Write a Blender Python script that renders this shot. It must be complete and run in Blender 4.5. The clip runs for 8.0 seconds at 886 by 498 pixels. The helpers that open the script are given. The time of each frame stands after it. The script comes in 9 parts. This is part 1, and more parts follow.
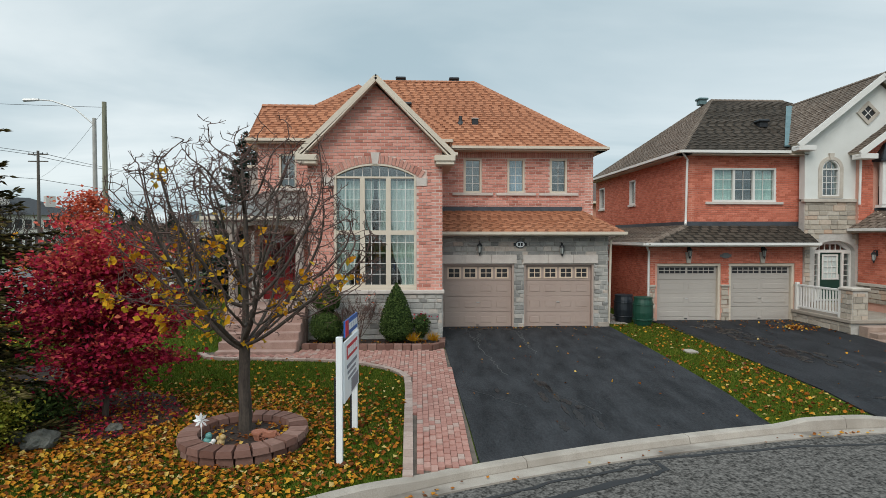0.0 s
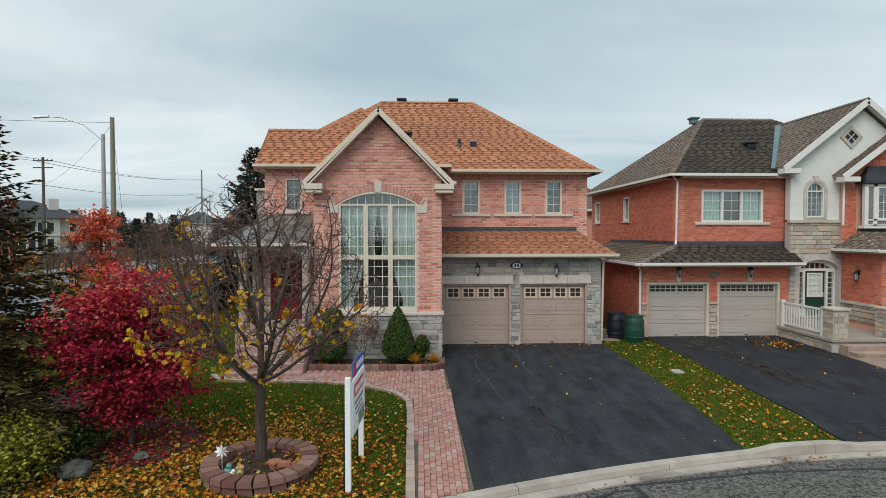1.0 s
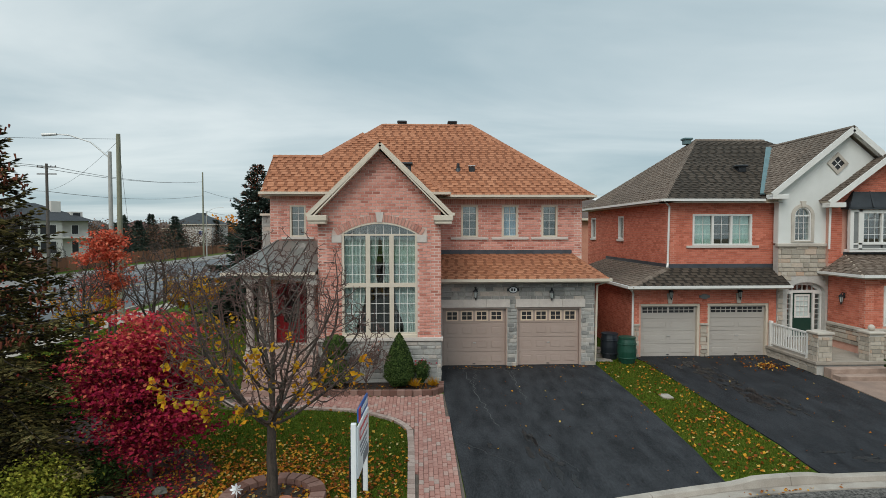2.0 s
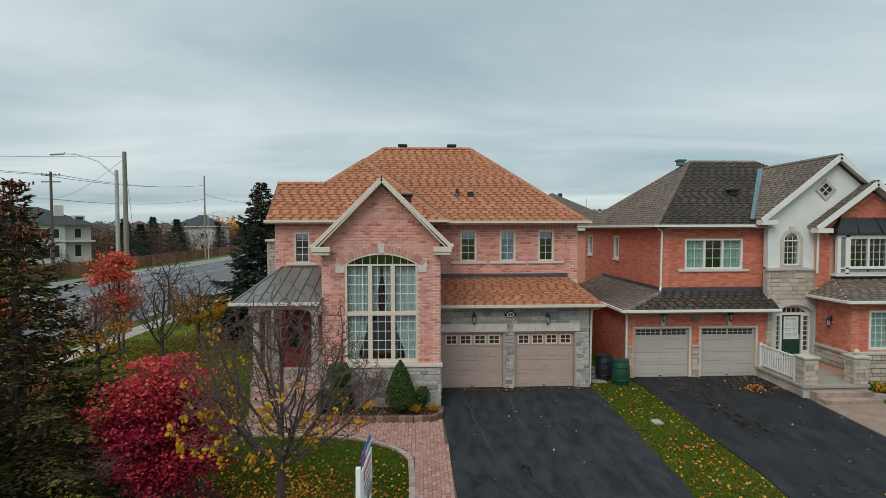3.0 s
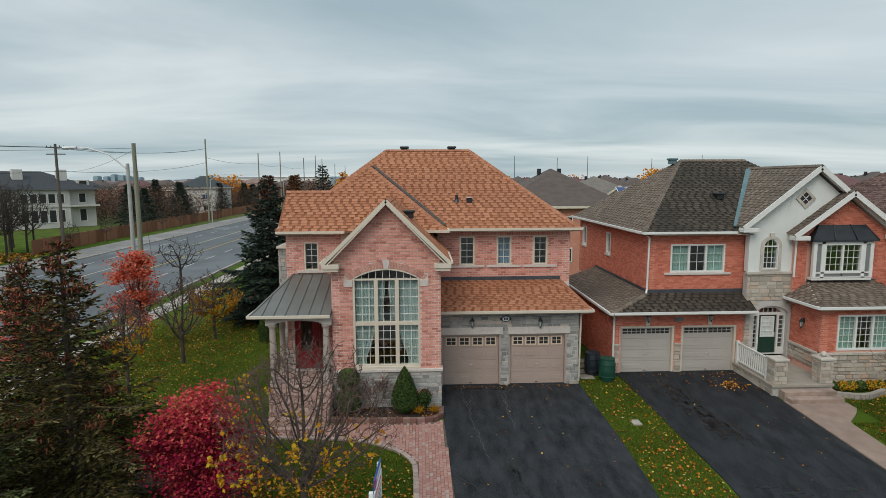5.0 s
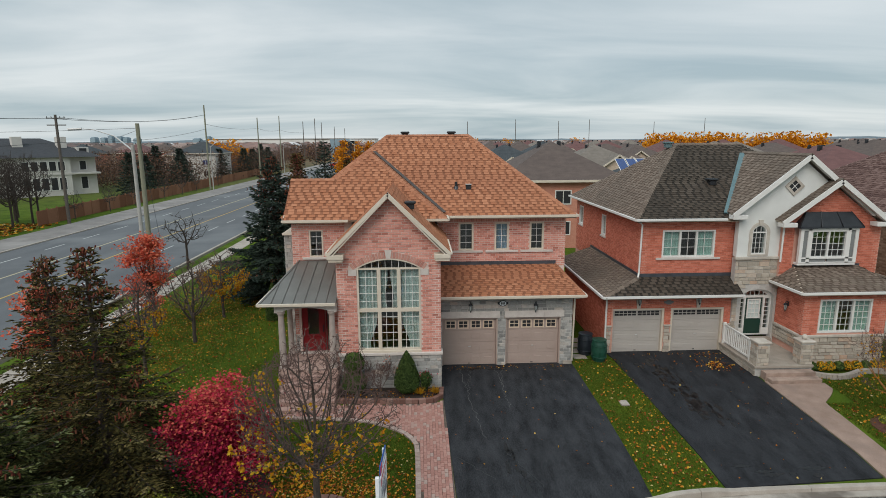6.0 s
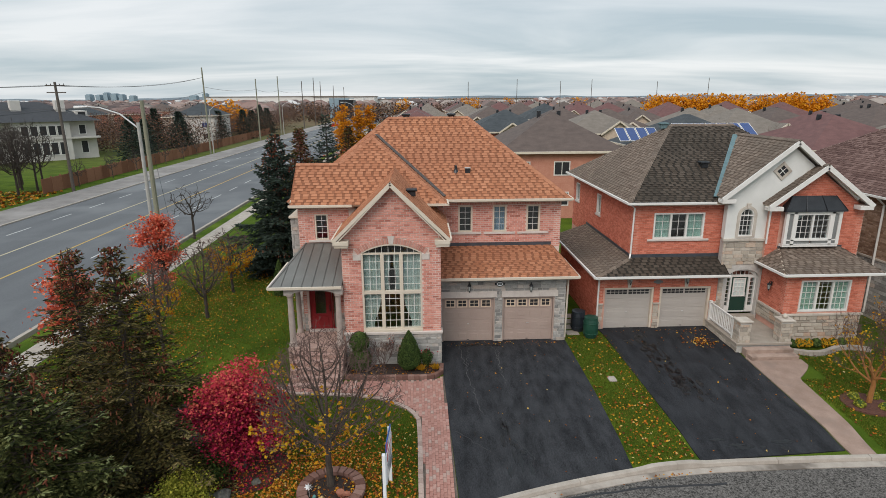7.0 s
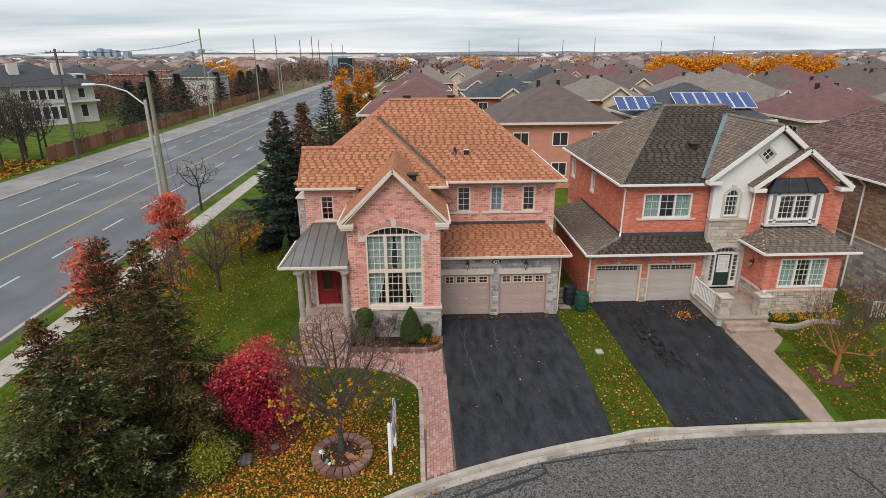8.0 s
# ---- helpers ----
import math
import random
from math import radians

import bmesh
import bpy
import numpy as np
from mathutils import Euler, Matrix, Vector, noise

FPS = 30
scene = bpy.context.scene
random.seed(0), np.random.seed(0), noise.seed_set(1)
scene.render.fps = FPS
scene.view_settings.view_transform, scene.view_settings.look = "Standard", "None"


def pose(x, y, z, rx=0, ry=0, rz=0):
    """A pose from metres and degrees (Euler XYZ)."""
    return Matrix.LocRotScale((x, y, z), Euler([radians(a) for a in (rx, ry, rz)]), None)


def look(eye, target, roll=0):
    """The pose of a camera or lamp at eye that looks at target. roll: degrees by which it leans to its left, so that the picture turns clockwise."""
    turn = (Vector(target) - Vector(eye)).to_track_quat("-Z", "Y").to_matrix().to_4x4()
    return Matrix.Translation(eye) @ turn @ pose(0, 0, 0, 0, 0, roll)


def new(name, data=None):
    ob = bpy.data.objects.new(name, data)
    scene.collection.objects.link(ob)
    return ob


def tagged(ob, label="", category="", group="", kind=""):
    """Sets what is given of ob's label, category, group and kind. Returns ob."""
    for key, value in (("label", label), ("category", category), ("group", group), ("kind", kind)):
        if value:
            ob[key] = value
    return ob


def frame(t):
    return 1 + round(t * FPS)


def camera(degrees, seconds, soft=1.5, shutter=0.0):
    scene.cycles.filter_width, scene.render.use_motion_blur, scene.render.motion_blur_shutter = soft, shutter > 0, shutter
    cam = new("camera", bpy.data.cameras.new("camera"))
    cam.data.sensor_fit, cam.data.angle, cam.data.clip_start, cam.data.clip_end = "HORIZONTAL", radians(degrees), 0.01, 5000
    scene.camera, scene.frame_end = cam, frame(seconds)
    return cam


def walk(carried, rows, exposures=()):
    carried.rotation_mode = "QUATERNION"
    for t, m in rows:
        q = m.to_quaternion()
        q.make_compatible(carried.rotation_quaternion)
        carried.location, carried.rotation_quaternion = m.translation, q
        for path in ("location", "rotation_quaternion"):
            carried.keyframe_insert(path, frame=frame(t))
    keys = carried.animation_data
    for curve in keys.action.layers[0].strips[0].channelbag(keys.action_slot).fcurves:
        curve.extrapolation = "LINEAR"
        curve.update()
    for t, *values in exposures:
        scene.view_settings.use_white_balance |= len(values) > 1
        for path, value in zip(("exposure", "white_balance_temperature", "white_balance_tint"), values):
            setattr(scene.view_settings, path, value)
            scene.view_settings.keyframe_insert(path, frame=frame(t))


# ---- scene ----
cam = camera(76.3, 8.0, soft=0.75)
METRES, EYE, TILT, LEAN, TURN = 10.8, 3.03, -1.3, 0.0, -2.5
ROWS = [
    (0.0, 0.0, 0.0, 0.0, -0.0, 0.0, -0.0),
    (0.5, 0.0007, -0.0389, 0.0339, 0.0, -0.13, 0.02),
    (1.0, 0.0021, -0.0755, 0.0741, 0.02, -0.23, 0.06),
    (1.5, 0.0026, -0.1087, 0.1196, 0.0, -0.4, 0.06),
    (3.0, 0.008, -0.2013, 0.2654, 0.06, -0.8, 0.15),
    (3.5, 0.0091, -0.2324, 0.3174, 0.07, -1.16, 0.18),
    (4.0, 0.01, -0.2635, 0.3698, 0.11, -2.43, 0.22),
    (5.5, 0.0137, -0.3557, 0.5297, 0.2, -7.53, 0.29),
    (6.0, 0.0163, -0.3919, 0.5837, 0.23, -9.58, 0.33),
    (6.5, 0.0179, -0.4311, 0.64, 0.26, -11.69, 0.34),
    (7.0, 0.0191, -0.4722, 0.6969, 0.28, -13.75, 0.34),
    (7.5, 0.0214, -0.5209, 0.7552, 0.31, -15.77, 0.35),
    (8.0, 0.0248, -0.5752, 0.8122, 0.34, -17.87, 0.36),
]
walk(cam, [(t, pose(0, 0, EYE, TILT, LEAN, TURN) @ pose(METRES * x, METRES * y, METRES * z, 90 + pitch, roll, yaw)) for t, x, y, z, yaw, pitch, roll in ROWS], [(0.0, 0.05, 6480, 9), (1.5, -0.05, 6460, 8), (3.5, -0.22, 6450, 7), (5.5, -0.22, 6500, 10), (6.5, -0.07, 6640, 13), (7.0, 0.03, 6700, 15), (8.0, 0.19, 6800, 18)])

# ---- world and light: bright overcast afternoon ----
world = bpy.data.worlds.new("overcast_sky")
scene.world = world
world.use_nodes = True
wn, wl = world.node_tree.nodes, world.node_tree.links
wn.clear()
w_out, w_bg = wn.new("ShaderNodeOutputWorld"), wn.new("ShaderNodeBackground")
w_tc, w_sep = wn.new("ShaderNodeTexCoord"), wn.new("ShaderNodeSeparateXYZ")
wl.new(w_tc.outputs["Generated"], w_sep.inputs[0])
# cloud sheets: noise on the direction divided by its height, as on a flat cloud deck
w_h = wn.new("ShaderNodeMath"); w_h.operation = "ADD"; w_h.inputs[1].default_value = 0.10
w_abs = wn.new("ShaderNodeMath"); w_abs.operation = "ABSOLUTE"
wl.new(w_sep.outputs[2], w_abs.inputs[0]); wl.new(w_abs.outputs[0], w_h.inputs[0])
w_div = wn.new("ShaderNodeVectorMath"); w_div.operation = "DIVIDE"
w_cmb = wn.new("ShaderNodeCombineXYZ")
for k in range(3):
    wl.new(w_h.outputs[0], w_cmb.inputs[k])
wl.new(w_tc.outputs["Generated"], w_div.inputs[0]); wl.new(w_cmb.outputs[0], w_div.inputs[1])
w_map = wn.new("ShaderNodeMapping"); w_map.inputs["Scale"].default_value = (0.22, 0.42, 0.0)
w_map.inputs["Location"].default_value = (3.1, 1.7, 0.0)
wl.new(w_div.outputs[0], w_map.inputs[0])
w_noise = wn.new("ShaderNodeTexNoise"); w_noise.inputs["Scale"].default_value = 1.3
w_noise.inputs["Detail"].default_value = 6.0; w_noise.inputs["Roughness"].default_value = 0.52
w_noise.inputs["Distortion"].default_value = 0.5
wl.new(w_map.outputs[0], w_noise.inputs["Vector"])
w_ramp = wn.new("ShaderNodeValToRGB")
w_ramp.color_ramp.elements[0].position, w_ramp.color_ramp.elements[1].position = 0.36, 0.66
w_ramp.color_ramp.elements[0].color = (0.395, 0.505, 0.555, 1)
w_ramp.color_ramp.elements[1].color = (0.735, 0.80, 0.815, 1)
wl.new(w_noise.outputs["Fac"], w_ramp.inputs[0])
w_sky = wn.new("ShaderNodeTexSky"); w_sky.sky_type = "NISHITA"; w_sky.sun_disc = False
w_sky.sun_elevation, w_sky.sun_rotation = radians(44), radians(208)
w_mixs = wn.new("ShaderNodeMixRGB"); w_mixs.blend_type = "ADD"; w_mixs.inputs[0].default_value = 0.012
wl.new(w_ramp.outputs[0], w_mixs.inputs[1]); wl.new(w_sky.outputs[0], w_mixs.inputs[2])
# an overcast sky is brightest overhead
w_gain = wn.new("ShaderNodeMapRange"); w_gain.interpolation_type = "SMOOTHSTEP"
for k, v in (("From Min", 0.35), ("From Max", 1.0), ("To Min", 1.0), ("To Max", 2.3)):
    w_gain.inputs[k].default_value = v
wl.new(w_sep.outputs[2], w_gain.inputs["Value"])
wl.new(w_mixs.outputs[0], w_bg.inputs["Color"]); wl.new(w_gain.outputs[0], w_bg.inputs["Strength"])
wl.new(w_bg.outputs[0], w_out.inputs[0])

sun = new("sun", bpy.data.lights.new("sun", "SUN"))
sun.data.energy, sun.data.angle, sun.data.color = 1.7, radians(35), (1.0, 0.945, 0.87)
sun.matrix_world = look((-20, -26, 40), (0, 12, 0))

# ---- materials ----
def mat_base(name):
    m = bpy.data.materials.new(name)
    m.use_nodes = True
    return m, m.node_tree.nodes, m.node_tree.links, m.node_tree.nodes["Principled BSDF"]


def ramp_of(nodes, stops):
    r = nodes.new("ShaderNodeValToRGB")
    while len(r.color_ramp.elements) < len(stops):
        r.color_ramp.elements.new(0.5)
    for e, (p, c) in zip(r.color_ramp.elements, stops):
        e.position, e.color = p, (*c, 1)
    return r


def surface(name, c1, c2, scale=4.0, rough=0.8, bump=0.3, fine=60.0, metal=0.0, stain=None, stain_scale=0.6, stretch=(1, 1, 1), spec=0.5, tight=0.14):
    """A surface with grain and broad variation between two colours, in metres of the object's space."""
    m, n, l, b = mat_base(name)
    tc, mp = n.new("ShaderNodeTexCoord"), n.new("ShaderNodeMapping")
    mp.inputs["Scale"].default_value = stretch
    l.new(tc.outputs["Object"], mp.inputs[0])
    n1, n2 = n.new("ShaderNodeTexNoise"), n.new("ShaderNodeTexNoise")
    n1.inputs["Scale"].default_value, n1.inputs["Detail"].default_value = scale, 5
    n2.inputs["Scale"].default_value, n2.inputs["Detail"].default_value = fine, 3
    l.new(mp.outputs[0], n1.inputs["Vector"]); l.new(mp.outputs[0], n2.inputs["Vector"])
    mx = n.new("ShaderNodeMath"); mx.operation = "MULTIPLY_ADD"; mx.inputs[1].default_value = 0.45
    l.new(n2.outputs["Fac"], mx.inputs[0])
    sc = n.new("ShaderNodeMath"); sc.operation = "MULTIPLY"; sc.inputs[1].default_value = 0.55
    l.new(n1.outputs["Fac"], sc.inputs[0]); l.new(sc.outputs[0], mx.inputs[2])
    r = ramp_of(n, [(0.5 - tight, c1), (0.5 + tight, c2)])
    l.new(mx.outputs[0], r.inputs[0])
    out = r.outputs[0]
    if stain:
        n3 = n.new("ShaderNodeTexNoise"); n3.inputs["Scale"].default_value, n3.inputs["Detail"].default_value = stain_scale, 6
        l.new(tc.outputs["Object"], n3.inputs["Vector"])
        r3 = ramp_of(n, [(0.50, (0, 0, 0)), (0.68, (1, 1, 1))]); l.new(n3.outputs["Fac"], r3.inputs[0])
        m3 = n.new("ShaderNodeMixRGB"); m3.inputs[2].default_value = (*stain, 1)
        l.new(r3.outputs[0], m3.inputs[0]); l.new(out, m3.inputs[1]); out = m3.outputs[0]
    l.new(out, b.inputs["Base Color"])
    b.inputs["Roughness"].default_value, b.inputs["Metallic"].default_value = rough, metal
    b.inputs["Specular IOR Level"].default_value = spec
    if bump:
        bp = n.new("ShaderNodeBump"); bp.inputs["Strength"].default_value, bp.inputs["Distance"].default_value = bump, 0.01
        l.new(n2.outputs["Fac"], bp.inputs["Height"]); l.new(bp.outputs[0], b.inputs["Normal"])
    return m


def pieces_mat(name, stops, rough=0.85, grain=30.0, bump=0.25, broad=None, broad_scale=0.5, translucent=0.0, spec=0.15, grain_mix=0.25):
    """Bricks, shingles, stones, leaves: each piece takes its own tone from the ramp, by object and by island."""
    m, n, l, b = mat_base(name)
    oi, ge, tc = n.new("ShaderNodeObjectInfo"), n.new("ShaderNodeNewGeometry"), n.new("ShaderNodeTexCoord")
    a = n.new("ShaderNodeMath"); a.operation = "ADD"
    l.new(oi.outputs["Random"], a.inputs[0]); l.new(ge.outputs["Random Per Island"], a.inputs[1])
    f = n.new("ShaderNodeMath"); f.operation = "FRACT"; l.new(a.outputs[0], f.inputs[0])
    r = ramp_of(n, stops); l.new(f.outputs[0], r.inputs[0])
    no = n.new("ShaderNodeTexNoise"); no.inputs["Scale"].default_value, no.inputs["Detail"].default_value = grain, 4
    l.new(ge.outputs["Position"], no.inputs["Vector"])
    g = n.new("ShaderNodeMixRGB"); g.blend_type = "OVERLAY"; g.inputs[0].default_value = grain_mix
    l.new(r.outputs[0], g.inputs[1]); l.new(no.outputs["Fac"], g.inputs[2])
    out = g.outputs[0]
    if broad:
        n3 = n.new("ShaderNodeTexNoise"); n3.inputs["Scale"].default_value, n3.inputs["Detail"].default_value = broad_scale, 5
        l.new(ge.outputs["Position"], n3.inputs["Vector"])
        r3 = ramp_of(n, [(0.45, (0, 0, 0)), (0.72, (1, 1, 1))]); l.new(n3.outputs["Fac"], r3.inputs[0])
        m3 = n.new("ShaderNodeMixRGB"); m3.inputs[2].default_value = (*broad, 1)
        l.new(r3.outputs[0], m3.inputs[0]); l.new(out, m3.inputs[1]); out = m3.outputs[0]
    l.new(out, b.inputs["Base Color"])
    b.inputs["Roughness"].default_value = rough
    b.inputs["Specular IOR Level"].default_value = spec
    if bump:
        bp = n.new("ShaderNodeBump"); bp.inputs["Strength"].default_value, bp.inputs["Distance"].default_value = bump, 0.006
        l.new(no.outputs["Fac"], bp.inputs["Height"]); l.new(bp.outputs[0], b.inputs["Normal"])
    if translucent:
        o = [x for x in n if x.type == "OUTPUT_MATERIAL"][0]
        t, ad = n.new("ShaderNodeBsdfTranslucent"), n.new("ShaderNodeMixShader")
        l.new(out, t.inputs["Color"]); ad.inputs[0].default_value = translucent
        l.new(b.outputs[0], ad.inputs[1]); l.new(t.outputs[0], ad.inputs[2]); l.new(ad.outputs[0], o.inputs["Surface"])
    return m


def glass_mat(name, tint=(0.82, 0.90, 0.90), gloss=0.15):
    m = bpy.data.materials.new(name); m.use_nodes = True
    n, l = m.node_tree.nodes, m.node_tree.links
    n.clear()
    o, mx = n.new("ShaderNodeOutputMaterial"), n.new("ShaderNodeMixShader")
    tr, gl, fr = n.new("ShaderNodeBsdfTransparent"), n.new("ShaderNodeBsdfGlossy"), n.new("ShaderNodeLayerWeight")
    cube, add = n.new("ShaderNodeMath"), n.new("ShaderNodeMath")
    fr.inputs["Blend"].default_value = 0.5
    cube.operation, cube.inputs[1].default_value = "POWER", 3.5
    add.operation, add.inputs[1].default_value, add.inputs[2].default_value = "MULTIPLY_ADD", 0.75, gloss
    l.new(fr.outputs["Facing"], cube.inputs[0]); l.new(cube.outputs[0], add.inputs[0])
    tr.inputs[0].default_value, gl.inputs["Roughness"].default_value = (*tint, 1), 0.02
    l.new(add.outputs[0], mx.inputs[0]); l.new(tr.outputs[0], mx.inputs[1]); l.new(gl.outputs[0], mx.inputs[2]); l.new(mx.outputs[0], o.inputs[0])
    return m


BRICK = pieces_mat("pink_clay_brick", [(0.0, (0.37, 0.135, 0.10)), (0.14, (0.53, 0.222, 0.172)), (0.45, (0.61, 0.272, 0.214)), (0.9, (0.69, 0.345, 0.28)), (1.0, (0.43, 0.155, 0.12))], grain=24, broad=None)
MORTAR = surface("pale_pinkish_mortar", (0.58, 0.45, 0.39), (0.68, 0.545, 0.48), 6, 0.95)
BRICK_ARCH = pieces_mat("arch_brick", [(0.0, (0.42, 0.19, 0.15)), (1.0, (0.58, 0.31, 0.25))])
BRICK_N = pieces_mat("orange_red_brick", [(0.0, (0.44, 0.125, 0.078)), (0.5, (0.55, 0.170, 0.110)), (1.0, (0.63, 0.218, 0.146))])
MORTAR_N = surface("red_brick_mortar", (0.52, 0.27, 0.205), (0.60, 0.34, 0.265), 6, 0.95)
STONE = pieces_mat("grey_ashlar_stone", [(0.0, (0.20, 0.195, 0.185)), (0.4, (0.32, 0.31, 0.29)), (0.75, (0.40, 0.385, 0.36)), (1.0, (0.47, 0.395, 0.34))], grain=12, bump=0.6)
STONE_MORTAR = surface("pale_stone_mortar", (0.40, 0.375, 0.345), (0.50, 0.475, 0.44), 8, 0.95)
STONE_N = pieces_mat("buff_ashlar_stone", [(0.0, (0.30, 0.265, 0.22)), (0.4, (0.41, 0.355, 0.29)), (0.75, (0.47, 0.415, 0.35)), (1.0, (0.46, 0.315, 0.225))], grain=12, bump=0.6)
SHINGLE = pieces_mat("copper_brown_shingle", [(0.0, (0.315, 0.125, 0.066)), (0.25, (0.355, 0.144, 0.076)), (0.6, (0.395, 0.167, 0.090)), (1.0, (0.43, 0.190, 0.106))], grain=60, bump=0.5, rough=0.95, broad=(0.33, 0.138, 0.078), broad_scale=0.35)
# Front slopes: SHINGLE_N darkened, shade put into the colour, with stained patches.
SHINGLE_N_SHADED = pieces_mat("shaded_brown_shingle", [(0.0, (0.056, 0.043, 0.033)), (0.5, (0.074, 0.058, 0.045)), (1.0, (0.092, 0.073, 0.058))], grain=60, bump=0.5, rough=0.95, broad=(0.045, 0.037, 0.030), broad_scale=0.4)
SHINGLE_CAP = pieces_mat("ridge_shingle", [(0.0, (0.30, 0.125, 0.07)), (1.0, (0.40, 0.18, 0.105))], grain=60, bump=0.5, rough=0.95)
SHINGLE_N = pieces_mat("weathered_brown_shingle", [(0.0, (0.14, 0.105, 0.083)), (0.5, (0.178, 0.136, 0.108)), (1.0, (0.215, 0.168, 0.135))], grain=60, bump=0.5, rough=0.95, broad=(0.11, 0.093, 0.077), broad_scale=0.28)
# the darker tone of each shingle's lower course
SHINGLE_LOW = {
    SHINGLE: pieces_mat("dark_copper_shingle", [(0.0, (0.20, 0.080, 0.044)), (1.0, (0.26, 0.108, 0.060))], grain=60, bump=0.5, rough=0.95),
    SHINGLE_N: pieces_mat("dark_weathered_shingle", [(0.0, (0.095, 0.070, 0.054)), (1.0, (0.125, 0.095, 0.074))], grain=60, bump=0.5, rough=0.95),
    # lower course of the front slopes, darkened with the same painted shade
    SHINGLE_N_SHADED: pieces_mat("shaded_dark_brown_shingle", [(0.0, (0.026, 0.022, 0.018)), (1.0, (0.038, 0.032, 0.026))], grain=60, bump=0.5, rough=0.95),
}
FLASHING = surface("dark_flashing", (0.05, 0.055, 0.065), (0.09, 0.095, 0.11), 3, 0.5, metal=0.4)
VALLEY_DARK = surface("brown_black_valley_metal", (0.045, 0.036, 0.032), (0.085, 0.066, 0.056), 5, 0.7, stain=(0.13, 0.08, 0.06), stain_scale=2.0)
VALLEY_METAL = surface("verdigris_valley_metal", (0.07, 0.13, 0.14), (0.12, 0.19, 0.20), 3, 0.6, metal=0.1)
CREAM = surface("cream_painted_trim", (0.56, 0.485, 0.385), (0.64, 0.56, 0.46), 2, 0.55, 0.05)
SOFFIT = surface("beige_soffit", (0.42, 0.35, 0.27), (0.50, 0.42, 0.34), 2, 0.6, 0.05)
WHITE = surface("white_painted_trim", (0.64, 0.62, 0.585), (0.72, 0.70, 0.665), 2, 0.5, 0.05)
STUCCO = surface("pale_grey_stucco", (0.60, 0.60, 0.57), (0.69, 0.69, 0.66), 1.5, 0.9, 0.3)
PRECAST = surface("pinkish_precast_stone", (0.50, 0.44, 0.40), (0.60, 0.54, 0.49), 5, 0.85)
COLUMN = surface("taupe_precast_column", (0.34, 0.275, 0.24), (0.43, 0.36, 0.32), 5, 0.85)
PRECAST_N = surface("beige_precast_stone", (0.43, 0.38, 0.325), (0.53, 0.475, 0.41), 5, 0.85, stain=(0.36, 0.31, 0.26), stain_scale=1.4)
DOOR_TAUPE = surface("taupe_painted_steel", (0.37, 0.278, 0.236), (0.41, 0.314, 0.268), 1.5, 0.45, 0.04)
DOOR_GREY = surface("warm_grey_painted_steel", (0.40, 0.36, 0.325), (0.44, 0.40, 0.36), 1.5, 0.45, 0.04)
PEACH = surface("peach_cream_plastic", (0.62, 0.47, 0.35), (0.68, 0.53, 0.41), 3, 0.5, 0.03)
GLASS = glass_mat("window_glass")
DARK = surface("dark_interior", (0.012, 0.012, 0.014), (0.02, 0.02, 0.022), 3, 0.6, 0)
ROOM = surface("room_plaster", (0.10, 0.09, 0.08), (0.14, 0.125, 0.11), 1, 0.9, 0)
CURTAIN = surface("sheer_pale_curtain", (0.58, 0.62, 0.58), (0.70, 0.73, 0.69), 3, 0.9, 0.05, stretch=(14, 14, 0.4))
CURTAIN_B = surface("pale_blue_curtain", (0.36, 0.47, 0.62), (0.46, 0.57, 0.70), 3, 0.9, 0.05, stretch=(14, 14, 0.4))
CURTAIN_G = surface("pale_green_blind", (0.40, 0.55, 0.48), (0.50, 0.64, 0.57), 3, 0.9, 0.05, stretch=(1, 1, 10))
METAL_ROOF = surface("grey_brown_standing_seam_metal", (0.135, 0.125, 0.112), (0.175, 0.165, 0.148), 1.5, 0.42, 0.04, metal=0.35)
BLACK_METAL = surface("black_metal", (0.014, 0.016, 0.019), (0.03, 0.032, 0.036), 3, 0.4, 0.05, metal=0.3)
RED_DOOR = surface("crimson_painted_door", (0.20, 0.008, 0.012), (0.27, 0.014, 0.018), 2, 0.35, 0.03)
GREEN_DOOR = surface("dark_green_painted_door", (0.008, 0.035, 0.025), (0.014, 0.05, 0.036), 2, 0.35, 0.03)
ASPHALT_D = surface("sealed_black_driveway_asphalt", (0.007, 0.0075, 0.009), (0.038, 0.039, 0.043), 2.0, 0.8, 1.0, fine=26, spec=0.25, stretch=(1.5, 0.5, 1), tight=0.15)
ASPHALT_W = surface("damp_black_driveway_asphalt", (0.005, 0.0052, 0.0065), (0.029, 0.030, 0.034), 2.0, 0.75, 1.0, fine=26, spec=0.25, stretch=(1.5, 0.45, 1), tight=0.15)
DAMP = surface("damp_asphalt", (0.0035, 0.0035, 0.004), (0.009, 0.009, 0.010), 5, 0.35, 0.5, fine=90, spec=0.4)
ASPHALT = surface("worn_grey_asphalt", (0.026, 0.024, 0.022), (0.162, 0.148, 0.136), 16, 0.95, 1.0, fine=26, spec=0.15, tight=0.11)
ASPHALT_R = surface("main_road_asphalt", (0.074, 0.077, 0.082), (0.108, 0.112, 0.117), 0.5, 0.8, 0.3, fine=40, stain=(0.145, 0.15, 0.153), stain_scale=0.12, stretch=(1, 0.12, 1))
TAR = surface("tar_crack_sealant", (0.010, 0.010, 0.011), (0.018, 0.018, 0.02), 3, 0.6, 0.1)
GUTTERPAN = surface("stained_gutter_concrete", (0.30, 0.255, 0.215), (0.40, 0.35, 0.30), 3, 0.9, 0.5, stain=(0.13, 0.105, 0.085), stain_scale=0.9)
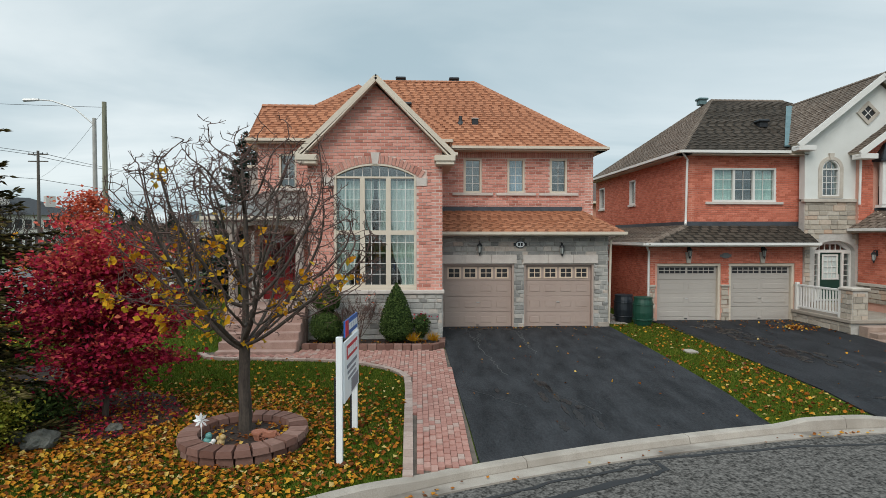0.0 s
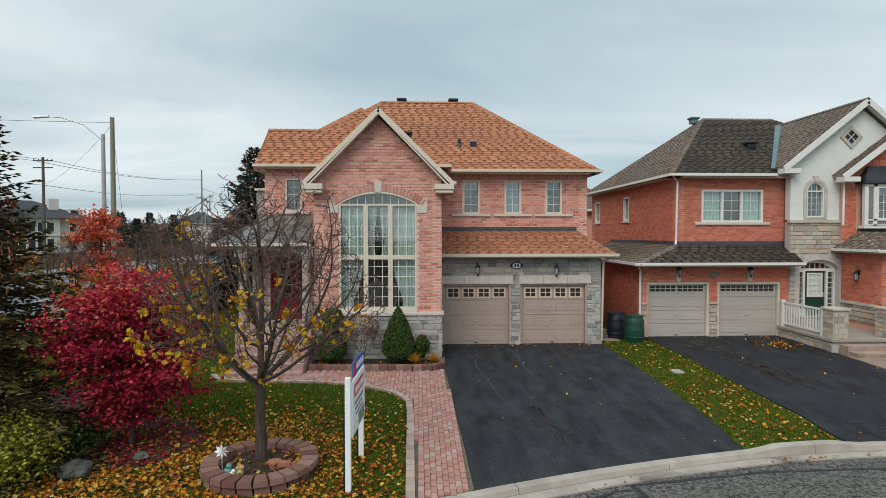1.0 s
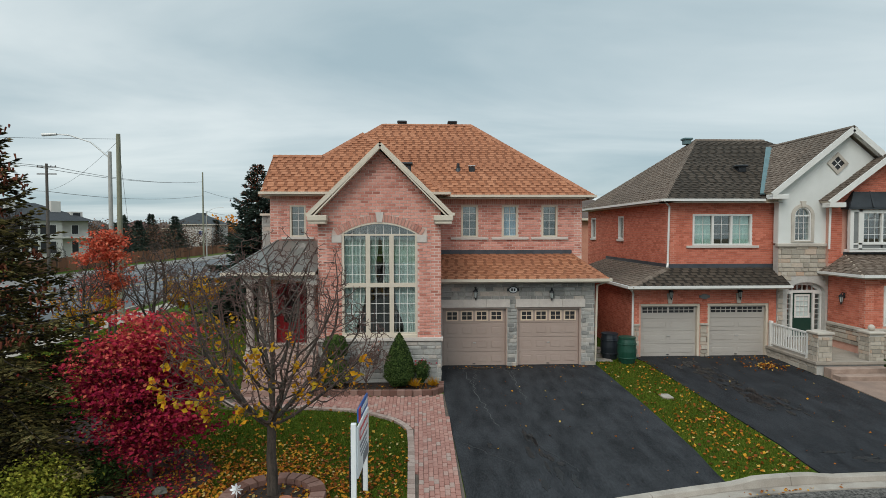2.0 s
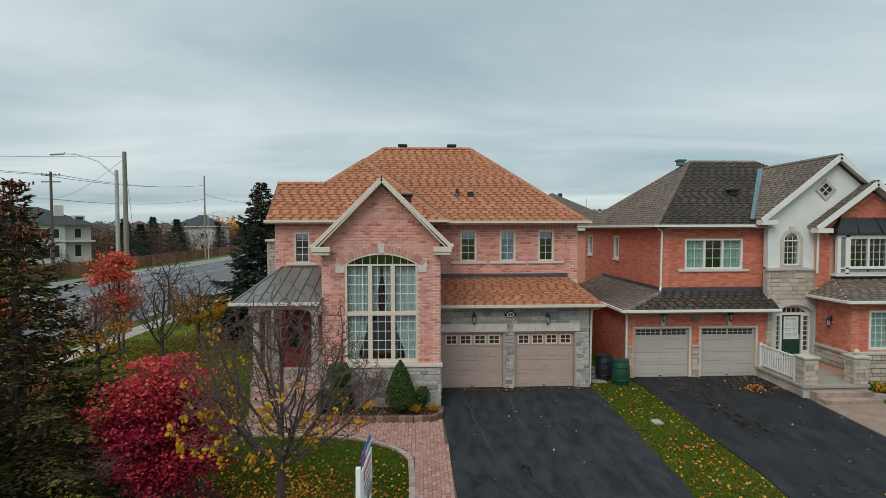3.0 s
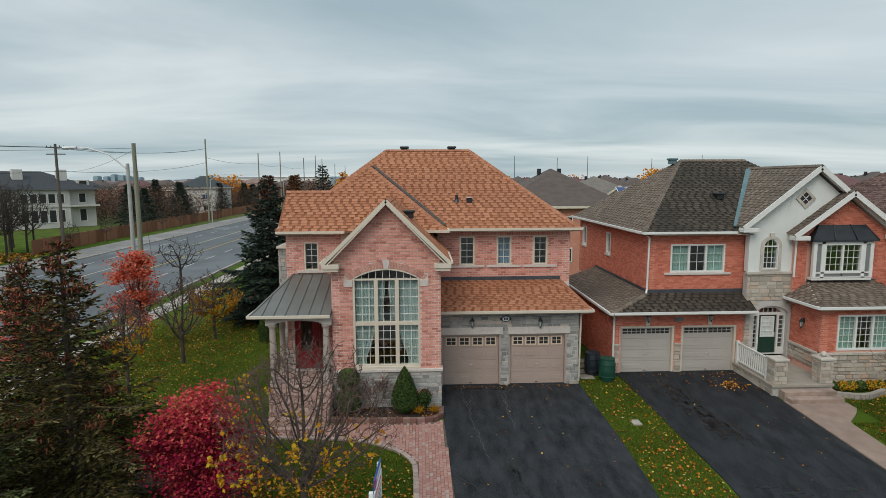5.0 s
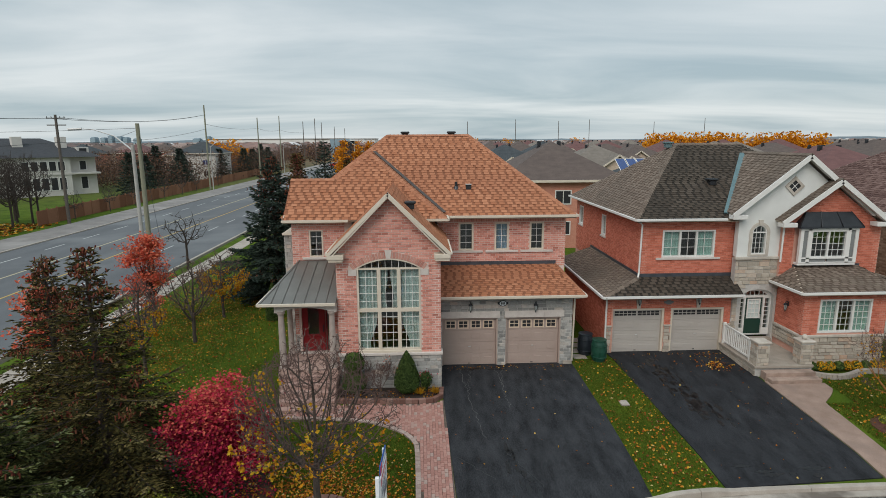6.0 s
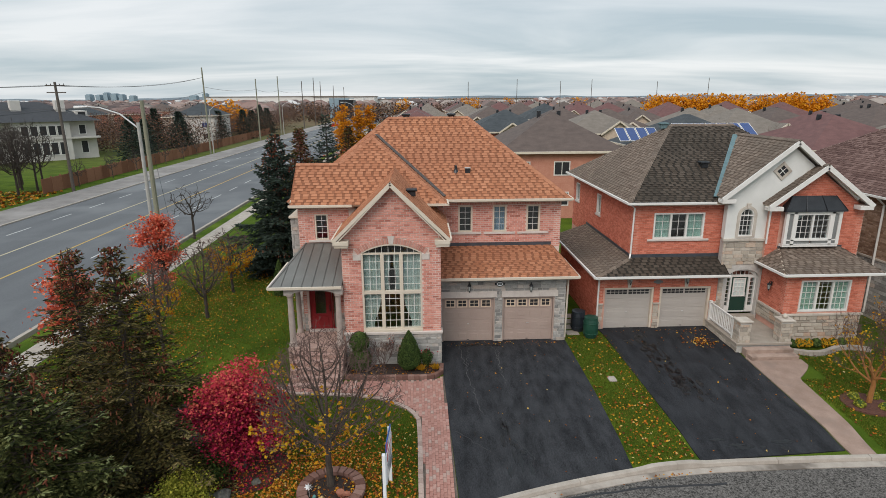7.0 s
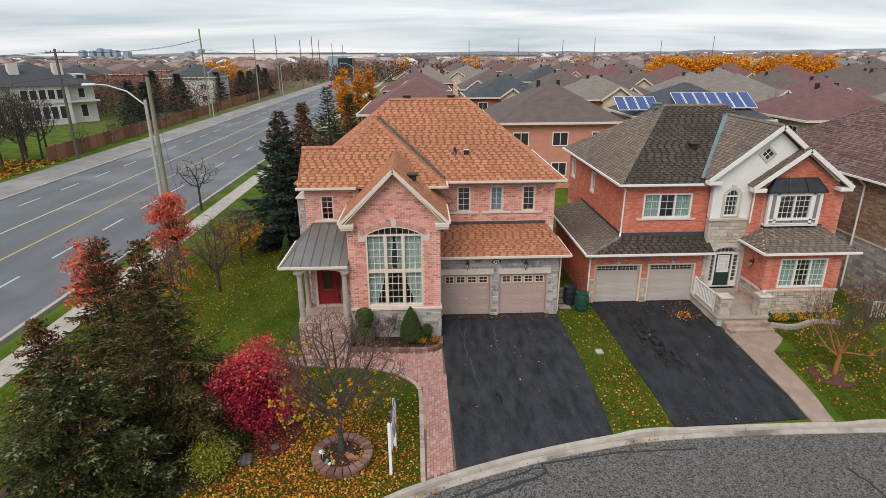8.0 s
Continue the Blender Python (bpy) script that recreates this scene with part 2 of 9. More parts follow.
CONCRETE = surface("pale_kerb_concrete", (0.28, 0.24, 0.20), (0.40, 0.35, 0.30), 2.5, 0.9, 0.4, stain=(0.28, 0.24, 0.20), stain_scale=1.2)
PAVER = pieces_mat("red_brown_paver", [(0.0, (0.33, 0.165, 0.135)), (0.4, (0.37, 0.19, 0.155)), (0.75, (0.41, 0.225, 0.185)), (1.0, (0.38, 0.28, 0.24))], grain=25, bump=0.4)
PAVER_EDGE = pieces_mat("taupe_border_paver", [(0.0, (0.30, 0.215, 0.18)), (1.0, (0.42, 0.32, 0.275))], grain=25, bump=0.4)
JOINT = surface("sandy_joint", (0.09, 0.07, 0.055), (0.16, 0.125, 0.10), 6, 0.95)
RING = pieces_mat("brown_retaining_block", [(0.0, (0.13, 0.065, 0.05)), (0.6, (0.21, 0.115, 0.092)), (1.0, (0.27, 0.165, 0.135))], grain=14, bump=0.7)
SOIL = surface("dark_mulch_soil", (0.012, 0.008, 0.006), (0.045, 0.026, 0.018), 18, 0.95, 0.9)
SOIL_LITTER_SHADED = surface("shaded_soil_with_leaf_litter", (0.014, 0.009, 0.007), (0.060, 0.032, 0.022), 9, 0.95, 0.9, stain=(0.085, 0.045, 0.022), stain_scale=2.2)
BARK = surface("grey_brown_bark", (0.035, 0.027, 0.021), (0.085, 0.066, 0.053), 12, 0.95, 0.8, stretch=(1, 1, 0.25))
BARK_DARK = surface("dark_brown_bark", (0.028, 0.020, 0.016), (0.06, 0.045, 0.036), 12, 0.95, 0.6, stretch=(1, 1, 0.25))
TWIG = surface("reddish_brown_twig", (0.075, 0.042, 0.034), (0.13, 0.078, 0.064), 12, 0.9, 0.3)
BARK_ORANGE = surface("orange_brown_bark", (0.22, 0.088, 0.022), (0.33, 0.145, 0.042), 12, 0.95, 0.6, stretch=(1, 1, 0.25))
LEAF_Y = pieces_mat("yellow_autumn_leaf", [(0.0, (0.46, 0.17, 0.01)), (0.5, (0.58, 0.30, 0.014)), (1.0, (0.44, 0.31, 0.03))], translucent=0.25, bump=0)
LEAF_YO = pieces_mat("yellow_orange_leaf", [(0.0, (0.42, 0.13, 0.01)), (0.5, (0.50, 0.25, 0.012)), (1.0, (0.36, 0.27, 0.03))], translucent=0.25, bump=0)
LEAF_FALL = pieces_mat("fallen_leaf", [(0.0, (0.085, 0.028, 0.010)), (0.25, (0.20, 0.060, 0.012)), (0.5, (0.36, 0.115, 0.012)), (0.72, (0.44, 0.19, 0.015)), (0.9, (0.50, 0.29, 0.03)), (1.0, (0.46, 0.36, 0.16))], bump=0)
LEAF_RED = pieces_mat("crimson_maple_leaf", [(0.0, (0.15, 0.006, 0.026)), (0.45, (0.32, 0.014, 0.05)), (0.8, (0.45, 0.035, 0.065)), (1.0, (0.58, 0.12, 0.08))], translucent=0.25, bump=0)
# Crown-top leaves: orange-red tips, with the brightness of lit foliage put into their colour.
LEAF_RED_TOP = pieces_mat("lit_orange_red_maple_leaf", [(0.0, (0.30, 0.012, 0.04)), (0.5, (0.50, 0.04, 0.06)), (1.0, (0.62, 0.17, 0.10))], translucent=0.25, bump=0)
LEAF_ORANGE = pieces_mat("orange_red_leaf", [(0.0, (0.42, 0.06, 0.04)), (0.5, (0.60, 0.12, 0.065)), (1.0, (0.66, 0.22, 0.12))], translucent=0.25, bump=0)
LEAF_GOLD = pieces_mat("golden_leaf", [(0.0, (0.50, 0.16, 0.008)), (1.0, (0.66, 0.29, 0.015))], translucent=0.2, bump=0)
LEAF_SHRUB = pieces_mat("yellow_green_shrub_leaf", [(0.0, (0.08, 0.10, 0.012)), (0.5, (0.24, 0.25, 0.03)), (1.0, (0.42, 0.38, 0.06))], translucent=0.2, bump=0)
LEAF_GREEN = pieces_mat("dark_green_leaf", [(0.0, (0.018, 0.034, 0.009)), (0.6, (0.050, 0.084, 0.020)), (1.0, (0.085, 0.12, 0.03))], translucent=0.1, bump=0)
NEEDLE = pieces_mat("spruce_needles", [(0.0, (0.014, 0.014, 0.006)), (0.5, (0.050, 0.044, 0.014)), (0.85, (0.125, 0.100, 0.031)), (1.0, (0.20, 0.142, 0.056))], bump=0)
NEEDLE_F = pieces_mat("fresh_spruce_needles", [(0.0, (0.012, 0.016, 0.006)), (0.5, (0.042, 0.050, 0.014)), (0.85, (0.100, 0.108, 0.032)), (1.0, (0.17, 0.165, 0.060))], bump=0)
NEEDLE_FT = pieces_mat("pale_fresh_spruce_tips", [(0.0, (0.10, 0.12, 0.04)), (0.6, (0.18, 0.195, 0.08)), (1.0, (0.25, 0.255, 0.135))], bump=0)
NEEDLE_B = pieces_mat("blue_spruce_needles", [(0.0, (0.018, 0.028, 0.020)), (0.5, (0.038, 0.056, 0.042)), (1.0, (0.075, 0.105, 0.085))], bump=0)
CONE = pieces_mat("brown_spruce_cones", [(0.0, (0.11, 0.030, 0.020)), (0.6, (0.20, 0.060, 0.036)), (1.0, (0.33, 0.13, 0.07))], bump=0)
NEEDLE_TIP = pieces_mat("spruce_tips", [(0.0, (0.09, 0.085, 0.028)), (0.6, (0.17, 0.135, 0.05)), (1.0, (0.24, 0.18, 0.09))], bump=0)
NEEDLE_BT = pieces_mat("pale_blue_spruce_tips", [(0.0, (0.04, 0.06, 0.045)), (1.0, (0.09, 0.12, 0.09))], bump=0)
GRASS_BLADE = pieces_mat("grass_blades", [(0.0, (0.034, 0.060, 0.005)), (0.5, (0.080, 0.122, 0.010)), (0.85, (0.135, 0.165, 0.018)), (1.0, (0.25, 0.19, 0.04))], bump=0, translucent=0.2)
WOODS = pieces_mat("bare_autumn_woods", [(0.0, (0.055, 0.035, 0.028)), (0.5, (0.11, 0.07, 0.055)), (0.85, (0.15, 0.09, 0.06)), (1.0, (0.22, 0.10, 0.04))], bump=0)
FENCE = pieces_mat("red_brown_fence_board", [(0.0, (0.17, 0.075, 0.042)), (1.0, (0.28, 0.135, 0.08))], grain=14)
WOODPOLE = surface("weathered_greenish_wood_pole", (0.17, 0.17, 0.12), (0.26, 0.25, 0.18), 8, 0.9, 0.4, stretch=(1, 1, 0.1))
CONCPOLE = surface("grey_concrete_pole", (0.30, 0.29, 0.27), (0.40, 0.39, 0.36), 4, 0.85)
GALV = surface("galvanised_steel", (0.50, 0.50, 0.49), (0.60, 0.60, 0.59), 4, 0.45, 0.05, metal=0.5)
LINE_W = surface("white_road_paint", (0.32, 0.32, 0.31), (0.50, 0.50, 0.485), 6, 0.8)
LINE_Y = surface("yellow_road_paint", (0.36, 0.235, 0.06), (0.48, 0.32, 0.09), 6, 0.8)
LINE_YP = surface("faded_yellow_road_paint", (0.33, 0.285, 0.18), (0.46, 0.40, 0.27), 6, 0.8)
PLASTIC_G = surface("dark_green_plastic", (0.008, 0.05, 0.032), (0.014, 0.065, 0.042), 3, 0.4, 0.03)
PLASTIC_K = surface("black_blue_plastic", (0.012, 0.016, 0.022), (0.022, 0.028, 0.036), 3, 0.4, 0.03)
SIGN_WHITE = surface("white_sign_board", (0.74, 0.76, 0.77), (0.80, 0.82, 0.82), 3, 0.4, 0.02)
SIGN_RED = surface("red_sign_print", (0.50, 0.02, 0.03), (0.56, 0.03, 0.04), 3, 0.4, 0)
SIGN_BLUE = surface("blue_sign_print", (0.012, 0.09, 0.32), (0.02, 0.11, 0.38), 3, 0.4, 0)
SIGN_GREY = surface("grey_sign_print", (0.16, 0.18, 0.21), (0.20, 0.22, 0.25), 3, 0.4, 0)
SOLAR = surface("blue_solar_cells", (0.02, 0.045, 0.14), (0.035, 0.065, 0.19), 6, 0.35, 0, spec=0.3)
ROCK = surface("mossy_grey_rock", (0.06, 0.065, 0.055), (0.15, 0.145, 0.125), 5, 0.9, 0.8)


def ground_mat():
    """Autumn lawn: two greens, with drier and browner areas farther out."""
    m, n, l, b = mat_base("lawn")
    ge = n.new("ShaderNodeNewGeometry")
    a, c, d = n.new("ShaderNodeTexNoise"), n.new("ShaderNodeTexNoise"), n.new("ShaderNodeTexNoise")
    for t, s, k in ((a, 0.5, 6), (c, 40, 4), (d, 0.02, 4)):
        t.inputs["Scale"].default_value, t.inputs["Detail"].default_value = s, k
        l.new(ge.outputs["Position"], t.inputs["Vector"])
    r = ramp_of(n, [(0.3, (0.034, 0.066, 0.006)), (0.7, (0.086, 0.128, 0.012))]); l.new(a.outputs["Fac"], r.inputs[0])
    ov = n.new("ShaderNodeMixRGB"); ov.blend_type = "OVERLAY"; ov.inputs[0].default_value = 0.5
    l.new(r.outputs[0], ov.inputs[1]); l.new(c.outputs["Fac"], ov.inputs[2])
    far = ramp_of(n, [(0.35, (0.09, 0.08, 0.04)), (0.65, (0.17, 0.12, 0.075))]); l.new(d.outputs["Fac"], far.inputs[0])
    ln = n.new("ShaderNodeVectorMath"); ln.operation = "LENGTH"; l.new(ge.outputs["Position"], ln.inputs[0])
    mr = n.new("ShaderNodeMapRange"); mr.inputs["From Min"].default_value, mr.inputs["From Max"].default_value = 90, 220
    l.new(ln.outputs["Value"], mr.inputs["Value"])
    mx = n.new("ShaderNodeMixRGB"); l.new(mr.outputs[0], mx.inputs[0]); l.new(ov.outputs[0], mx.inputs[1]); l.new(far.outputs[0], mx.inputs[2])
    l.new(mx.outputs[0], b.inputs["Base Color"]); b.inputs["Roughness"].default_value = 0.95
    b.inputs["Specular IOR Level"].default_value = 0.08
    bp = n.new("ShaderNodeBump"); bp.inputs["Strength"].default_value, bp.inputs["Distance"].default_value = 0.8, 0.03
    l.new(c.outputs["Fac"], bp.inputs["Height"]); l.new(bp.outputs[0], b.inputs["Normal"])
    return m


LAWN = ground_mat()

# ---- building helpers ----
BASES = {}


def thing(name, label, category, base=(0, 0, 0), group="", kind=""):
    """An Empty at the thing's base; its parts are built in world metres and stored relative to it."""
    ob = new(name)
    ob.location = base
    BASES[ob.name] = Vector(base)
    return tagged(ob, label, category, group, kind)


def base_of(ob):
    return BASES.get(ob.name, Vector((0, 0, 0))) if ob else Vector((0, 0, 0))


def part_mesh(name, mesh, material, parent=None, label=""):
    b = base_of(parent)
    if b.length > 0:
        mesh.transform(Matrix.Translation(-b))
    mesh.materials.append(material)
    ob = new(name, mesh)
    if parent:
        ob.parent = parent
        BASES[ob.name] = b
    if label:
        ob["label"] = label
    return ob


def part(name, bm, material, parent=None, label=""):
    mesh = bpy.data.meshes.new(name)
    bmesh.ops.recalc_face_normals(bm, faces=bm.faces)
    bm.to_mesh(mesh)
    bm.free()
    return part_mesh(name, mesh, material, parent, label)


def raw(name, verts, faces, material, parent=None, label="", smooth=False):
    mesh = bpy.data.meshes.new(name)
    mesh.from_pydata(np.asarray(verts).tolist(), [], np.asarray(faces).tolist() if not isinstance(faces, list) else faces)
    if smooth:
        mesh.polygons.foreach_set("use_smooth", [True] * len(mesh.polygons))
    mesh.update()
    return part_mesh(name, mesh, material, parent, label)


def setting(ob, label, category):
    return tagged(ob, label, category, kind="structure")


def add_box(bm, x0, x1, y0, y1, z0, z1, bevel=0.0):
    m = Matrix.LocRotScale(((x0 + x1) / 2, (y0 + y1) / 2, (z0 + z1) / 2), None, (abs(x1 - x0), abs(y1 - y0), abs(z1 - z0)))
    r = bmesh.ops.create_cube(bm, size=1, matrix=m)
    if bevel:
        ed = list({e for v in r["verts"] for e in v.link_edges})
        bmesh.ops.bevel(bm, geom=ed, offset=bevel, segments=1, affect="EDGES", profile=0.5)
    return bm


def box(x0, x1, y0, y1, z0, z1, bevel=0.0):
    return add_box(bmesh.new(), x0, x1, y0, y1, z0, z1, bevel)


class Frame:
    """A plane: origin, right, up, outward."""

    def __init__(self, o, u, v, n):
        self.o, self.u, self.v, self.n = (np.array(q, float) for q in (o, u, v, n))

    def p(self, u, v, n=0.0):
        return self.o + u * self.u + v * self.v + n * self.n

    def matrix(self, u, v, n=0.0):
        m = Matrix.Identity(4)
        for i, a in enumerate((self.u, self.v, self.n, self.p(u, v, n))):
            for j in range(3):
                m[j][i] = a[j]
        return m


def front(y):
    return Frame((0, y, 0), (1, 0, 0), (0, 0, 1), (0, -1, 0))


def leftside(x):
    return Frame((x, 0, 0), (0, -1, 0), (0, 0, 1), (-1, 0, 0))


def rightside(x):
    return Frame((x, 0, 0), (0, 1, 0), (0, 0, 1), (1, 0, 0))


def fbox(bm, f, u0, u1, v0, v1, n0, n1, bevel=0.0):
    """A box in a frame's own axes."""
    m = f.matrix((u0 + u1) / 2, (v0 + v1) / 2, (n0 + n1) / 2) @ Matrix.Diagonal((abs(u1 - u0), abs(v1 - v0), abs(n1 - n0), 1))
    r = bmesh.ops.create_cube(bm, size=1, matrix=m)
    if bevel:
        ed = list({e for v in r["verts"] for e in v.link_edges})
        bmesh.ops.bevel(bm, geom=ed, offset=bevel, segments=1, affect="EDGES", profile=0.5)
    return bm


def slab(bm, f, polys, n0, n1):
    """A plate between n0 and n1 with the outline polys[0] and the openings polys[1:], all in the frame's u, v."""
    from mathutils import geometry
    tris = geometry.tessellate_polygon([[Vector((u, v, 0)) for u, v in q] for q in polys])
    flat = [q for poly in polys for q in poly]
    a = [bm.verts.new(f.p(u, v, n0)) for u, v in flat]
    b = [bm.verts.new(f.p(u, v, n1)) for u, v in flat]
    for t in tris:
        bm.faces.new([b[i] for i in t])
        bm.faces.new([a[i] for i in reversed(t)])
    k = 0
    for poly in polys:
        for i in range(len(poly)):
            i0, i1 = k + i, k + (i + 1) % len(poly)
            bm.faces.new((a[i0], a[i1], b[i1], b[i0]))
        k += len(poly)
    return bm


def rect(u0, u1, v0, v1):
    return [(u0, v0), (u1, v0), (u1, v1), (u0, v1)]


def arch(u0, u1, v0, v1, rise, n=14):
    """A rectangle with a segmental arch of that rise on top of v1."""
    half, mid = (u1 - u0) / 2, (u0 + u1) / 2
    r = (half * half + rise * rise) / (2 * rise)
    a = math.asin(min(1, half / r))
    top = [(mid + r * math.sin(t), v1 + rise - r + r * math.cos(t)) for t in np.linspace(a, -a, n)]
    return [(u0, v0), (u1, v0)] + top


def spans(polys, v):
    xs = []
    for q in polys:
        for (a, b), (c, d) in zip(q, q[1:] + q[:1]):
            if (b <= v) != (d <= v):
                xs.append(a + (v - b) / (d - b) * (c - a))
    xs.sort()
    return list(zip(xs[::2], xs[1::2]))


def lay(polys, row, length, gap, bond=0.5, vary=0.0, rng=None, rows_vary=0.0):
    """Pieces in courses inside an outline with openings: (u0, u1, v0, v1, whole)."""
    rng = rng or random.Random(3)
    vs = [v for q in polys for _, v in q]
    v, k, out = min(vs), 0, []
    while v < max(vs) - row * 0.3:
        h = row * (1 + rows_vary * rng.uniform(-1, 1))
        for a, b in spans(polys, v + h / 2):
            start = math.floor(a / length) * length + ((k * bond) % 1.0 if bond >= 0 else rng.random()) * length - length
            u = start
            while u < b:
                ln = length * (1 + vary * rng.uniform(-1, 1))
                s, e = max(u, a), min(u + ln, b)
                if e - s > 0.25 * min(length, 0.2):
                    out.append((s + gap / 2, e - gap / 2, v + gap / 2, min(v + h, max(vs)) - gap / 2, vary == 0 and rows_vary == 0 and e - s > length - 1e-4))
                u += ln
        v += h
        k += 1
    return out


def piece_block(f, pieces, n0, n1, chamfer=0.004, tilt=0.0, rng=None, rough=0.0):
    """Vertices and faces of chamfered blocks standing n1 proud of n0; tilt lowers the upper edge."""
    V, Fc = [], []
    rng = rng or random.Random(5)
    for u0, u1, v0, v1, _ in pieces:
        d = rng.uniform(-rough, rough)
        k, c = len(V), min(chamfer, (u1 - u0) / 4, (v1 - v0) / 4)
        for u, v, n in ((u0, v0, n0), (u1, v0, n0), (u1, v1, n0), (u0, v1, n0)):
            V.append(f.p(u, v, n))
        for u, v, n in ((u0 + c, v0 + c, n1 + d), (u1 - c, v0 + c, n1 + d), (u1 - c, v1 - c, n1 + d - tilt), (u0 + c, v1 - c, n1 + d - tilt)):
            V.append(f.p(u, v, n))
        Fc += [(k + 4, k + 5, k + 6, k + 7), (k, k + 1, k + 5, k + 4), (k + 1, k + 2, k + 6, k + 5), (k + 2, k + 3, k + 7, k + 6), (k + 3, k, k + 4, k + 7)]
    return V, Fc



def clad(name, f, pieces, n0, n1, material, parent, singles=0, pick=None, chamfer=0.004, tilt=0.0, rough=0.0, rest="rest"):
    """Clads a wall or roof: up to `singles` whole pieces as objects on one mesh, the others joined."""
    chosen = []
    if singles:
        chosen = [p for p in pieces if p[4] and (pick is None or pick(p))][:singles]
    ids = {id(p) for p in chosen}
    others = [p for p in pieces if id(p) not in ids]
    if others:
        V, Fc = piece_block(f, others, n0, n1, chamfer, tilt, None, rough)
        ob = raw({"brick": "brickwork", "stone": "stonework", "shingle": "shingling"}[name], V, Fc, material, parent)
        ob["kind"] = "stuff"
    if chosen:
        u0, u1, v0, v1, _ = chosen[0]
        flat = Frame((0, 0, 0), (1, 0, 0), (0, 1, 0), (0, 0, 1))
        V, Fc = piece_block(flat, [(-(u1 - u0) / 2, (u1 - u0) / 2, -(v1 - v0) / 2, (v1 - v0) / 2, True)], n0, n1, chamfer, tilt)
        mesh = bpy.data.meshes.new(name)
        mesh.from_pydata([list(map(float, q)) for q in V], [], Fc)
        mesh.materials.append(material)
        b = Matrix.Translation(-base_of(parent))
        rng = random.Random(len(chosen))
        for a0, a1, c0, c1, _ in chosen:
            ob = new(name, mesh)
            ob.parent = parent
            ob.matrix_basis = b @ f.matrix((a0 + a1) / 2, (c0 + c1) / 2, rng.uniform(-rough, rough))


def plane_frame(pts):
    """Frame and 2D outline of a sloping roof face; u level, v up the slope."""
    p = [np.array(q, float) for q in pts]
    n = sum((np.cross(p[i] - p[0], p[i + 1] - p[0]) for i in range(1, len(p) - 1)), np.zeros(3))
    n /= np.linalg.norm(n)
    if n[2] < 0:
        n = -n
    u = np.cross((0, 0, 1), n)
    u /= np.linalg.norm(u)
    v = np.cross(n, u)
    f = Frame(p[0], u, v, n)
    return f, [(float((q - p[0]) @ u), float((q - p[0]) @ v)) for q in p]


def roof_face(name, pts, deck_mat, shingle_mat, parent, singles=0, row=0.165, length=0.36, thick=0.10, pick=None, gap=0.115):
    f, q = plane_frame(pts)
    ob = part(name, slab(bmesh.new(), f, [q], -thick, 0), deck_mat, parent)
    if row:
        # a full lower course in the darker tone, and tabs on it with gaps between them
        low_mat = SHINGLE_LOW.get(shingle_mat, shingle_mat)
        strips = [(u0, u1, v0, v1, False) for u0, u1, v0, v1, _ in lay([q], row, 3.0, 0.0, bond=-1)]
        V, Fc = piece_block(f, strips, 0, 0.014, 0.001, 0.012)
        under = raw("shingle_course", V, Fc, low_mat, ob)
        under["kind"] = "stuff"
        tabs = [(u0 + gap / 2, u1 - gap / 2, v0, v1, w) for u0, u1, v0, v1, w in lay([q], row, length, 0.004, bond=-1) if u1 - u0 > gap + 0.02]
        clad("shingle", f, tabs, 0.002, 0.026, shingle_mat, ob, singles, pick, 0.001, tilt=0.014, rough=0.003)
    return ob


def bar(bm, a, b, w, h=None, up=(0, 0, 1)):
    """A square bar from a to b."""
    a, b, up = Vector(a), Vector(b), Vector(up)
    d = (b - a)
    ln = d.length
    d.normalize()
    s = d.cross(up)
    if s.length < 1e-4:
        s = d.cross(Vector((1, 0, 0)))
    s.normalize()
    t = s.cross(d)
    m = Matrix((s, d, t)).transposed().to_4x4()
    m.translation = (a + b) / 2
    bmesh.ops.create_cube(bm, size=1, matrix=m @ Matrix.Diagonal((w, ln, h or w, 1)))
    return bm


def tube(bm, pts, r0, r1=None, sides=8):
    """A round, tapering pipe along points."""
    r1 = r0 if r1 is None else r1
    P = [Vector(p) for p in pts]
    rings = []
    for i, p in enumerate(P):
        d = (P[min(i + 1, len(P) - 1)] - P[max(i - 1, 0)]).normalized()
        s = d.cross(Vector((0.12, 0.97, 0.2))).normalized()
        t = d.cross(s)
        r = r0 + (r1 - r0) * i / max(1, len(P) - 1)
        rings.append([bm.verts.new(p + r * (math.cos(2 * math.pi * k / sides) * s + math.sin(2 * math.pi * k / sides) * t)) for k in range(sides)])
    for a, b in zip(rings, rings[1:]):
        for k in range(sides):
            bm.faces.new((a[k], a[(k + 1) % sides], b[(k + 1) % sides], b[k]))
    bm.faces.new(rings[0])
    bm.faces.new(rings[-1][::-1])
    return bm


def lathe(bm, c, profile, sides=14):
    """A turned shape round the vertical through c; profile of (radius, height)."""
    rings = [[bm.verts.new((c[0] + r * math.cos(2 * math.pi * k / sides), c[1] + r * math.sin(2 * math.pi * k / sides), c[2] + z)) for k in range(sides)] for r, z in profile]
    for a, b in zip(rings, rings[1:]):
        for k in range(sides):
            bm.faces.new((a[k], a[(k + 1) % sides], b[(k + 1) % sides], b[k]))
    bm.faces.new(rings[0])
    bm.faces.new(rings[-1][::-1])
    return bm


def smooth01(x, a, b):
    t = min(1.0, max(0.0, (x - a) / (b - a)))
    return t * t * (3 - 2 * t)


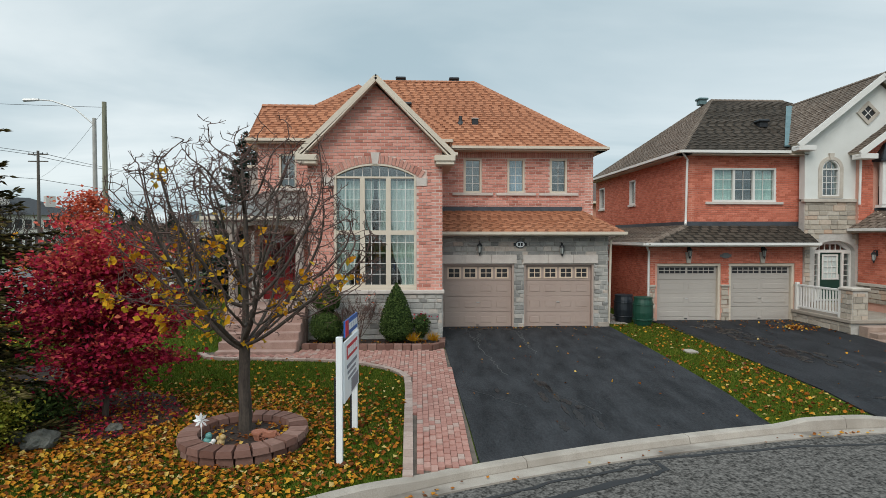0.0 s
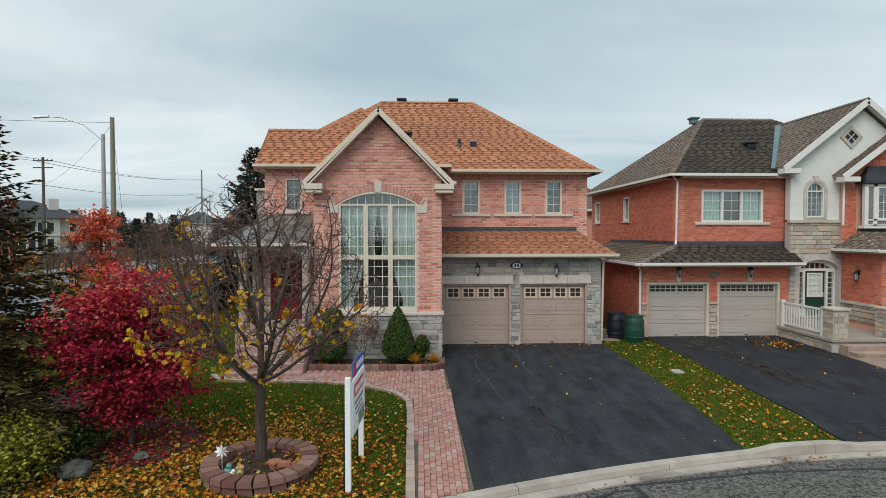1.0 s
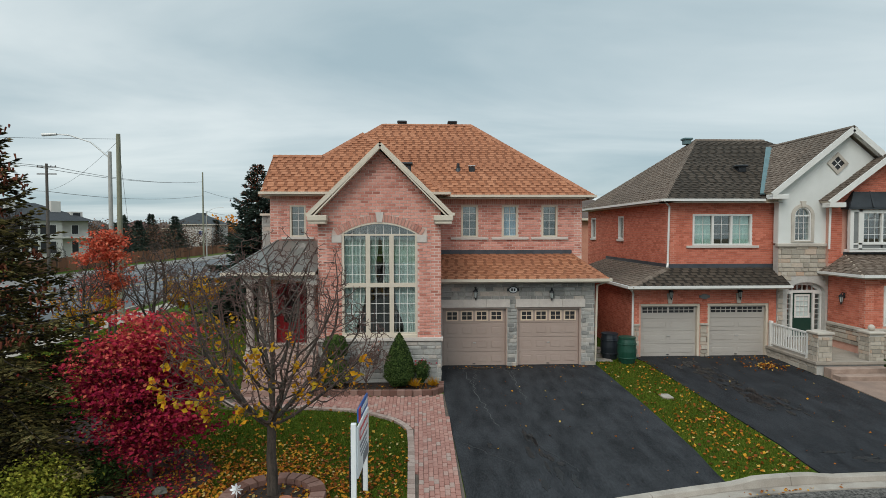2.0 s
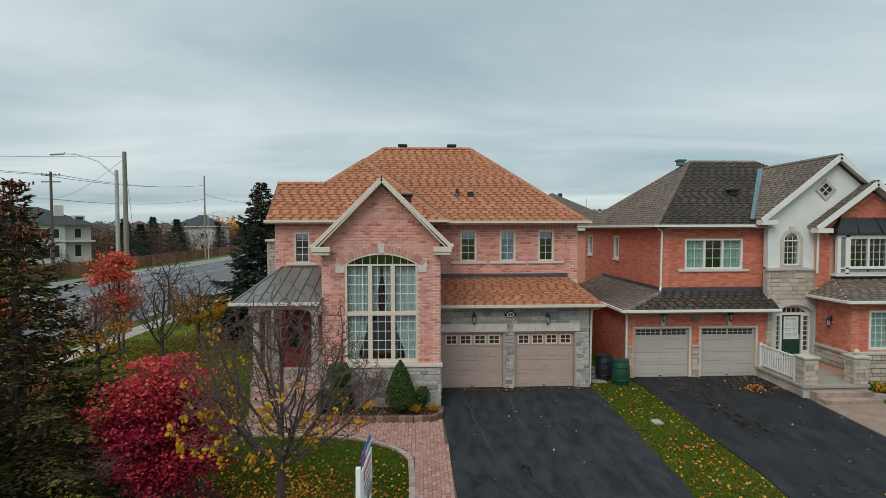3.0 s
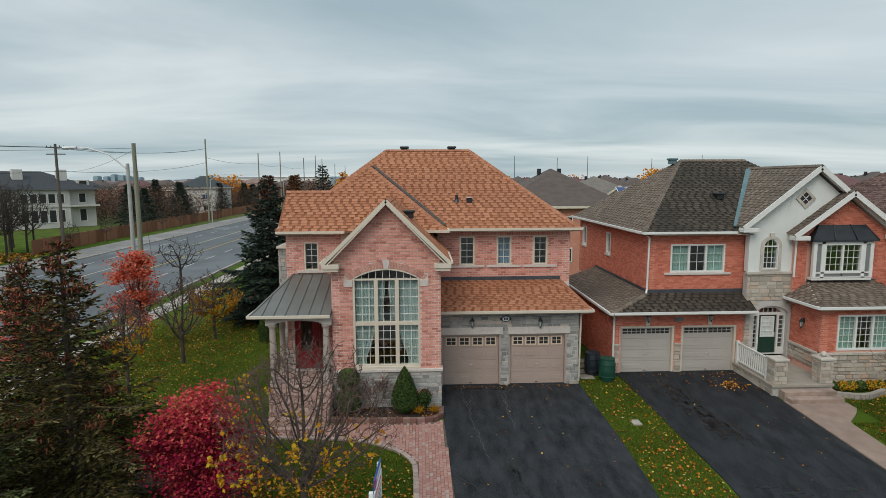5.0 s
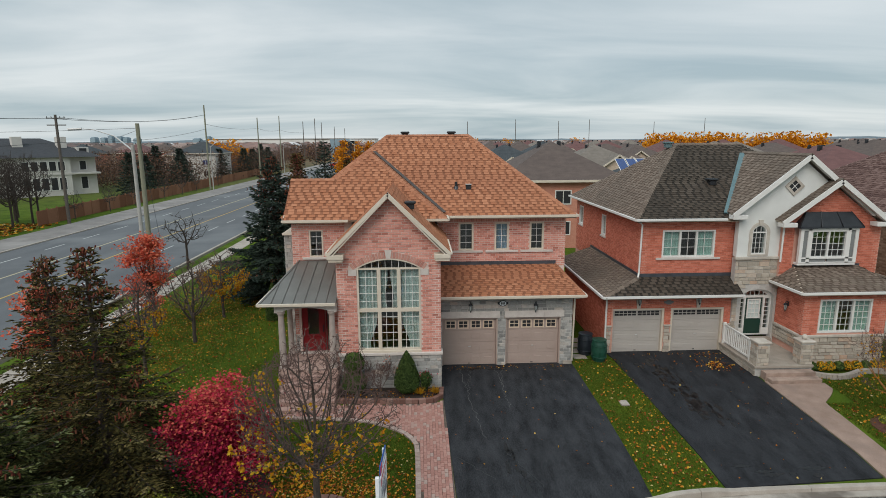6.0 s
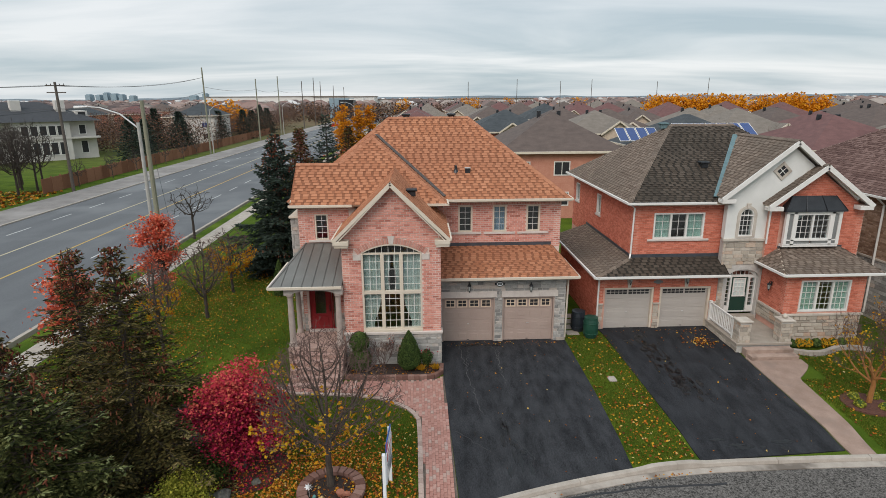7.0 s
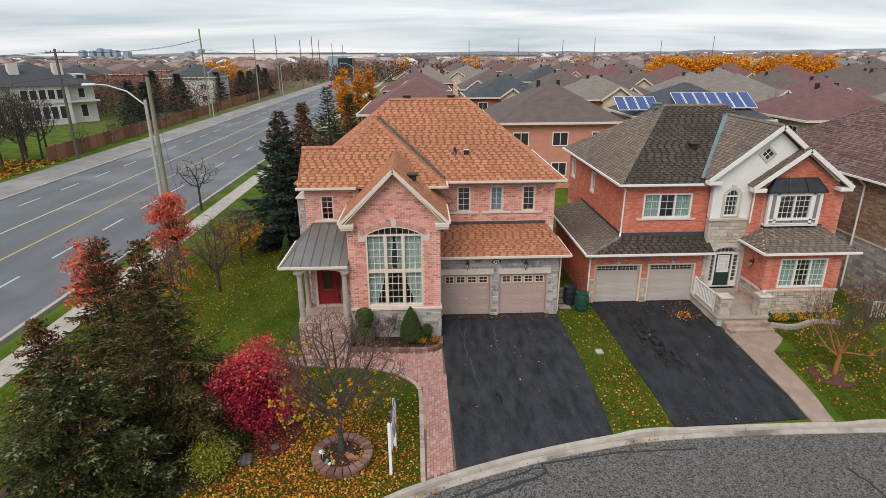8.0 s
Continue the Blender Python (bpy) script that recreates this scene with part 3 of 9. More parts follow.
def window(parent, f, u0, u1, v0, v1, cols, rows, casing, name="window", rise=0.0, lights=1, sill=None, trim=0.06, deep=0.12, transom=None, label="", bars=None, mull=0.0):
    """A framed window in an opening: frame, mullions, muntins, pane and sill. lights: side-by-side sashes of cols x rows panes."""
    bars = bars or casing
    outline = arch(u0, u1, v0, v1, rise) if rise else rect(u0, u1, v0, v1)
    inner = arch(u0 + trim, u1 - trim, v0 + trim, v1 - (0 if rise else trim), rise - trim) if rise else rect(u0 + trim, u1 - trim, v0 + trim, v1 - trim)
    w = part(name, slab(bmesh.new(), f, [outline, inner], -deep, 0.012), casing, parent, label)
    pane = part("pane", slab(bmesh.new(), f, [inner], -deep * 0.75, -deep * 0.75 + 0.006), GLASS, w)
    pane.visible_shadow = False
    top = transom if transom is not None else v1
    n1 = -deep * 0.55
    wu = (u1 - u0 - 2 * trim) / lights
    def roof_v(u):
        s = spans([inner], 0) and 0
        hs = [v for v in np.linspace(v1 - 0.05, v1 + rise, 30) if any(a <= u <= b for a, b in spans([inner], v))]
        return max(hs) if hs else v1 - trim
    for k in range(1, lights):
        u = u0 + trim + k * wu
        part("mullion", fbox(bmesh.new(), f, u - max(trim * 0.6, mull), u + max(trim * 0.6, mull), v0 + trim, top - trim * 0.5, -deep * 0.9, -0.01), casing, w)
    if transom is not None:
        part("transom", fbox(bmesh.new(), f, u0 + trim, u1 - trim, top - trim * 0.5, top + trim * 0.5, -deep * 0.9, -0.01), casing, w)
    m = 0.008
    for k in range(lights):
        a, b = u0 + trim + k * wu, u0 + trim + (k + 1) * wu
        for i in range(1, cols):
            u = a + (b - a) * i / cols
            part("muntin", fbox(bmesh.new(), f, u - m, u + m, v0 + trim, top - trim * 0.5, n1 - 0.02, n1), bars, w)
    for j in range(1, rows):
        v = v0 + trim + (top - v0 - trim * 1.5) * j / rows
        part("muntin", fbox(bmesh.new(), f, u0 + trim, u1 - trim, v - m, v + m, n1 - 0.02, n1 + 0.001), bars, w)
    if transom is not None:
        for i in range(1, cols * lights):
            u = u0 + trim + (u1 - u0 - 2 * trim) * i / (cols * lights)
            part("muntin", fbox(bmesh.new(), f, u - m, u + m, top, roof_v(u), n1 - 0.02, n1), bars, w)
    if sill:
        part("sill", fbox(bmesh.new(), f, u0 - sill, u1 + sill, v0 - 0.10, v0 - 0.005, -0.05, 0.07, 0.01), PRECAST, w)
    return w


def curtain(f, u0, u1, v0, v1, depth, material=None, tie=0.0, label="pale sheer curtain hanging behind a window"):
    """A pleated cloth; tie: how far it is drawn aside near its lower third."""
    nu, nv = 26, 12
    V, Fc = [], []
    for j in range(nv + 1):
        t = j / nv
        pull = tie * math.exp(-((t - 0.3) / 0.28) ** 2)
        for i in range(nu + 1):
            s = i / nu
            uu = u0 + (u1 - u0) * (s * (1 - abs(pull)) + (abs(pull) if pull > 0 else 0))
            V.append(f.p(uu, v0 + (v1 - v0) * t, -depth + 0.03 * math.sin(s * 34)))
    for j in range(nv):
        for i in range(nu):
            k = j * (nu + 1) + i
            Fc.append((k, k + 1, k + nu + 2, k + nu + 1))
    ob = raw("curtain", V, Fc, material or CURTAIN, None, "", True)
    return tagged(ob, label, "curtain", "window curtains")


def gutter(parent, a, b, material=None, r=0.046):
    """A box gutter along an eave with its fascia."""
    bm = bmesh.new()
    bar(bm, a, b, 2 * r, 2 * r)
    return part("gutter", bm, material or CREAM, parent)

# ---- ground, street, driveways ----
def G0(x, y):
    """Height of the open ground."""
    left = smooth01(x, -0.6, 0.7)
    s = 0.019 + 0.015 * left
    z = -s * min(11.0, max(0.0, 18.5 - y))
    z += (-0.3 - z) * smooth01(-x, 9, 17)
    z += (-0.3 - z) * smooth01(y, 26, 40)
    z += (-0.3 - z) * smooth01(x, 26, 40)
    return z


STREET_Z = -0.47


def kerb_rise(x):
    """Height of the kerb's lip above the gutter: it dips at the driveways."""
    d1 = smooth01(x, -1.0, 0.2) * (1 - smooth01(x, 6.4, 7.0))
    d2 = smooth01(x, 8.1, 8.8) * (1 - smooth01(x, 14.6, 15.6))
    return 0.14 - 0.075 * max(d1, d2)


KERB = [(-60.0, -8.0), (-30.0, -4.0), (-14.0, 0.6), (-7.0, 3.9), (-3.6, 5.75), (-1.12, 7.21), (-0.2, 7.72), (0.95, 8.22), (3.5, 9.05), (6.34, 9.72), (8.55, 9.98), (11.0, 10.05), (14.0, 10.05), (18.0, 9.9), (24.0, 9.2), (40.0, 6.0), (80.0, -4.0)]


def kerb_line(step=0.25):
    """A smooth line through the kerb's plan points."""
    P = [Vector((*p, 0)) for p in KERB]
    out = []
    for i in range(1, len(P) - 2):
        a, b, c, d = P[i - 1:i + 3]
        n = max(2, int((c - b).length / step))
        for k in range(n):
            t = k / n
            out.append(0.5 * (2 * b + (c - a) * t + (2 * a - 5 * b + 4 * c - d) * t * t + (3 * b - a - 3 * c + d) * t ** 3))
    return out


KL = kerb_line()
KXY = np.array([(p.x, p.y) for p in KL])


def kerb_y(x):
    return float(np.interp(x, KXY[:, 0], KXY[:, 1]))


def G(x, y):
    """Height of the ground, which comes down to the kerb's back."""
    z = G0(x, y)
    if -28 < x < 60:
        d = y - kerb_y(x)
        if d < 1.6:
            z += (STREET_Z + 0.02 + kerb_rise(x) - z) * (1 - smooth01(d, 0.1, 1.6))
    return z


def ground_z(x, y):
    z = G(x, y)
    k = kerb_y(x) if -28 < x < 60 else -9
    if y < k - 0.03:
        z = min(z, STREET_Z - 0.25)
    if -41.0 < x < -19.0:
        z = min(z, -0.55)
    return z


def graded(lo, a, b, hi, fine, ratio=1.22):
    xs = list(np.arange(a, b, fine))
    st, x = fine, xs[-1]
    while x < hi:
        st *= ratio
        x += st
        xs.append(x)
    st, x = fine, xs[0]
    while x > lo:
        st *= ratio
        x -= st
        xs.insert(0, x)
    return xs


gx, gy = graded(-4000, -42, 30, 4000, 0.35), graded(-300, 0, 30, 4500, 0.18)
gv = [(x, y, ground_z(x, y)) for y in gy for x in gx]
nx = len(gx)
gf = [(j * nx + i, j * nx + i + 1, (j + 1) * nx + i + 1, (j + 1) * nx + i) for j in range(len(gy) - 1) for i in range(nx - 1)]
ground = setting(raw("ground", gv, gf, LAWN, None, "", True), "green autumn lawn and open land reaching the horizon", "ground")


def drape(name, poly, material, lift, label, category, step=0.5, thick=0.12, z=None):
    """A slab that follows the ground inside a plan outline."""
    ys = [q[1] for q in poly]
    y0, y1 = min(ys), max(ys)
    n = max(2, int((y1 - y0) / step))
    rows = []
    for k in range(n + 1):
        y = y0 + (y1 - y0) * k / n
        sp = spans([poly], min(max(y, y0 + 1e-3), y1 - 1e-3))
        if sp:
            rows.append((y, sp[0][0], sp[-1][1]))
    m = max(2, int(max(b - a for _, a, b in rows) / (step * 2)))
    V, Fc = [], []
    for y, a, b in rows:
        for i in range(m + 1):
            x = a + (b - a) * i / m
            V.append((x, y, (G(x, y) if z is None else z) + lift))
    w = m + 1
    for j in range(len(rows) - 1):
        for i in range(m):
            Fc.append((j * w + i, j * w + i + 1, (j + 1) * w + i + 1, (j + 1) * w + i))
    top = len(V)
    rim = [i for i in range(w)] + [j * w + m for j in range(1, len(rows))] + [(len(rows) - 1) * w + i for i in range(m - 1, -1, -1)] + [j * w for j in range(len(rows) - 2, 0, -1)]
    for i in rim:
        x, y, zz = V[i]
        V.append((x, y, zz - thick))
    for k in range(len(rim)):
        k2 = (k + 1) % len(rim)
        Fc.append((rim[k2], rim[k], top + k, top + k2))
    return setting(raw(name, V, Fc, material, None, "", False), label, category)


# cul-de-sac street in front of the kerb
sv, sf = [], []
for i, p in enumerate(KL):
    sv += [(p.x, p.y - 0.30, STREET_Z), (p.x * 1.0, -60.0, STREET_Z)]
    if i:
        k = 2 * i
        sf.append((k - 2, k - 1, k + 1, k))
sv2 = []
street = setting(raw("road", sv, sf, ASPHALT, None), "worn grey asphalt residential street with tar-sealed cracks", "street")

# kerb: separate cast lengths with a lip that dips at the driveways
kerb = setting(thing("kerb", "", ""), "pale concrete kerb with gutter pan, dipping at the driveways", "kerb")
seg = []
run, n_len = 0.0, 3.0
starts = [0]
for i in range(1, len(KL)):
    run += (KL[i] - KL[i - 1]).length
    if run > n_len:
        starts.append(i)
        run = 0.0
starts.append(len(KL) - 1)
for s, e in zip(starts, starts[1:]):
    V, Fc = [], []
    pts = KL[s:e + 1]
    for i, p in enumerate(pts):
        d = (pts[min(i + 1, len(pts) - 1)] - pts[max(i - 1, 0)]).normalized()
        nrm = Vector((d.y, -d.x, 0))
        if i == 0:
            p = p + d * 0.006
        if i == len(pts) - 1:
            p = p - d * 0.006
        h = STREET_Z + 0.02
        top = h + kerb_rise(p.x) + 0.045
        prof = [(-0.08, h - 0.2), (-0.08, top - 0.012), (-0.065, top), (0.06, top - 0.006), (0.085, top - 0.025), (0.115, h + 0.0), (0.12, h - 0.2)]
        for a, z in prof:
            V.append((p.x + nrm.x * a, p.y + nrm.y * a, z))
    m = len(prof)
    for i in range(len(pts) - 1):
        for k in range(m - 1):
            Fc.append((i * m + k, (i + 1) * m + k, (i + 1) * m + k + 1, i * m + k + 1))
    Fc.append(tuple(range(m)))
    Fc.append(tuple(range((len(pts) - 1) * m, len(pts) * m))[::-1])
    raw("kerbstone", V, Fc, CONCRETE, kerb)
    V, Fc = [], []
    for i, p in enumerate(pts):
        d = (pts[min(i + 1, len(pts) - 1)] - pts[max(i - 1, 0)]).normalized()
        nrm = Vector((d.y, -d.x, 0))
        for a, z in ((0.125, STREET_Z - 0.1), (0.125, STREET_Z + 0.012), (0.40, STREET_Z + 0.026), (0.41, STREET_Z - 0.1)):
            V.append((p.x + nrm.x * a, p.y + nrm.y * a, z))
    for i in range(len(pts) - 1):
        for k in range(3):
            Fc.append((i * 4 + k, (i + 1) * 4 + k, (i + 1) * 4 + k + 1, i * 4 + k + 1))
    raw("gutter_pan", V, Fc, GUTTERPAN, kerb)

# apron: the ground just behind the kerb is met by driveway and path slabs
drive = drape("driveway", [(0.92, 8.30), (3.5, 9.12), (6.34, 9.80), (6.42, 14.0), (6.36, 18.6), (0.72, 18.6), (0.74, 15.6)], ASPHALT_D, 0.035, "smooth sealed black asphalt driveway with fine pale cracks", "driveway", 0.3)
drive2 = drape("driveway", [(8.58, 10.06), (13.44, 10.14), (13.50, 16.0), (13.6, 19.7), (8.2, 19.7), (8.28, 19.0)], ASPHALT_W, 0.035, "black asphalt driveway of the red-brick house with damp patches", "driveway", 0.3)
path_n = drape("pavement", [(13.50, 10.14), (14.30, 10.14), (14.50, 11.8), (14.62, 13.2), (14.72, 14.6), (15.3, 15.1), (15.78, 15.6), (15.8, 16.3), (13.55, 16.4)], surface("pinkish_concrete", (0.22, 0.145, 0.110), (0.32, 0.222, 0.176), 2, 0.9, 0.4, stain=(0.22, 0.155, 0.125), stain_scale=0.9), 0.04, "pinkish stamped concrete walk beside the driveway", "walkway", 0.25)

# ---- main house: pink brick, two storeys ----
house = thing("brick_house", "two-storey pink brick house with copper-brown shingle roof and grey stone base", "house", (0.7, 20.0, 0.0))
FG, FU, FW, FGA, FV = front(16.5), front(20.55), front(19.3), front(18.47), front(17.8)
T = 0.3

# gable block front: brick above a stone base, with the tall arched window
WIN = arch(-2.43, -0.07, 1.55, 4.78, 0.36)
g_out = [(-3.2, 1.44), (0.7, 1.44), (0.7, 5.50), (-1.25, 7.42), (-3.2, 5.50)]
wall_g = part("wall", slab(bmesh.new(), FG, [g_out, WIN], -T, -0.012), MORTAR, house, "pink brick gable wall")
base_g = part("wall", slab(bmesh.new(), FG, [rect(-3.2, 0.7, -0.4, 1.36)], -T, 0.03), STONE_MORTAR, house, "grey stone base wall")
part("ledge", fbox(bmesh.new(), FG, -3.26, 0.76, 1.35, 1.46, -T, 0.10, 0.012), PRECAST, house, "pinkish precast stone ledge")
# side walls of the gable block
wall_gr = part("wall", slab(bmesh.new(), rightside(0.7), [rect(16.5, 20.6, -0.3, 5.5)], -T, -0.012), MORTAR, house)
wall_gl = part("wall", slab(bmesh.new(), leftside(-3.2), [rect(-19.3, -16.5, -0.3, 5.5)], -T, -0.012), MORTAR, house)
# upper storey above the garage
ups = [(1.66, 2.30), (3.26, 3.88), (4.83, 5.45)]
wall_u = part("wall", slab(bmesh.new(), FU, [rect(0.7, 6.43, 2.6, 6.12)] + [rect(a, b, 4.61, 5.86) for a, b in ups], -T, -0.012), MORTAR, house)
# wing with the entrance
wall_w = part("wall", slab(bmesh.new(), FW, [rect(-5.4, -2.9, -0.2, 6.2), rect(-4.68, -4.12, 4.66, 5.80)], -T, -0.012), MORTAR, house)
wall_l = part("wall", slab(bmesh.new(), leftside(-5.4), [[(-28.6, -0.3), (-19.3, -0.3), (-19.3, 6.2), (-20.9, 7.5), (-22.5, 6.2), (-28.6, 6.2)]], -T, -0.012), MORTAR, house)
wall_r = part("wall", slab(bmesh.new(), rightside(6.43), [rect(20.55, 28.6, -0.3, 6.12)], -T, -0.012), MORTAR, house)
wall_b = part("wall", slab(bmesh.new(), Frame((0, 28.6, 0), (-1, 0, 0), (0, 0, 1), (0, 1, 0)), [rect(-6.43, 5.4, -0.3, 6.12)], -T, -0.012), MORTAR, house)
# garage: stone front with two openings
D1, D2 = (0.80, 3.15), (3.49, 5.82)
wall_ga = part("wall", slab(bmesh.new(), FGA, [[(0.7, -0.3), (D1[0], -0.3), (D1[0], 2.12), (D1[1], 2.12), (D1[1], -0.3), (D2[0], -0.3), (D2[0], 2.12), (D2[1], 2.12), (D2[1], -0.3), (6.3, -0.3), (6.3, 3.06), (0.7, 3.06)]], -T, -0.012), STONE_MORTAR, house, "grey ashlar stone garage wall")
wall_gs = part("wall", slab(bmesh.new(), rightside(6.3), [rect(18.47, 20.55, -0.3, 3.06)], -T, -0.012), STONE_MORTAR, house)
for a, b in ((0.72, 3.24), (3.45, 5.96)):
    n = 3 if a < 1 else 3
    for k in range(n):
        part("lintel", fbox(bmesh.new(), FGA, a + (b - a) * k / n + 0.003, a + (b - a) * (k + 1) / n - 0.003, 2.13, 2.42, -T, 0.03, 0.006), PRECAST, house, "pinkish precast lintel block")
# floors inside
part("floor", box(-3.0, 0.5, 16.9, 20.2, 0.9, 1.0), ROOM, house, "plain inner floor")
part("floor", box(-5.2, 6.2, 19.6, 28.4, 3.5, 3.6), ROOM, house, "plain inner floor")
part("partition", box(-5.2, 6.2, 20.2, 20.3, -0.3, 3.5), ROOM, house, "plain inner wall")
part("partition", box(-3.0, 0.5, 21.0, 21.1, 1.0, 6.0), ROOM, house, "plain inner wall")
part("partition", box(0.9, 6.2, 22.6, 22.7, 3.6, 6.0), ROOM, house, "plain inner wall")

# cladding
stone_rng = random.Random(11)
clad("stone", FG, lay([rect(-3.2, 0.7, -0.3, 1.34)], 0.15, 0.36, 0.016, 0.43, 0.45, stone_rng, 0.3), 0.03, 0.055, STONE, base_g, chamfer=0.012, rough=0.012)
clad("stone", FGA, lay([[(0.7, -0.3), (0.8, -0.3), (0.8, 2.12), (0.72, 2.43), (3.24, 2.43), (3.15, 2.12), (3.15, -0.3), (3.49, -0.3), (3.49, 2.12), (3.45, 2.43), (5.96, 2.43), (5.82, 2.12), (5.82, -0.3), (6.3, -0.3), (6.3, 3.06), (0.7, 3.06)]], 0.14, 0.30, 0.016, 0.43, 0.45, stone_rng, 0.3), -0.012, 0.016, STONE, wall_ga, chamfer=0.012, rough=0.012)
clad("stone", rightside(6.3), lay([rect(18.47, 20.5, -0.3, 3.06)], 0.14, 0.30, 0.016, 0.43, 0.45, stone_rng, 0.3), -0.012, 0.016, STONE, wall_gs, chamfer=0.012, rough=0.012)
# the arch ring, impost blocks and keystone are left free of bricks
ring_hole = [(-2.45, 1.5), (-0.05, 1.5), (-0.05, 4.48), (0.26, 4.48), (0.26, 4.74), (0.20, 4.98)] + [(-1.25 + 1.60 * math.sin(t) / math.sin(0.72) * 0.91, 5.40 - 2.42 + 2.42 * math.cos(t)) for t in np.linspace(0.62, -0.62, 12)] + [(-2.70, 4.98), (-2.76, 4.74), (-2.76, 4.48), (-2.45, 4.48)]
clad("brick", FG, lay([g_out, ring_hole], 0.0955, 0.245, 0.019), -0.012, 0.006, BRICK, wall_g, 300, lambda p: 2.2 < p[2] < 7.0 and (p[0] > -0.1 or p[2] > 5.3), rough=0.003)
clad("brick", FU, lay([rect(0.7, 6.43, 3.86, 5.88)] + [rect(a - 0.01, b + 0.01, 4.50, 5.87) for a, b in ups], 0.0955, 0.245, 0.019), -0.012, 0.006, BRICK, wall_u, 200, rough=0.003)
clad("brick", FU, lay([rect(0.7, 6.43, 5.885, 6.10)], 0.21, 0.075, 0.010, 0.0), -0.012, 0.008, BRICK_ARCH, wall_u, rough=0.003)
clad("brick", FW, lay([rect(-5.4, -3.2, 3.4, 6.0), rect(-4.69, -4.11, 4.56, 5.81)], 0.0955, 0.245, 0.019), -0.012, 0.006, BRICK, wall_w, 120, rough=0.003)
clad("brick", FW, lay([rect(-5.4, -3.2, 6.0, 6.19)], 0.19, 0.075, 0.010, 0.0), -0.012, 0.008, BRICK_ARCH, wall_w, rough=0.003)
clad("brick", rightside(0.7), lay([rect(16.5, 20.55, 1.46, 5.5)], 0.0955, 0.245, 0.019), -0.012, 0.006, BRICK, wall_gr, rough=0.003)
clad("stone", rightside(0.7), lay([rect(16.5, 18.5, -0.2, 1.36)], 0.15, 0.36, 0.016, 0.43, 0.45, stone_rng, 0.3), -0.012, 0.016, STONE, wall_gr, chamfer=0.012, rough=0.012)
clad("brick", leftside(-3.2), lay([rect(-19.3, -16.5, 1.0, 5.5)], 0.0955, 0.245, 0.019), -0.012, 0.006, BRICK, wall_gl, rough=0.003)
clad("brick", leftside(-5.4), lay([[(-28.6, 0), (-19.3, 0), (-19.3, 6.2), (-20.9, 7.5), (-22.5, 6.2), (-28.6, 6.2)]], 0.0955, 0.245, 0.019), -0.012, 0.006, BRICK, wall_l, rough=0.003)
clad("brick", rightside(6.43), lay([rect(20.55, 28.6, 0, 6.1)], 0.0955, 0.245, 0.019), -0.012, 0.006, BRICK, wall_r, rough=0.003)
# arch voussoirs, imposts, keystone
for k in range(27):
    t = -0.60 + 1.20 * k / 26
    if abs(t) < 0.035:
        continue
    c, s = math.cos(t), math.sin(t)
    R0 = 2.27
    f = Frame((-1.25 + R0 * s, 16.5, 5.14 - R0 + R0 * c), (c, 0, -s), (s, 0, c), (0, -1, 0))
    part("voussoir", fbox(bmesh.new(), f, -0.045, 0.045, 0.0, 0.23, -0.05, 0.016, 0.004), BRICK_ARCH, wall_g)
part("keystone", slab(bmesh.new(), FG, [[(-1.33, 5.13), (-1.17, 5.13), (-1.12, 5.46), (-1.38, 5.46)]], -0.1, 0.035), PRECAST, wall_g, "precast keystone")
for a, b in ((-2.75, -2.44), (-0.06, 0.25)):
    part("impost_block", fbox(bmesh.new(), FG, a, b, 4.49, 4.73, -0.1, 0.03, 0.006), PRECAST, wall_g, "precast impost block")
# windows
big = window(house, FG, -2.43, -0.07, 1.55, 4.78, 3, 10, CREAM, rise=0.36, lights=3, trim=0.055, deep=0.14, transom=4.74, label="tall arched window with cream frame and white grilles", bars=WHITE, mull=0.07)
part("rail", fbox(bmesh.new(), FG, -2.38, -0.12, 3.07, 3.20, -0.13, -0.005), CREAM, big)
part("sill", fbox(bmesh.new(), FG, -2.45, -0.05, 1.46, 1.55, -0.1, 0.05, 0.008), CREAM, big)
for a, b in ups:
    window(house, FU, a, b, 4.61, 5.86, 2, 4, CREAM, trim=0.065, sill=0.42, label="small cream-framed sash window with white grilles", bars=WHITE)
window(house, FW, -4.68, -4.12, 4.66, 5.80, 2, 4, CREAM, trim=0.05, sill=0.3, label="small cream-framed sash window with white grilles", bars=WHITE)
for u0, u1, t in ((-2.38, -1.72, 0.0), (-1.62, -1.3, -0.35), (-1.2, -0.88, 0.35), (-0.80, -0.12, 0.0)):
    curtain(FG, u0, u1, 3.2, 4.66, 0.22, tie=t)
curtain(FG, -2.38, -1.72, 1.0, 3.25, 0.22, tie=-0.45)
curtain(FG, -0.80, -0.12, 1.0, 3.25, 0.22, tie=0.45)
curtain(FU, 3.28, 3.86, 4.6, 5.86, 0.3, CURTAIN_B, label="pale blue curtain hanging behind a window")

# roofs
Z, S = 6.25, 0.79
def wz(y):
    return Z + S * (y - 18.95)
A, Rg = (-2.33, 22.35, wz(22.35)), (-3.77, 20.91, wz(20.91))
roof = part("roof", box(-1.4, 2.2, 24.0, 24.9, 8.9, 9.3), SOFFIT, house, "copper-brown asphalt shingle roof")
E0, E1, Y0, Y1, RY, RZ = -6.0, 6.76, 20.08, 28.85, 24.46, 9.70
EZ = 6.22
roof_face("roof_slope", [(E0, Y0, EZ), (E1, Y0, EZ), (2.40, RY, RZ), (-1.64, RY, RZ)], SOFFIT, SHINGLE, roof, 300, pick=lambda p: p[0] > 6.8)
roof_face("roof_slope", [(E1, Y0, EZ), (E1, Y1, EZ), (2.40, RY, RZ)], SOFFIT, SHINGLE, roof)
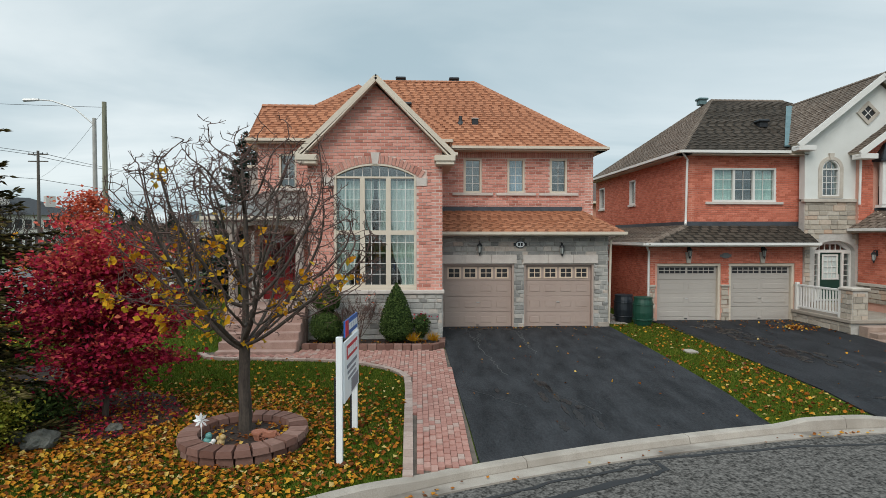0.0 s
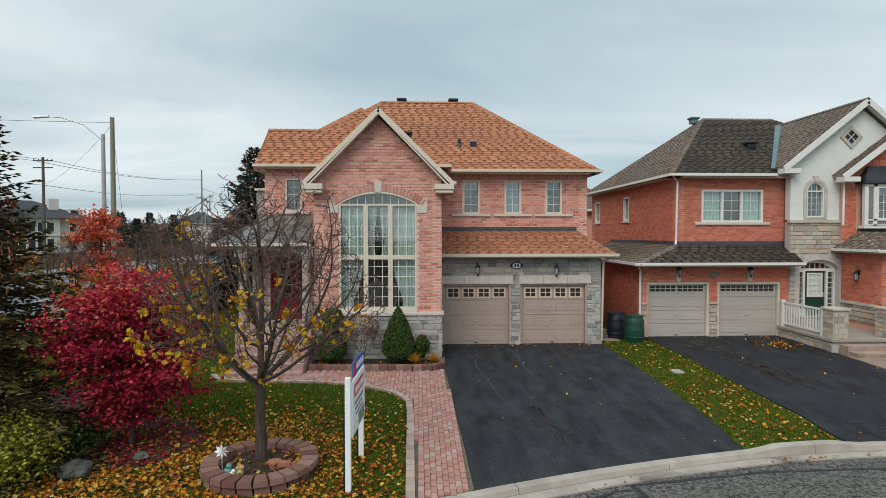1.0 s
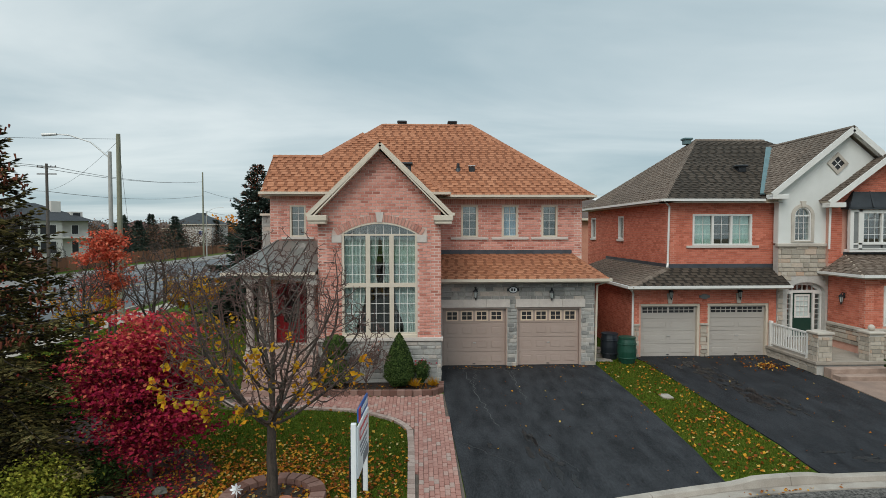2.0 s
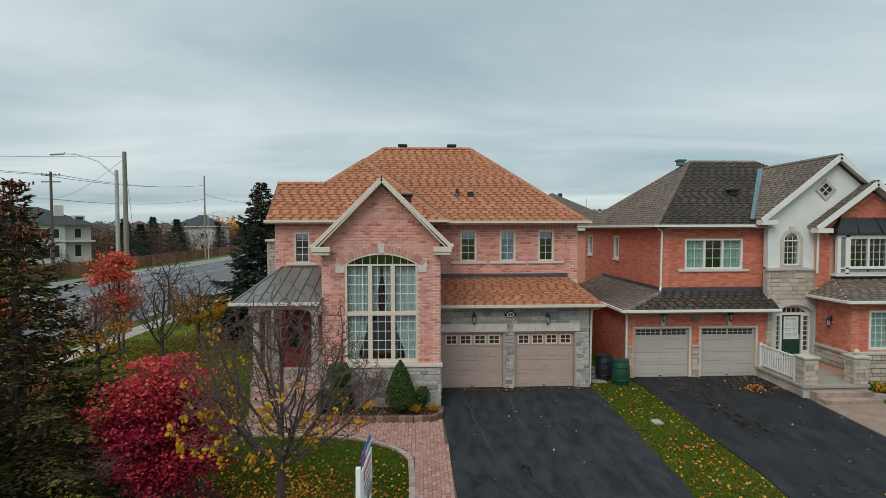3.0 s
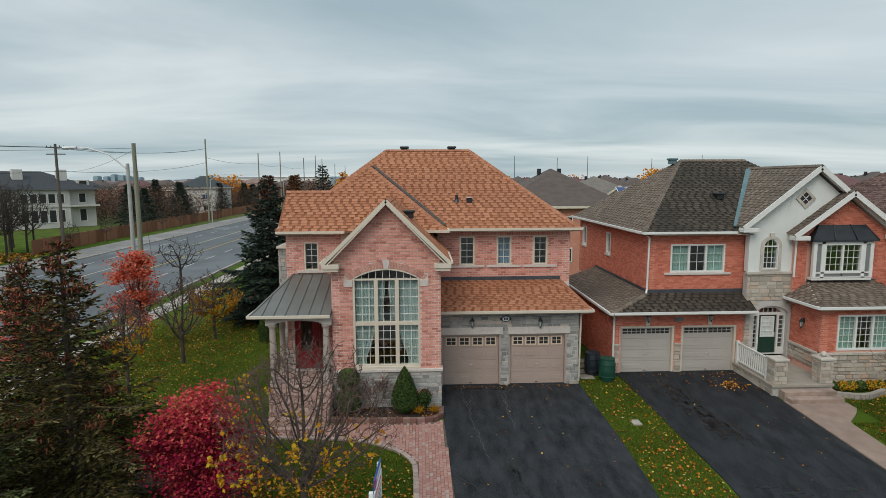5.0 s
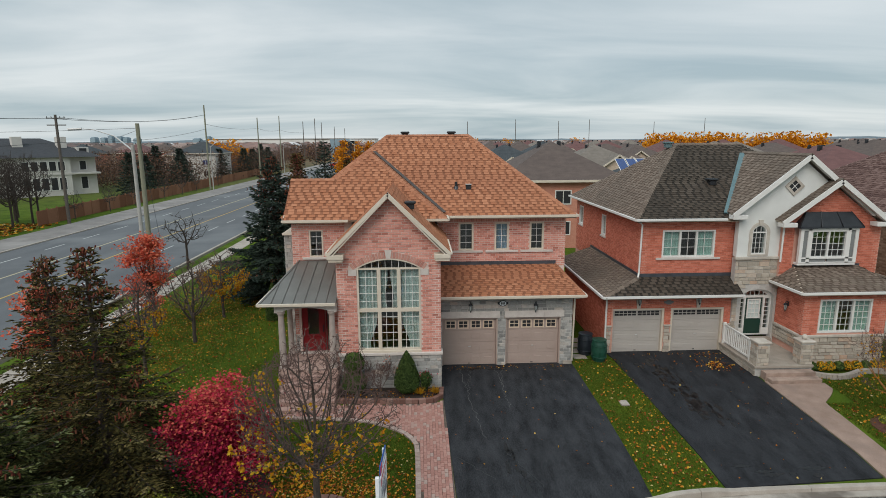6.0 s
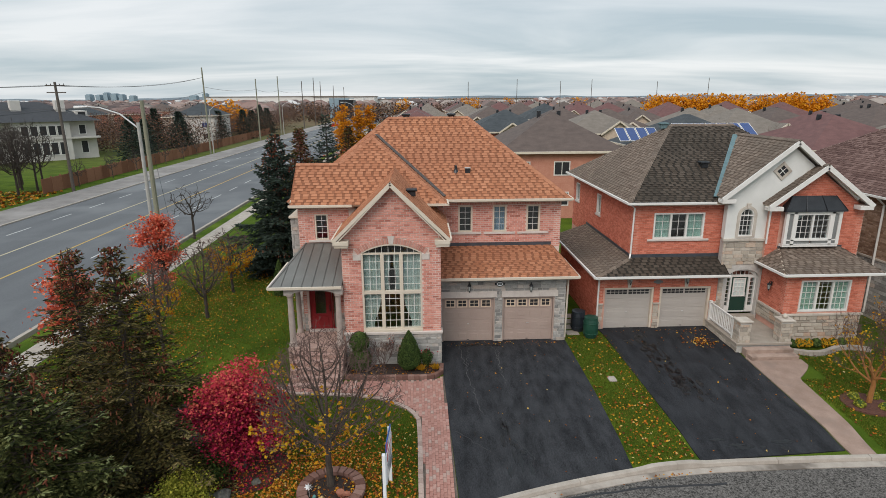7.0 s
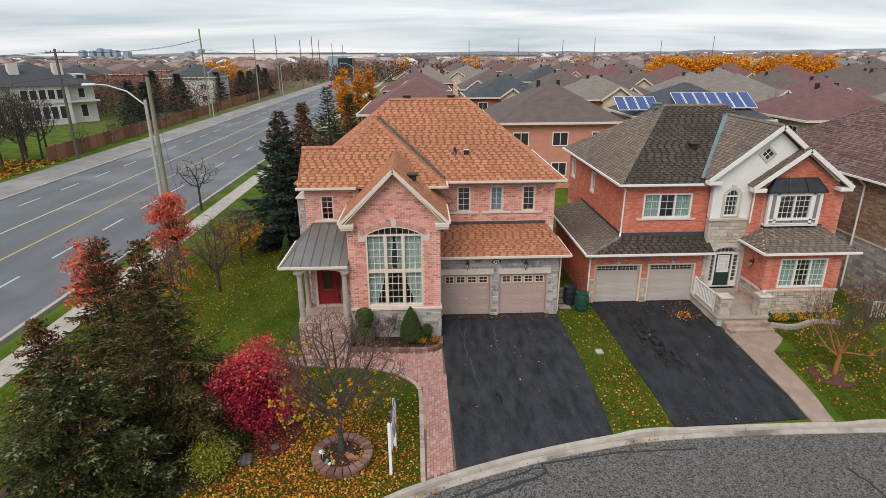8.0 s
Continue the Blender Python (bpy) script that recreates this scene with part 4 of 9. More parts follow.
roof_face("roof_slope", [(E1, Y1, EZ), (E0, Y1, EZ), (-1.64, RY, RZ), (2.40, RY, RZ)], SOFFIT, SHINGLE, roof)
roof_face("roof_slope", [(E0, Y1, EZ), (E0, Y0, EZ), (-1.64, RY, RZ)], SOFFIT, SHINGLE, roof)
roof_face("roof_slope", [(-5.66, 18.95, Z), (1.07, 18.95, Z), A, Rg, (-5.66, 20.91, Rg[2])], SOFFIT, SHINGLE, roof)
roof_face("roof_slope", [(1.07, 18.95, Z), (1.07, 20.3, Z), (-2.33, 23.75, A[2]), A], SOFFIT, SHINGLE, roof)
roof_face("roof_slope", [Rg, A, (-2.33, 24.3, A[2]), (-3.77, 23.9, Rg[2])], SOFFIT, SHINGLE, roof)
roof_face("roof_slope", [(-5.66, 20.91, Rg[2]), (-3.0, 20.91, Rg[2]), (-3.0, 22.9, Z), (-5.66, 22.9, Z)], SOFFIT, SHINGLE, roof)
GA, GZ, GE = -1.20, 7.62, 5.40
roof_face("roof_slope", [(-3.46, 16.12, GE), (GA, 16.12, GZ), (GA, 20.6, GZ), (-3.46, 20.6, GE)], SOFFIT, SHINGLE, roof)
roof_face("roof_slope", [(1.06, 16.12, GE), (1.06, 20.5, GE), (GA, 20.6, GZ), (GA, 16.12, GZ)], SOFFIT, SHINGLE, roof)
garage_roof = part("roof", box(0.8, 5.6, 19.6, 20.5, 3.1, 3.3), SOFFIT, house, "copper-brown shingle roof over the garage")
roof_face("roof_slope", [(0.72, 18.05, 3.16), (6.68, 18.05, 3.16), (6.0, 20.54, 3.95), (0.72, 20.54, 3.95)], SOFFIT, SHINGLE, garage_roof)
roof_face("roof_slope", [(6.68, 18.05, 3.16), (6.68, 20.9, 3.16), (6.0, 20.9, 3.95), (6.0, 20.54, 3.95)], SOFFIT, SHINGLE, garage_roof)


def caps(a, b, parent, w=0.14, step=0.19, material=None, slope=0.55):
    """Overlapping cap shingles along a ridge or hip."""
    a, b = Vector(a), Vector(b)
    n = max(2, int((b - a).length / step))
    d = (b - a) / n
    s = d.cross(Vector((0, 0, 1))).normalized()
    up = s.cross(d).normalized()
    o = base_of(parent)
    mesh = bpy.data.meshes.new("ridge_cap")
    q = d * 1.05
    e = [up * 0.045, q + up * 0.032, q + s * w - up * (w * slope - 0.02), s * w - up * (w * slope - 0.032), q - s * w - up * (w * slope - 0.02), -s * w - up * (w * slope - 0.032)]
    mesh.from_pydata([tuple(x) for x in e] + [tuple(x - up * 0.02) for x in e], [], [(0, 1, 2, 3), (0, 5, 4, 1), (9, 8, 7, 6), (7, 10, 11, 6), (0, 3, 9, 6), (0, 6, 11, 5), (3, 2, 8, 9), (5, 11, 10, 4)])
    mesh.materials.append(material or SHINGLE_CAP)
    for k in range(n):
        ob = new("ridge_cap", mesh)
        ob.parent = parent
        ob.location = a + d * k - o


for a, b in (((E1, Y0, EZ), (2.40, RY, RZ)), ((2.40, RY, RZ), (-1.64, RY, RZ)), ((E0, Y0, EZ), (-1.64, RY, RZ)), ((1.07, 18.95, Z), A), (Rg, A), (A, (-2.33, 23.7, A[2])), ((-5.66, 20.91, Rg[2]), Rg), ):
    caps(a, b, roof)
caps((GA, 16.30, GZ - 0.035), (GA, 20.4, GZ), roof, w=0.11, slope=0.95)
caps((6.68, 18.05, 3.16), (6.0, 20.54, 3.95), garage_roof)
# dark valley flashing right of the wing's hip
bm = bmesh.new(); bar(bm, (1.02, 20.18, 6.38), (-2.2, 23.42, 8.94), 0.20, 0.03); part("valley_flashing", bm, VALLEY_DARK, roof)
part("flashing", fbox(bmesh.new(), FU, 0.72, 6.02, 3.93, 4.11, 0.0, 0.03), FLASHING, house, "dark step flashing above the garage roof")
# rake boards and cornice returns of the gable
for sg in (-1, 1):
    bm = bmesh.new()
    x0 = GA + sg * 2.26
    bar(bm, (x0, 16.13, GE - 0.075), (GA, 16.13, GZ - 0.075), 0.05, 0.13)
    bar(bm, (x0 - sg * 0.1, 16.24, GE - 0.16), (GA, 16.24, GZ - 0.17), 0.26, 0.04)
    part("rake_board", bm, CREAM, house, "cream painted rake board")
    a, b = sorted((x0, x0 - sg * 0.6))
    bm = box(a, b, 16.10, 16.5, GE - 0.22, GE - 0.05, 0.01)
    add_box(bm, a + 0.04, b - 0.03, 16.14, 16.5, GE - 0.32, GE - 0.22, 0.01)
    part("cornice_return", bm, CREAM, house, "cream cornice return")
    part("soffit", box(min(x0, x0 - sg * 0.4), max(x0, x0 - sg * 0.4), 16.45, 20.4, GE - 0.14, GE - 0.09), SOFFIT, house)
gutter(house, (1.08, 16.12, GE - 0.02), (1.08, 18.9, GE - 0.02))
gutter(house, (-3.48, 16.12, GE - 0.02), (-3.48, 19.2, GE - 0.02))
gutter(house, (-5.70, 18.90, Z - 0.03), (-3.0, 18.90, Z - 0.03))
gutter(house, (0.2, 18.90, Z - 0.03), (1.12, 18.90, Z - 0.03))
gutter(house, (1.12, 18.90, Z - 0.03), (1.12, 20.05, Z - 0.03))
gutter(house, (1.05, 20.02, EZ - 0.03), (6.82, 20.02, EZ - 0.03))
gutter(house, (6.82, 20.02, EZ - 0.03), (6.82, 28.9, EZ - 0.03))
gutter(house, (0.72, 18.0, 3.13), (6.74, 18.0, 3.13))
gutter(house, (6.74, 18.0, 3.13), (6.74, 20.9, 3.13))
part("soffit", box(0.7, 6.76, 20.05, 20.55, EZ - 0.13, EZ - 0.09), SOFFIT, house)
part("soffit", box(6.43, 6.76, 20.05, 28.6, EZ - 0.13, EZ - 0.09), SOFFIT, house)
part("soffit", box(-5.66, -3.2, 18.95, 19.3, Z - 0.13, Z - 0.09), SOFFIT, house)
part("soffit", box(0.72, 6.68, 18.05, 18.47, 3.03, 3.07), SOFFIT, house)
part("soffit", box(6.3, 6.68, 18.47, 20.9, 3.03, 3.07), SOFFIT, house)


def garage_door(parent, f, u0, u1, v1, material, label, style):
    """A sectional door: four sections, raised panels, a row of lights."""
    d = part("garage_door", fbox(bmesh.new(), f, u0, u1, 0.0, v1, -0.24, -0.17), material, parent, label)
    h = v1 / 4
    for r in range(4):
        top = r == 3
        part("door_section", fbox(bmesh.new(), f, u0 + 0.01, u1 - 0.01, r * h + 0.006, (r + 1) * h - 0.006, -0.18, -0.15, 0.006), material, d)
        n = 4 if style == "panel" else 2
        for k in range(n):
            a = u0 + 0.06 + (u1 - u0 - 0.12) * k / n + 0.04
            b = u0 + 0.06 + (u1 - u0 - 0.12) * (k + 1) / n - 0.04
            if not top or style != "panel":
                z0, z1 = r * h + 0.10, (r + 1) * h - 0.10
                if style != "panel" and top:
                    z0, z1 = r * h + 0.22, (r + 1) * h - 0.07
                    fr = part("door_light", fbox(bmesh.new(), f, a, b, z0, z1, -0.152, -0.142), DARK, d, "dark divided door light")
                    for i in range(1, 5):
                        part("muntin", fbox(bmesh.new(), f, a + (b - a) * i / 5 - 0.012, a + (b - a) * i / 5 + 0.012, z0, z1, -0.144, -0.134), material, fr)
                    part("muntin", fbox(bmesh.new(), f, a, b, (z0 + z1) / 2 - 0.012, (z0 + z1) / 2 + 0.012, -0.144, -0.133), material, fr)
                    continue
                bm = slab(bmesh.new(), f, [rect(a, b, z0, z1), rect(a + 0.03, b - 0.03, z0 + 0.03, z1 - 0.03)], -0.152, -0.146)
                fbox(bm, f, a + 0.05, b - 0.05, z0 + 0.05, z1 - 0.05, -0.155, -0.138, 0.010)
                part("panel", bm, material, d)
            else:
                z0, z1 = r * h + 0.08, (r + 1) * h - 0.06
                fr = part("light_frame", slab(bmesh.new(), f, [rect(a, b, z0, z1), rect(a + 0.05, b - 0.05, z0 + 0.05, z1 - 0.05)], -0.155, -0.13), PEACH, d, "peach plastic window frame")
                part("pane", fbox(bmesh.new(), f, a + 0.05, b - 0.05, z0 + 0.05, z1 - 0.05, -0.16, -0.148), DARK, fr)
                part("muntin", fbox(bmesh.new(), f, (a + b) / 2 - 0.012, (a + b) / 2 + 0.012, z0 + 0.05, z1 - 0.05, -0.15, -0.136), PEACH, fr)
                part("muntin", fbox(bmesh.new(), f, a + 0.05, b - 0.05, (z0 + z1) / 2 - 0.01, (z0 + z1) / 2 + 0.01, -0.15, -0.137), PEACH, fr)
    part("handle", fbox(bmesh.new(), f, (u0 + u1) / 2 - 0.05, (u0 + u1) / 2 + 0.05, v1 * 0.40, v1 * 0.40 + 0.025, -0.15, -0.12, 0.005), GALV, d, "small metal handle")
    part("handle", fbox(bmesh.new(), f, (u0 + u1) / 2 - 0.06, (u0 + u1) / 2 + 0.04, 0.07, 0.095, -0.15, -0.12, 0.005), BLACK_METAL, d, "small dark lift handle")
    return d


def door_frame(parent, f, u0, u1, v1, material, w=0.055):
    bm = bmesh.new()
    for a, b, c, e in ((u0, u0 + w, -0.02, v1), (u1 - w, u1, -0.02, v1), (u0 + w, u1 - w, v1 - w, v1)):
        fbox(bm, f, a, b, c, e, -0.2, -0.04)
    part("door_frame", bm, material, parent)


for a, b in (D1, D2):
    garage_door(house, FGA, a + 0.055, b - 0.055, 2.06, DOOR_TAUPE, "taupe panelled garage door with a row of divided lights", "panel")
    door_frame(house, FGA, a, b, 2.12, DOOR_TAUPE)
for x in (0.76, 3.32, 6.1):
    pass
part("footing", fbox(bmesh.new(), FGA, 5.96, 6.34, -0.3, 0.17, -0.1, 0.05, 0.01), CONCRETE, house, "pale concrete footing")

# porch
porch = part("porch_floor", box(-5.45, -3.2, 16.08, 17.8, -0.3, 1.0, 0.01), surface("porch_flagstone", (0.34, 0.22, 0.18), (0.44, 0.31, 0.26), 4, 0.9), house, "reddish paved porch")
STEPM = surface("reddish_step_stone", (0.30, 0.18, 0.145), (0.42, 0.28, 0.235), 4, 0.9, 0.5)
for k in range(5):
    part("step", box(-5.25, -3.22, 16.1 - 0.28 * (k + 1), 16.1 - 0.28 * k + 0.02, -0.3, 1.0 - 0.19 * (k + 1) + 0.0, 0.012), STEPM, house, "reddish stone step")
for a in (-5.42, -3.42):
    pass
wall_v = part("wall", slab(bmesh.new(), FV, [[(-5.1, 1.0), (-4.92, 1.0), (-4.92, 3.1), (-3.62, 3.1), (-3.62, 1.0), (-3.2, 1.0), (-3.2, 3.6), (-5.1, 3.6)]], -0.25, -0.012), MORTAR, house)
clad("brick", FV, lay([rect(-5.1, -4.93, 1.8, 3.5)], 0.0955, 0.245, 0.019), -0.012, 0.006, BRICK, wall_v)
clad("stone", FV, lay([rect(-5.1, -4.93, 1.0, 1.78)], 0.15, 0.36, 0.016, 0.43, 0.45, stone_rng, 0.3), -0.012, 0.01, STONE, wall_v)
clad("stone", FV, lay([rect(-3.6, -3.2, 1.0, 1.78)], 0.15, 0.36, 0.016, 0.43, 0.45, stone_rng, 0.3), -0.012, 0.01, STONE, wall_v)
clad("brick", FV, lay([rect(-3.6, -3.2, 1.8, 3.5)], 0.0955, 0.245, 0.019), -0.012, 0.006, BRICK, wall_v)
wall_vl = part("wall", slab(bmesh.new(), leftside(-5.1), [rect(-19.3, -17.8, 0.5, 3.6)], -0.25, -0.012), MORTAR, house)
clad("brick", leftside(-5.1), lay([rect(-19.3, -17.8, 1.0, 3.5)], 0.0955, 0.245, 0.019), -0.012, 0.006, BRICK, wall_vl)
fd = part("front_door", slab(bmesh.new(), FV, [rect(-4.86, -3.94, 1.04, 3.05), rect(-4.62, -4.18, 1.75, 2.95)], -0.16, -0.11), RED_DOOR, house, "crimson front door with a tall glass light")
p = part("pane", fbox(bmesh.new(), FV, -4.62, -4.18, 1.75, 2.95, -0.145, -0.13), GLASS, fd); p.visible_shadow = False
part("panel", fbox(bmesh.new(), FV, -4.70, -4.10, 1.18, 1.62, -0.115, -0.095, 0.012), RED_DOOR, fd)
bm = bmesh.new(); fbox(bm, FV, -4.03, -3.99, 1.85, 2.15, -0.11, -0.06, 0.008); part("handle", bm, BLACK_METAL, fd, "dark metal handle")
sl = part("sidelight", slab(bmesh.new(), FV, [rect(-3.90, -3.64, 1.04, 3.05), rect(-3.86, -3.68, 1.10, 3.0)], -0.16, -0.10), RED_DOOR, house, "narrow sidelight in red frame")
p = part("pane", fbox(bmesh.new(), FV, -3.86, -3.68, 1.10, 3.0, -0.145, -0.13), GLASS, sl); p.visible_shadow = False
part("threshold", fbox(bmesh.new(), FV, -4.92, -3.62, 1.0, 1.05, -0.2, 0.12, 0.005), PRECAST, house)
for x in (-5.28, -3.40):
    col = part("column", lathe(bmesh.new(), (x, 16.32, 1.0), [(0.17, 0.0), (0.17, 0.09), (0.145, 0.10), (0.15, 0.15), (0.125, 0.20), (0.125, 1.0), (0.105, 2.05), (0.12, 2.10), (0.15, 2.14), (0.15, 2.22)], 20), COLUMN, house, "round precast porch column")
col = part("column", lathe(bmesh.new(), (-5.28, 17.7, 1.0), [(0.15, 0.0), (0.15, 0.09), (0.115, 0.18), (0.10, 2.05), (0.14, 2.12), (0.14, 2.22)], 16), COLUMN, house)
bm = slab(bmesh.new(), front(16.22), [[(-5.5, 3.5), (-5.5, 3.18), (-5.2, 3.18)] + [(-4.34 + 0.86 * math.cos(t), 3.20 + 0.16 * math.sin(t)) for t in np.linspace(math.pi, 0, 9)] + [(-3.2, 3.18), (-3.2, 3.5)]], -0.2, 0)
part("porch_beam", bm, PRECAST, house, "arched beige porch beam")
part("porch_beam", box(-5.5, -5.3, 16.42, 18.9, 3.2, 3.5), PRECAST, house)
part("porch_ceiling", box(-5.5, -3.2, 16.3, 19.2, 3.46, 3.5), SOFFIT, house)
pr = part("porch_roof", box(-5.0, -3.4, 17.4, 19.2, 3.5, 3.6), SOFFIT, house, "grey-brown standing-seam metal porch roof")
PF = [(-5.98, 16.05, 3.58), (-3.2, 16.05, 3.58), (-3.2, 19.28, 4.52), (-5.12, 19.28, 4.52)]
PL = [(-5.98, 19.6, 3.58), (-5.98, 16.05, 3.58), (-5.12, 19.28, 4.52), (-5.12, 19.6, 4.52)]
for q in (PF, PL):
    f, o = plane_frame(q)
    sl_ = part("metal_sheet", slab(bmesh.new(), f, [o], -0.06, 0.0), METAL_ROOF, pr)
    lo, hi = min(a for a, _ in o), max(a for a, _ in o)
    u = lo + 0.02
    while u < hi:
        vs = [v for v in np.linspace(min(b for _, b in o), max(b for _, b in o), 60) if any(a <= u <= b for a, b in spans([o], v))]
        if len(vs) > 2:
            part("seam", fbox(bmesh.new(), f, u - 0.012, u + 0.012, vs[0], vs[-1], 0.0, 0.035), METAL_ROOF, sl_)
        u += 0.40
bm = bmesh.new(); bar(bm, PF[0], PF[3], 0.07, 0.05); part("hip_cap", bm, METAL_ROOF, pr)
gutter(house, (-6.04, 16.0, 3.54), (-3.2, 16.0, 3.54))
gutter(house, (-6.04, 16.0, 3.54), (-6.04, 19.6, 3.54))
# stone chase on the flank
ch = part("stone_chase", box(-5.95, -5.4, 20.3, 22.2, -0.3, 5.45), STONE_MORTAR, house, "grey stone flank chase with pale cap")
clad("stone", front(20.3), lay([rect(-5.95, -5.4, 0, 5.45)], 0.15, 0.30, 0.016, 0.43, 0.45, stone_rng, 0.3), 0, 0.025, STONE, ch)
clad("stone", leftside(-5.95), lay([rect(-22.2, -20.3, 0, 5.45)], 0.15, 0.36, 0.016, 0.43, 0.45, stone_rng, 0.3), 0, 0.025, STONE, ch)
part("cap", slab(bmesh.new(), leftside(-5.4), [[(-22.3, 5.45), (-20.2, 5.45), (-20.2, 5.53), (-22.3, 5.53)]], 0, 0.62), CREAM, ch)

# ---- red-brick house next door ----
nb = thing("brick_house", "two-storey orange-red brick house with weathered brown shingle roof and stone trim", "house", (14.0, 20.0, 0.0))
NG, NU, NT, NR, NL, ND = front(19.6), front(20.0), front(19.55), front(19.4), front(17.7), front(19.75)
BR = dict(row=0.076, length=0.21, gap=0.009)


def nbrick(f, polys, parent, singles=0, pick=None):
    clad("brick", f, lay(polys, **BR), -0.010, 0.004, BRICK_N, parent, singles, pick, 0.003, rough=0.002)


N1, N2 = (8.38, 10.76), (11.06, 13.46)
w1 = part("wall", slab(bmesh.new(), NG, [[(8.15, -0.3), (N1[0], -0.3), (N1[0], 2.06), (N1[1], 2.06), (N1[1], -0.3), (N2[0], -0.3), (N2[0], 2.06), (N2[1], 2.06), (N2[1], -0.3), (13.75, -0.3), (13.75, 2.72), (8.15, 2.72)]], -0.3, -0.01), MORTAR_N, nb)
nbrick(NG, [[(8.15, 1.3), (N1[0], 1.3), (N1[0], 2.06), (N1[1], 2.06), (N1[1], 1.3), (N2[0], 1.3), (N2[0], 2.06), (N2[1], 2.06), (N2[1], 1.3), (13.75, 1.3), (13.75, 2.72), (8.15, 2.72)]], w1, 150)
for a, b in ((8.15, N1[0]), (N1[1], N2[0]), (N2[1], 13.75)):
    clad("stone", NG, lay([rect(a, b, -0.2, 1.24)], 0.16, 0.32, 0.012, 0.4, 0.4, stone_rng, 0.3), -0.01, 0.03, STONE_N, w1, chamfer=0.012, rough=0.01)
    part("ledge", fbox(bmesh.new(), NG, a - 0.01, b + 0.01, 1.24, 1.31, -0.05, 0.06, 0.008), PRECAST_N, nb)
w2 = part("wall", slab(bmesh.new(), leftside(8.15), [rect(-27.0, -19.6, -0.3, 2.75)], -0.3, -0.01), MORTAR_N, nb)
nbrick(leftside(8.15), [rect(-27.0, -19.6, 0.0, 2.75)], w2)
w3 = part("wall", slab(bmesh.new(), NU, [rect(9.65, 13.9, 3.0, 5.95), rect(10.62, 12.98, 4.28, 5.50)], -0.3, -0.01), MORTAR_N, nb)
nbrick(NU, [rect(9.65, 13.9, 3.35, 5.95), rect(10.62, 12.98, 4.20, 5.51)], w3, 300)
lw = [(24.75, 25.45), (28.9, 29.7)]
w4 = part("wall", slab(bmesh.new(), leftside(9.65), [rect(-30.3, -20.0, -0.3, 5.95)] + [rect(-b, -a, 4.45, 5.55) for a, b in lw], -0.3, -0.01), MORTAR_N, nb)
nbrick(leftside(9.65), [rect(-30.3, -20.0, 2.8, 5.95)] + [rect(-b, -a, 4.38, 5.56) for a, b in lw], w4)
part("wall", box(9.65, 20.0, 30.0, 30.3, -0.3, 5.95), MORTAR_N, nb)
w4b = part("wall", slab(bmesh.new(), rightside(20.0), [rect(19.4, 30.3, -0.3, 5.9)], -0.3, 0), MORTAR_N, nb)
# tower: stucco above buff stone, with the entrance
w5 = part("wall", slab(bmesh.new(), NT, [[(13.75, -0.3), (14.15, -0.3), (14.15, 2.45)] + [(14.90 - 0.75 * math.cos(t), 2.45 + 0.42 * math.sin(t)) for t in np.linspace(0.1, math.pi - 0.1, 11)] + [(15.65, 2.45), (15.65, -0.3), (15.75, -0.3), (15.75, 4.28), (13.75, 4.28)]], -0.3, 0), STONE_MORTAR, nb)
clad("stone", NT, lay([[(13.75, 0.7), (13.98, 0.7), (13.98, 2.6), (14.3, 3.02), (15.0, 3.12), (15.5, 3.02), (15.7, 2.7), (15.75, 2.7), (15.75, 4.26), (13.75, 4.26)]], 0.17, 0.38, 0.012, 0.4, 0.4, stone_rng, 0.3), 0, 0.03, STONE_N, w5, chamfer=0.012, rough=0.012)
part("ledge", fbox(bmesh.new(), NT, 13.68, 15.82, 4.24, 4.36, -0.1, 0.09, 0.012), PRECAST_N, nb)
aw = arch(14.36, 15.02, 4.46, 5.42, 0.33, 14)
w6 = part("wall", slab(bmesh.new(), NT, [[(13.75, 4.36), (15.75, 4.36), (19.0, 6.4), (16.4, 8.50), (13.75, 6.35)], aw], -0.3, 0), STUCCO, nb, "pale grey stucco gable wall")
bm = slab(bmesh.new(), NT, [arch(14.24, 15.14, 4.40, 5.42, 0.45, 16), aw], 0.0, 0.04)
part("surround", bm, PRECAST_N, w6, "precast window surround")
part("keystone", slab(bmesh.new(), NT, [[(14.63, 5.74), (14.75, 5.74), (14.79, 5.98), (14.59, 5.98)]], 0, 0.07), PRECAST_N, w6)
window(nb, NT, 14.36, 15.02, 4.46, 5.42, 3, 4, WHITE, rise=0.33, trim=0.045, transom=5.42, label="white arched window")
window(nb, NU, 10.62, 12.98, 4.28, 5.50, 2, 3, WHITE, lights=3, trim=0.07, label="white three-part window with grilles", sill=0.26)
for a, b in lw:
    window(nb, leftside(9.65), -b, -a, 4.45, 5.55, 1, 1, WHITE, lights=1, trim=0.07, sill=0.06, label="white side window")
curtain(NU, 10.68, 11.40, 4.3, 5.5, 0.17, CURTAIN_G, label="pale green curtain behind a window")
curtain(NU, 12.22, 12.92, 4.3, 5.5, 0.17, CURTAIN_G, label="pale green curtain behind a window")
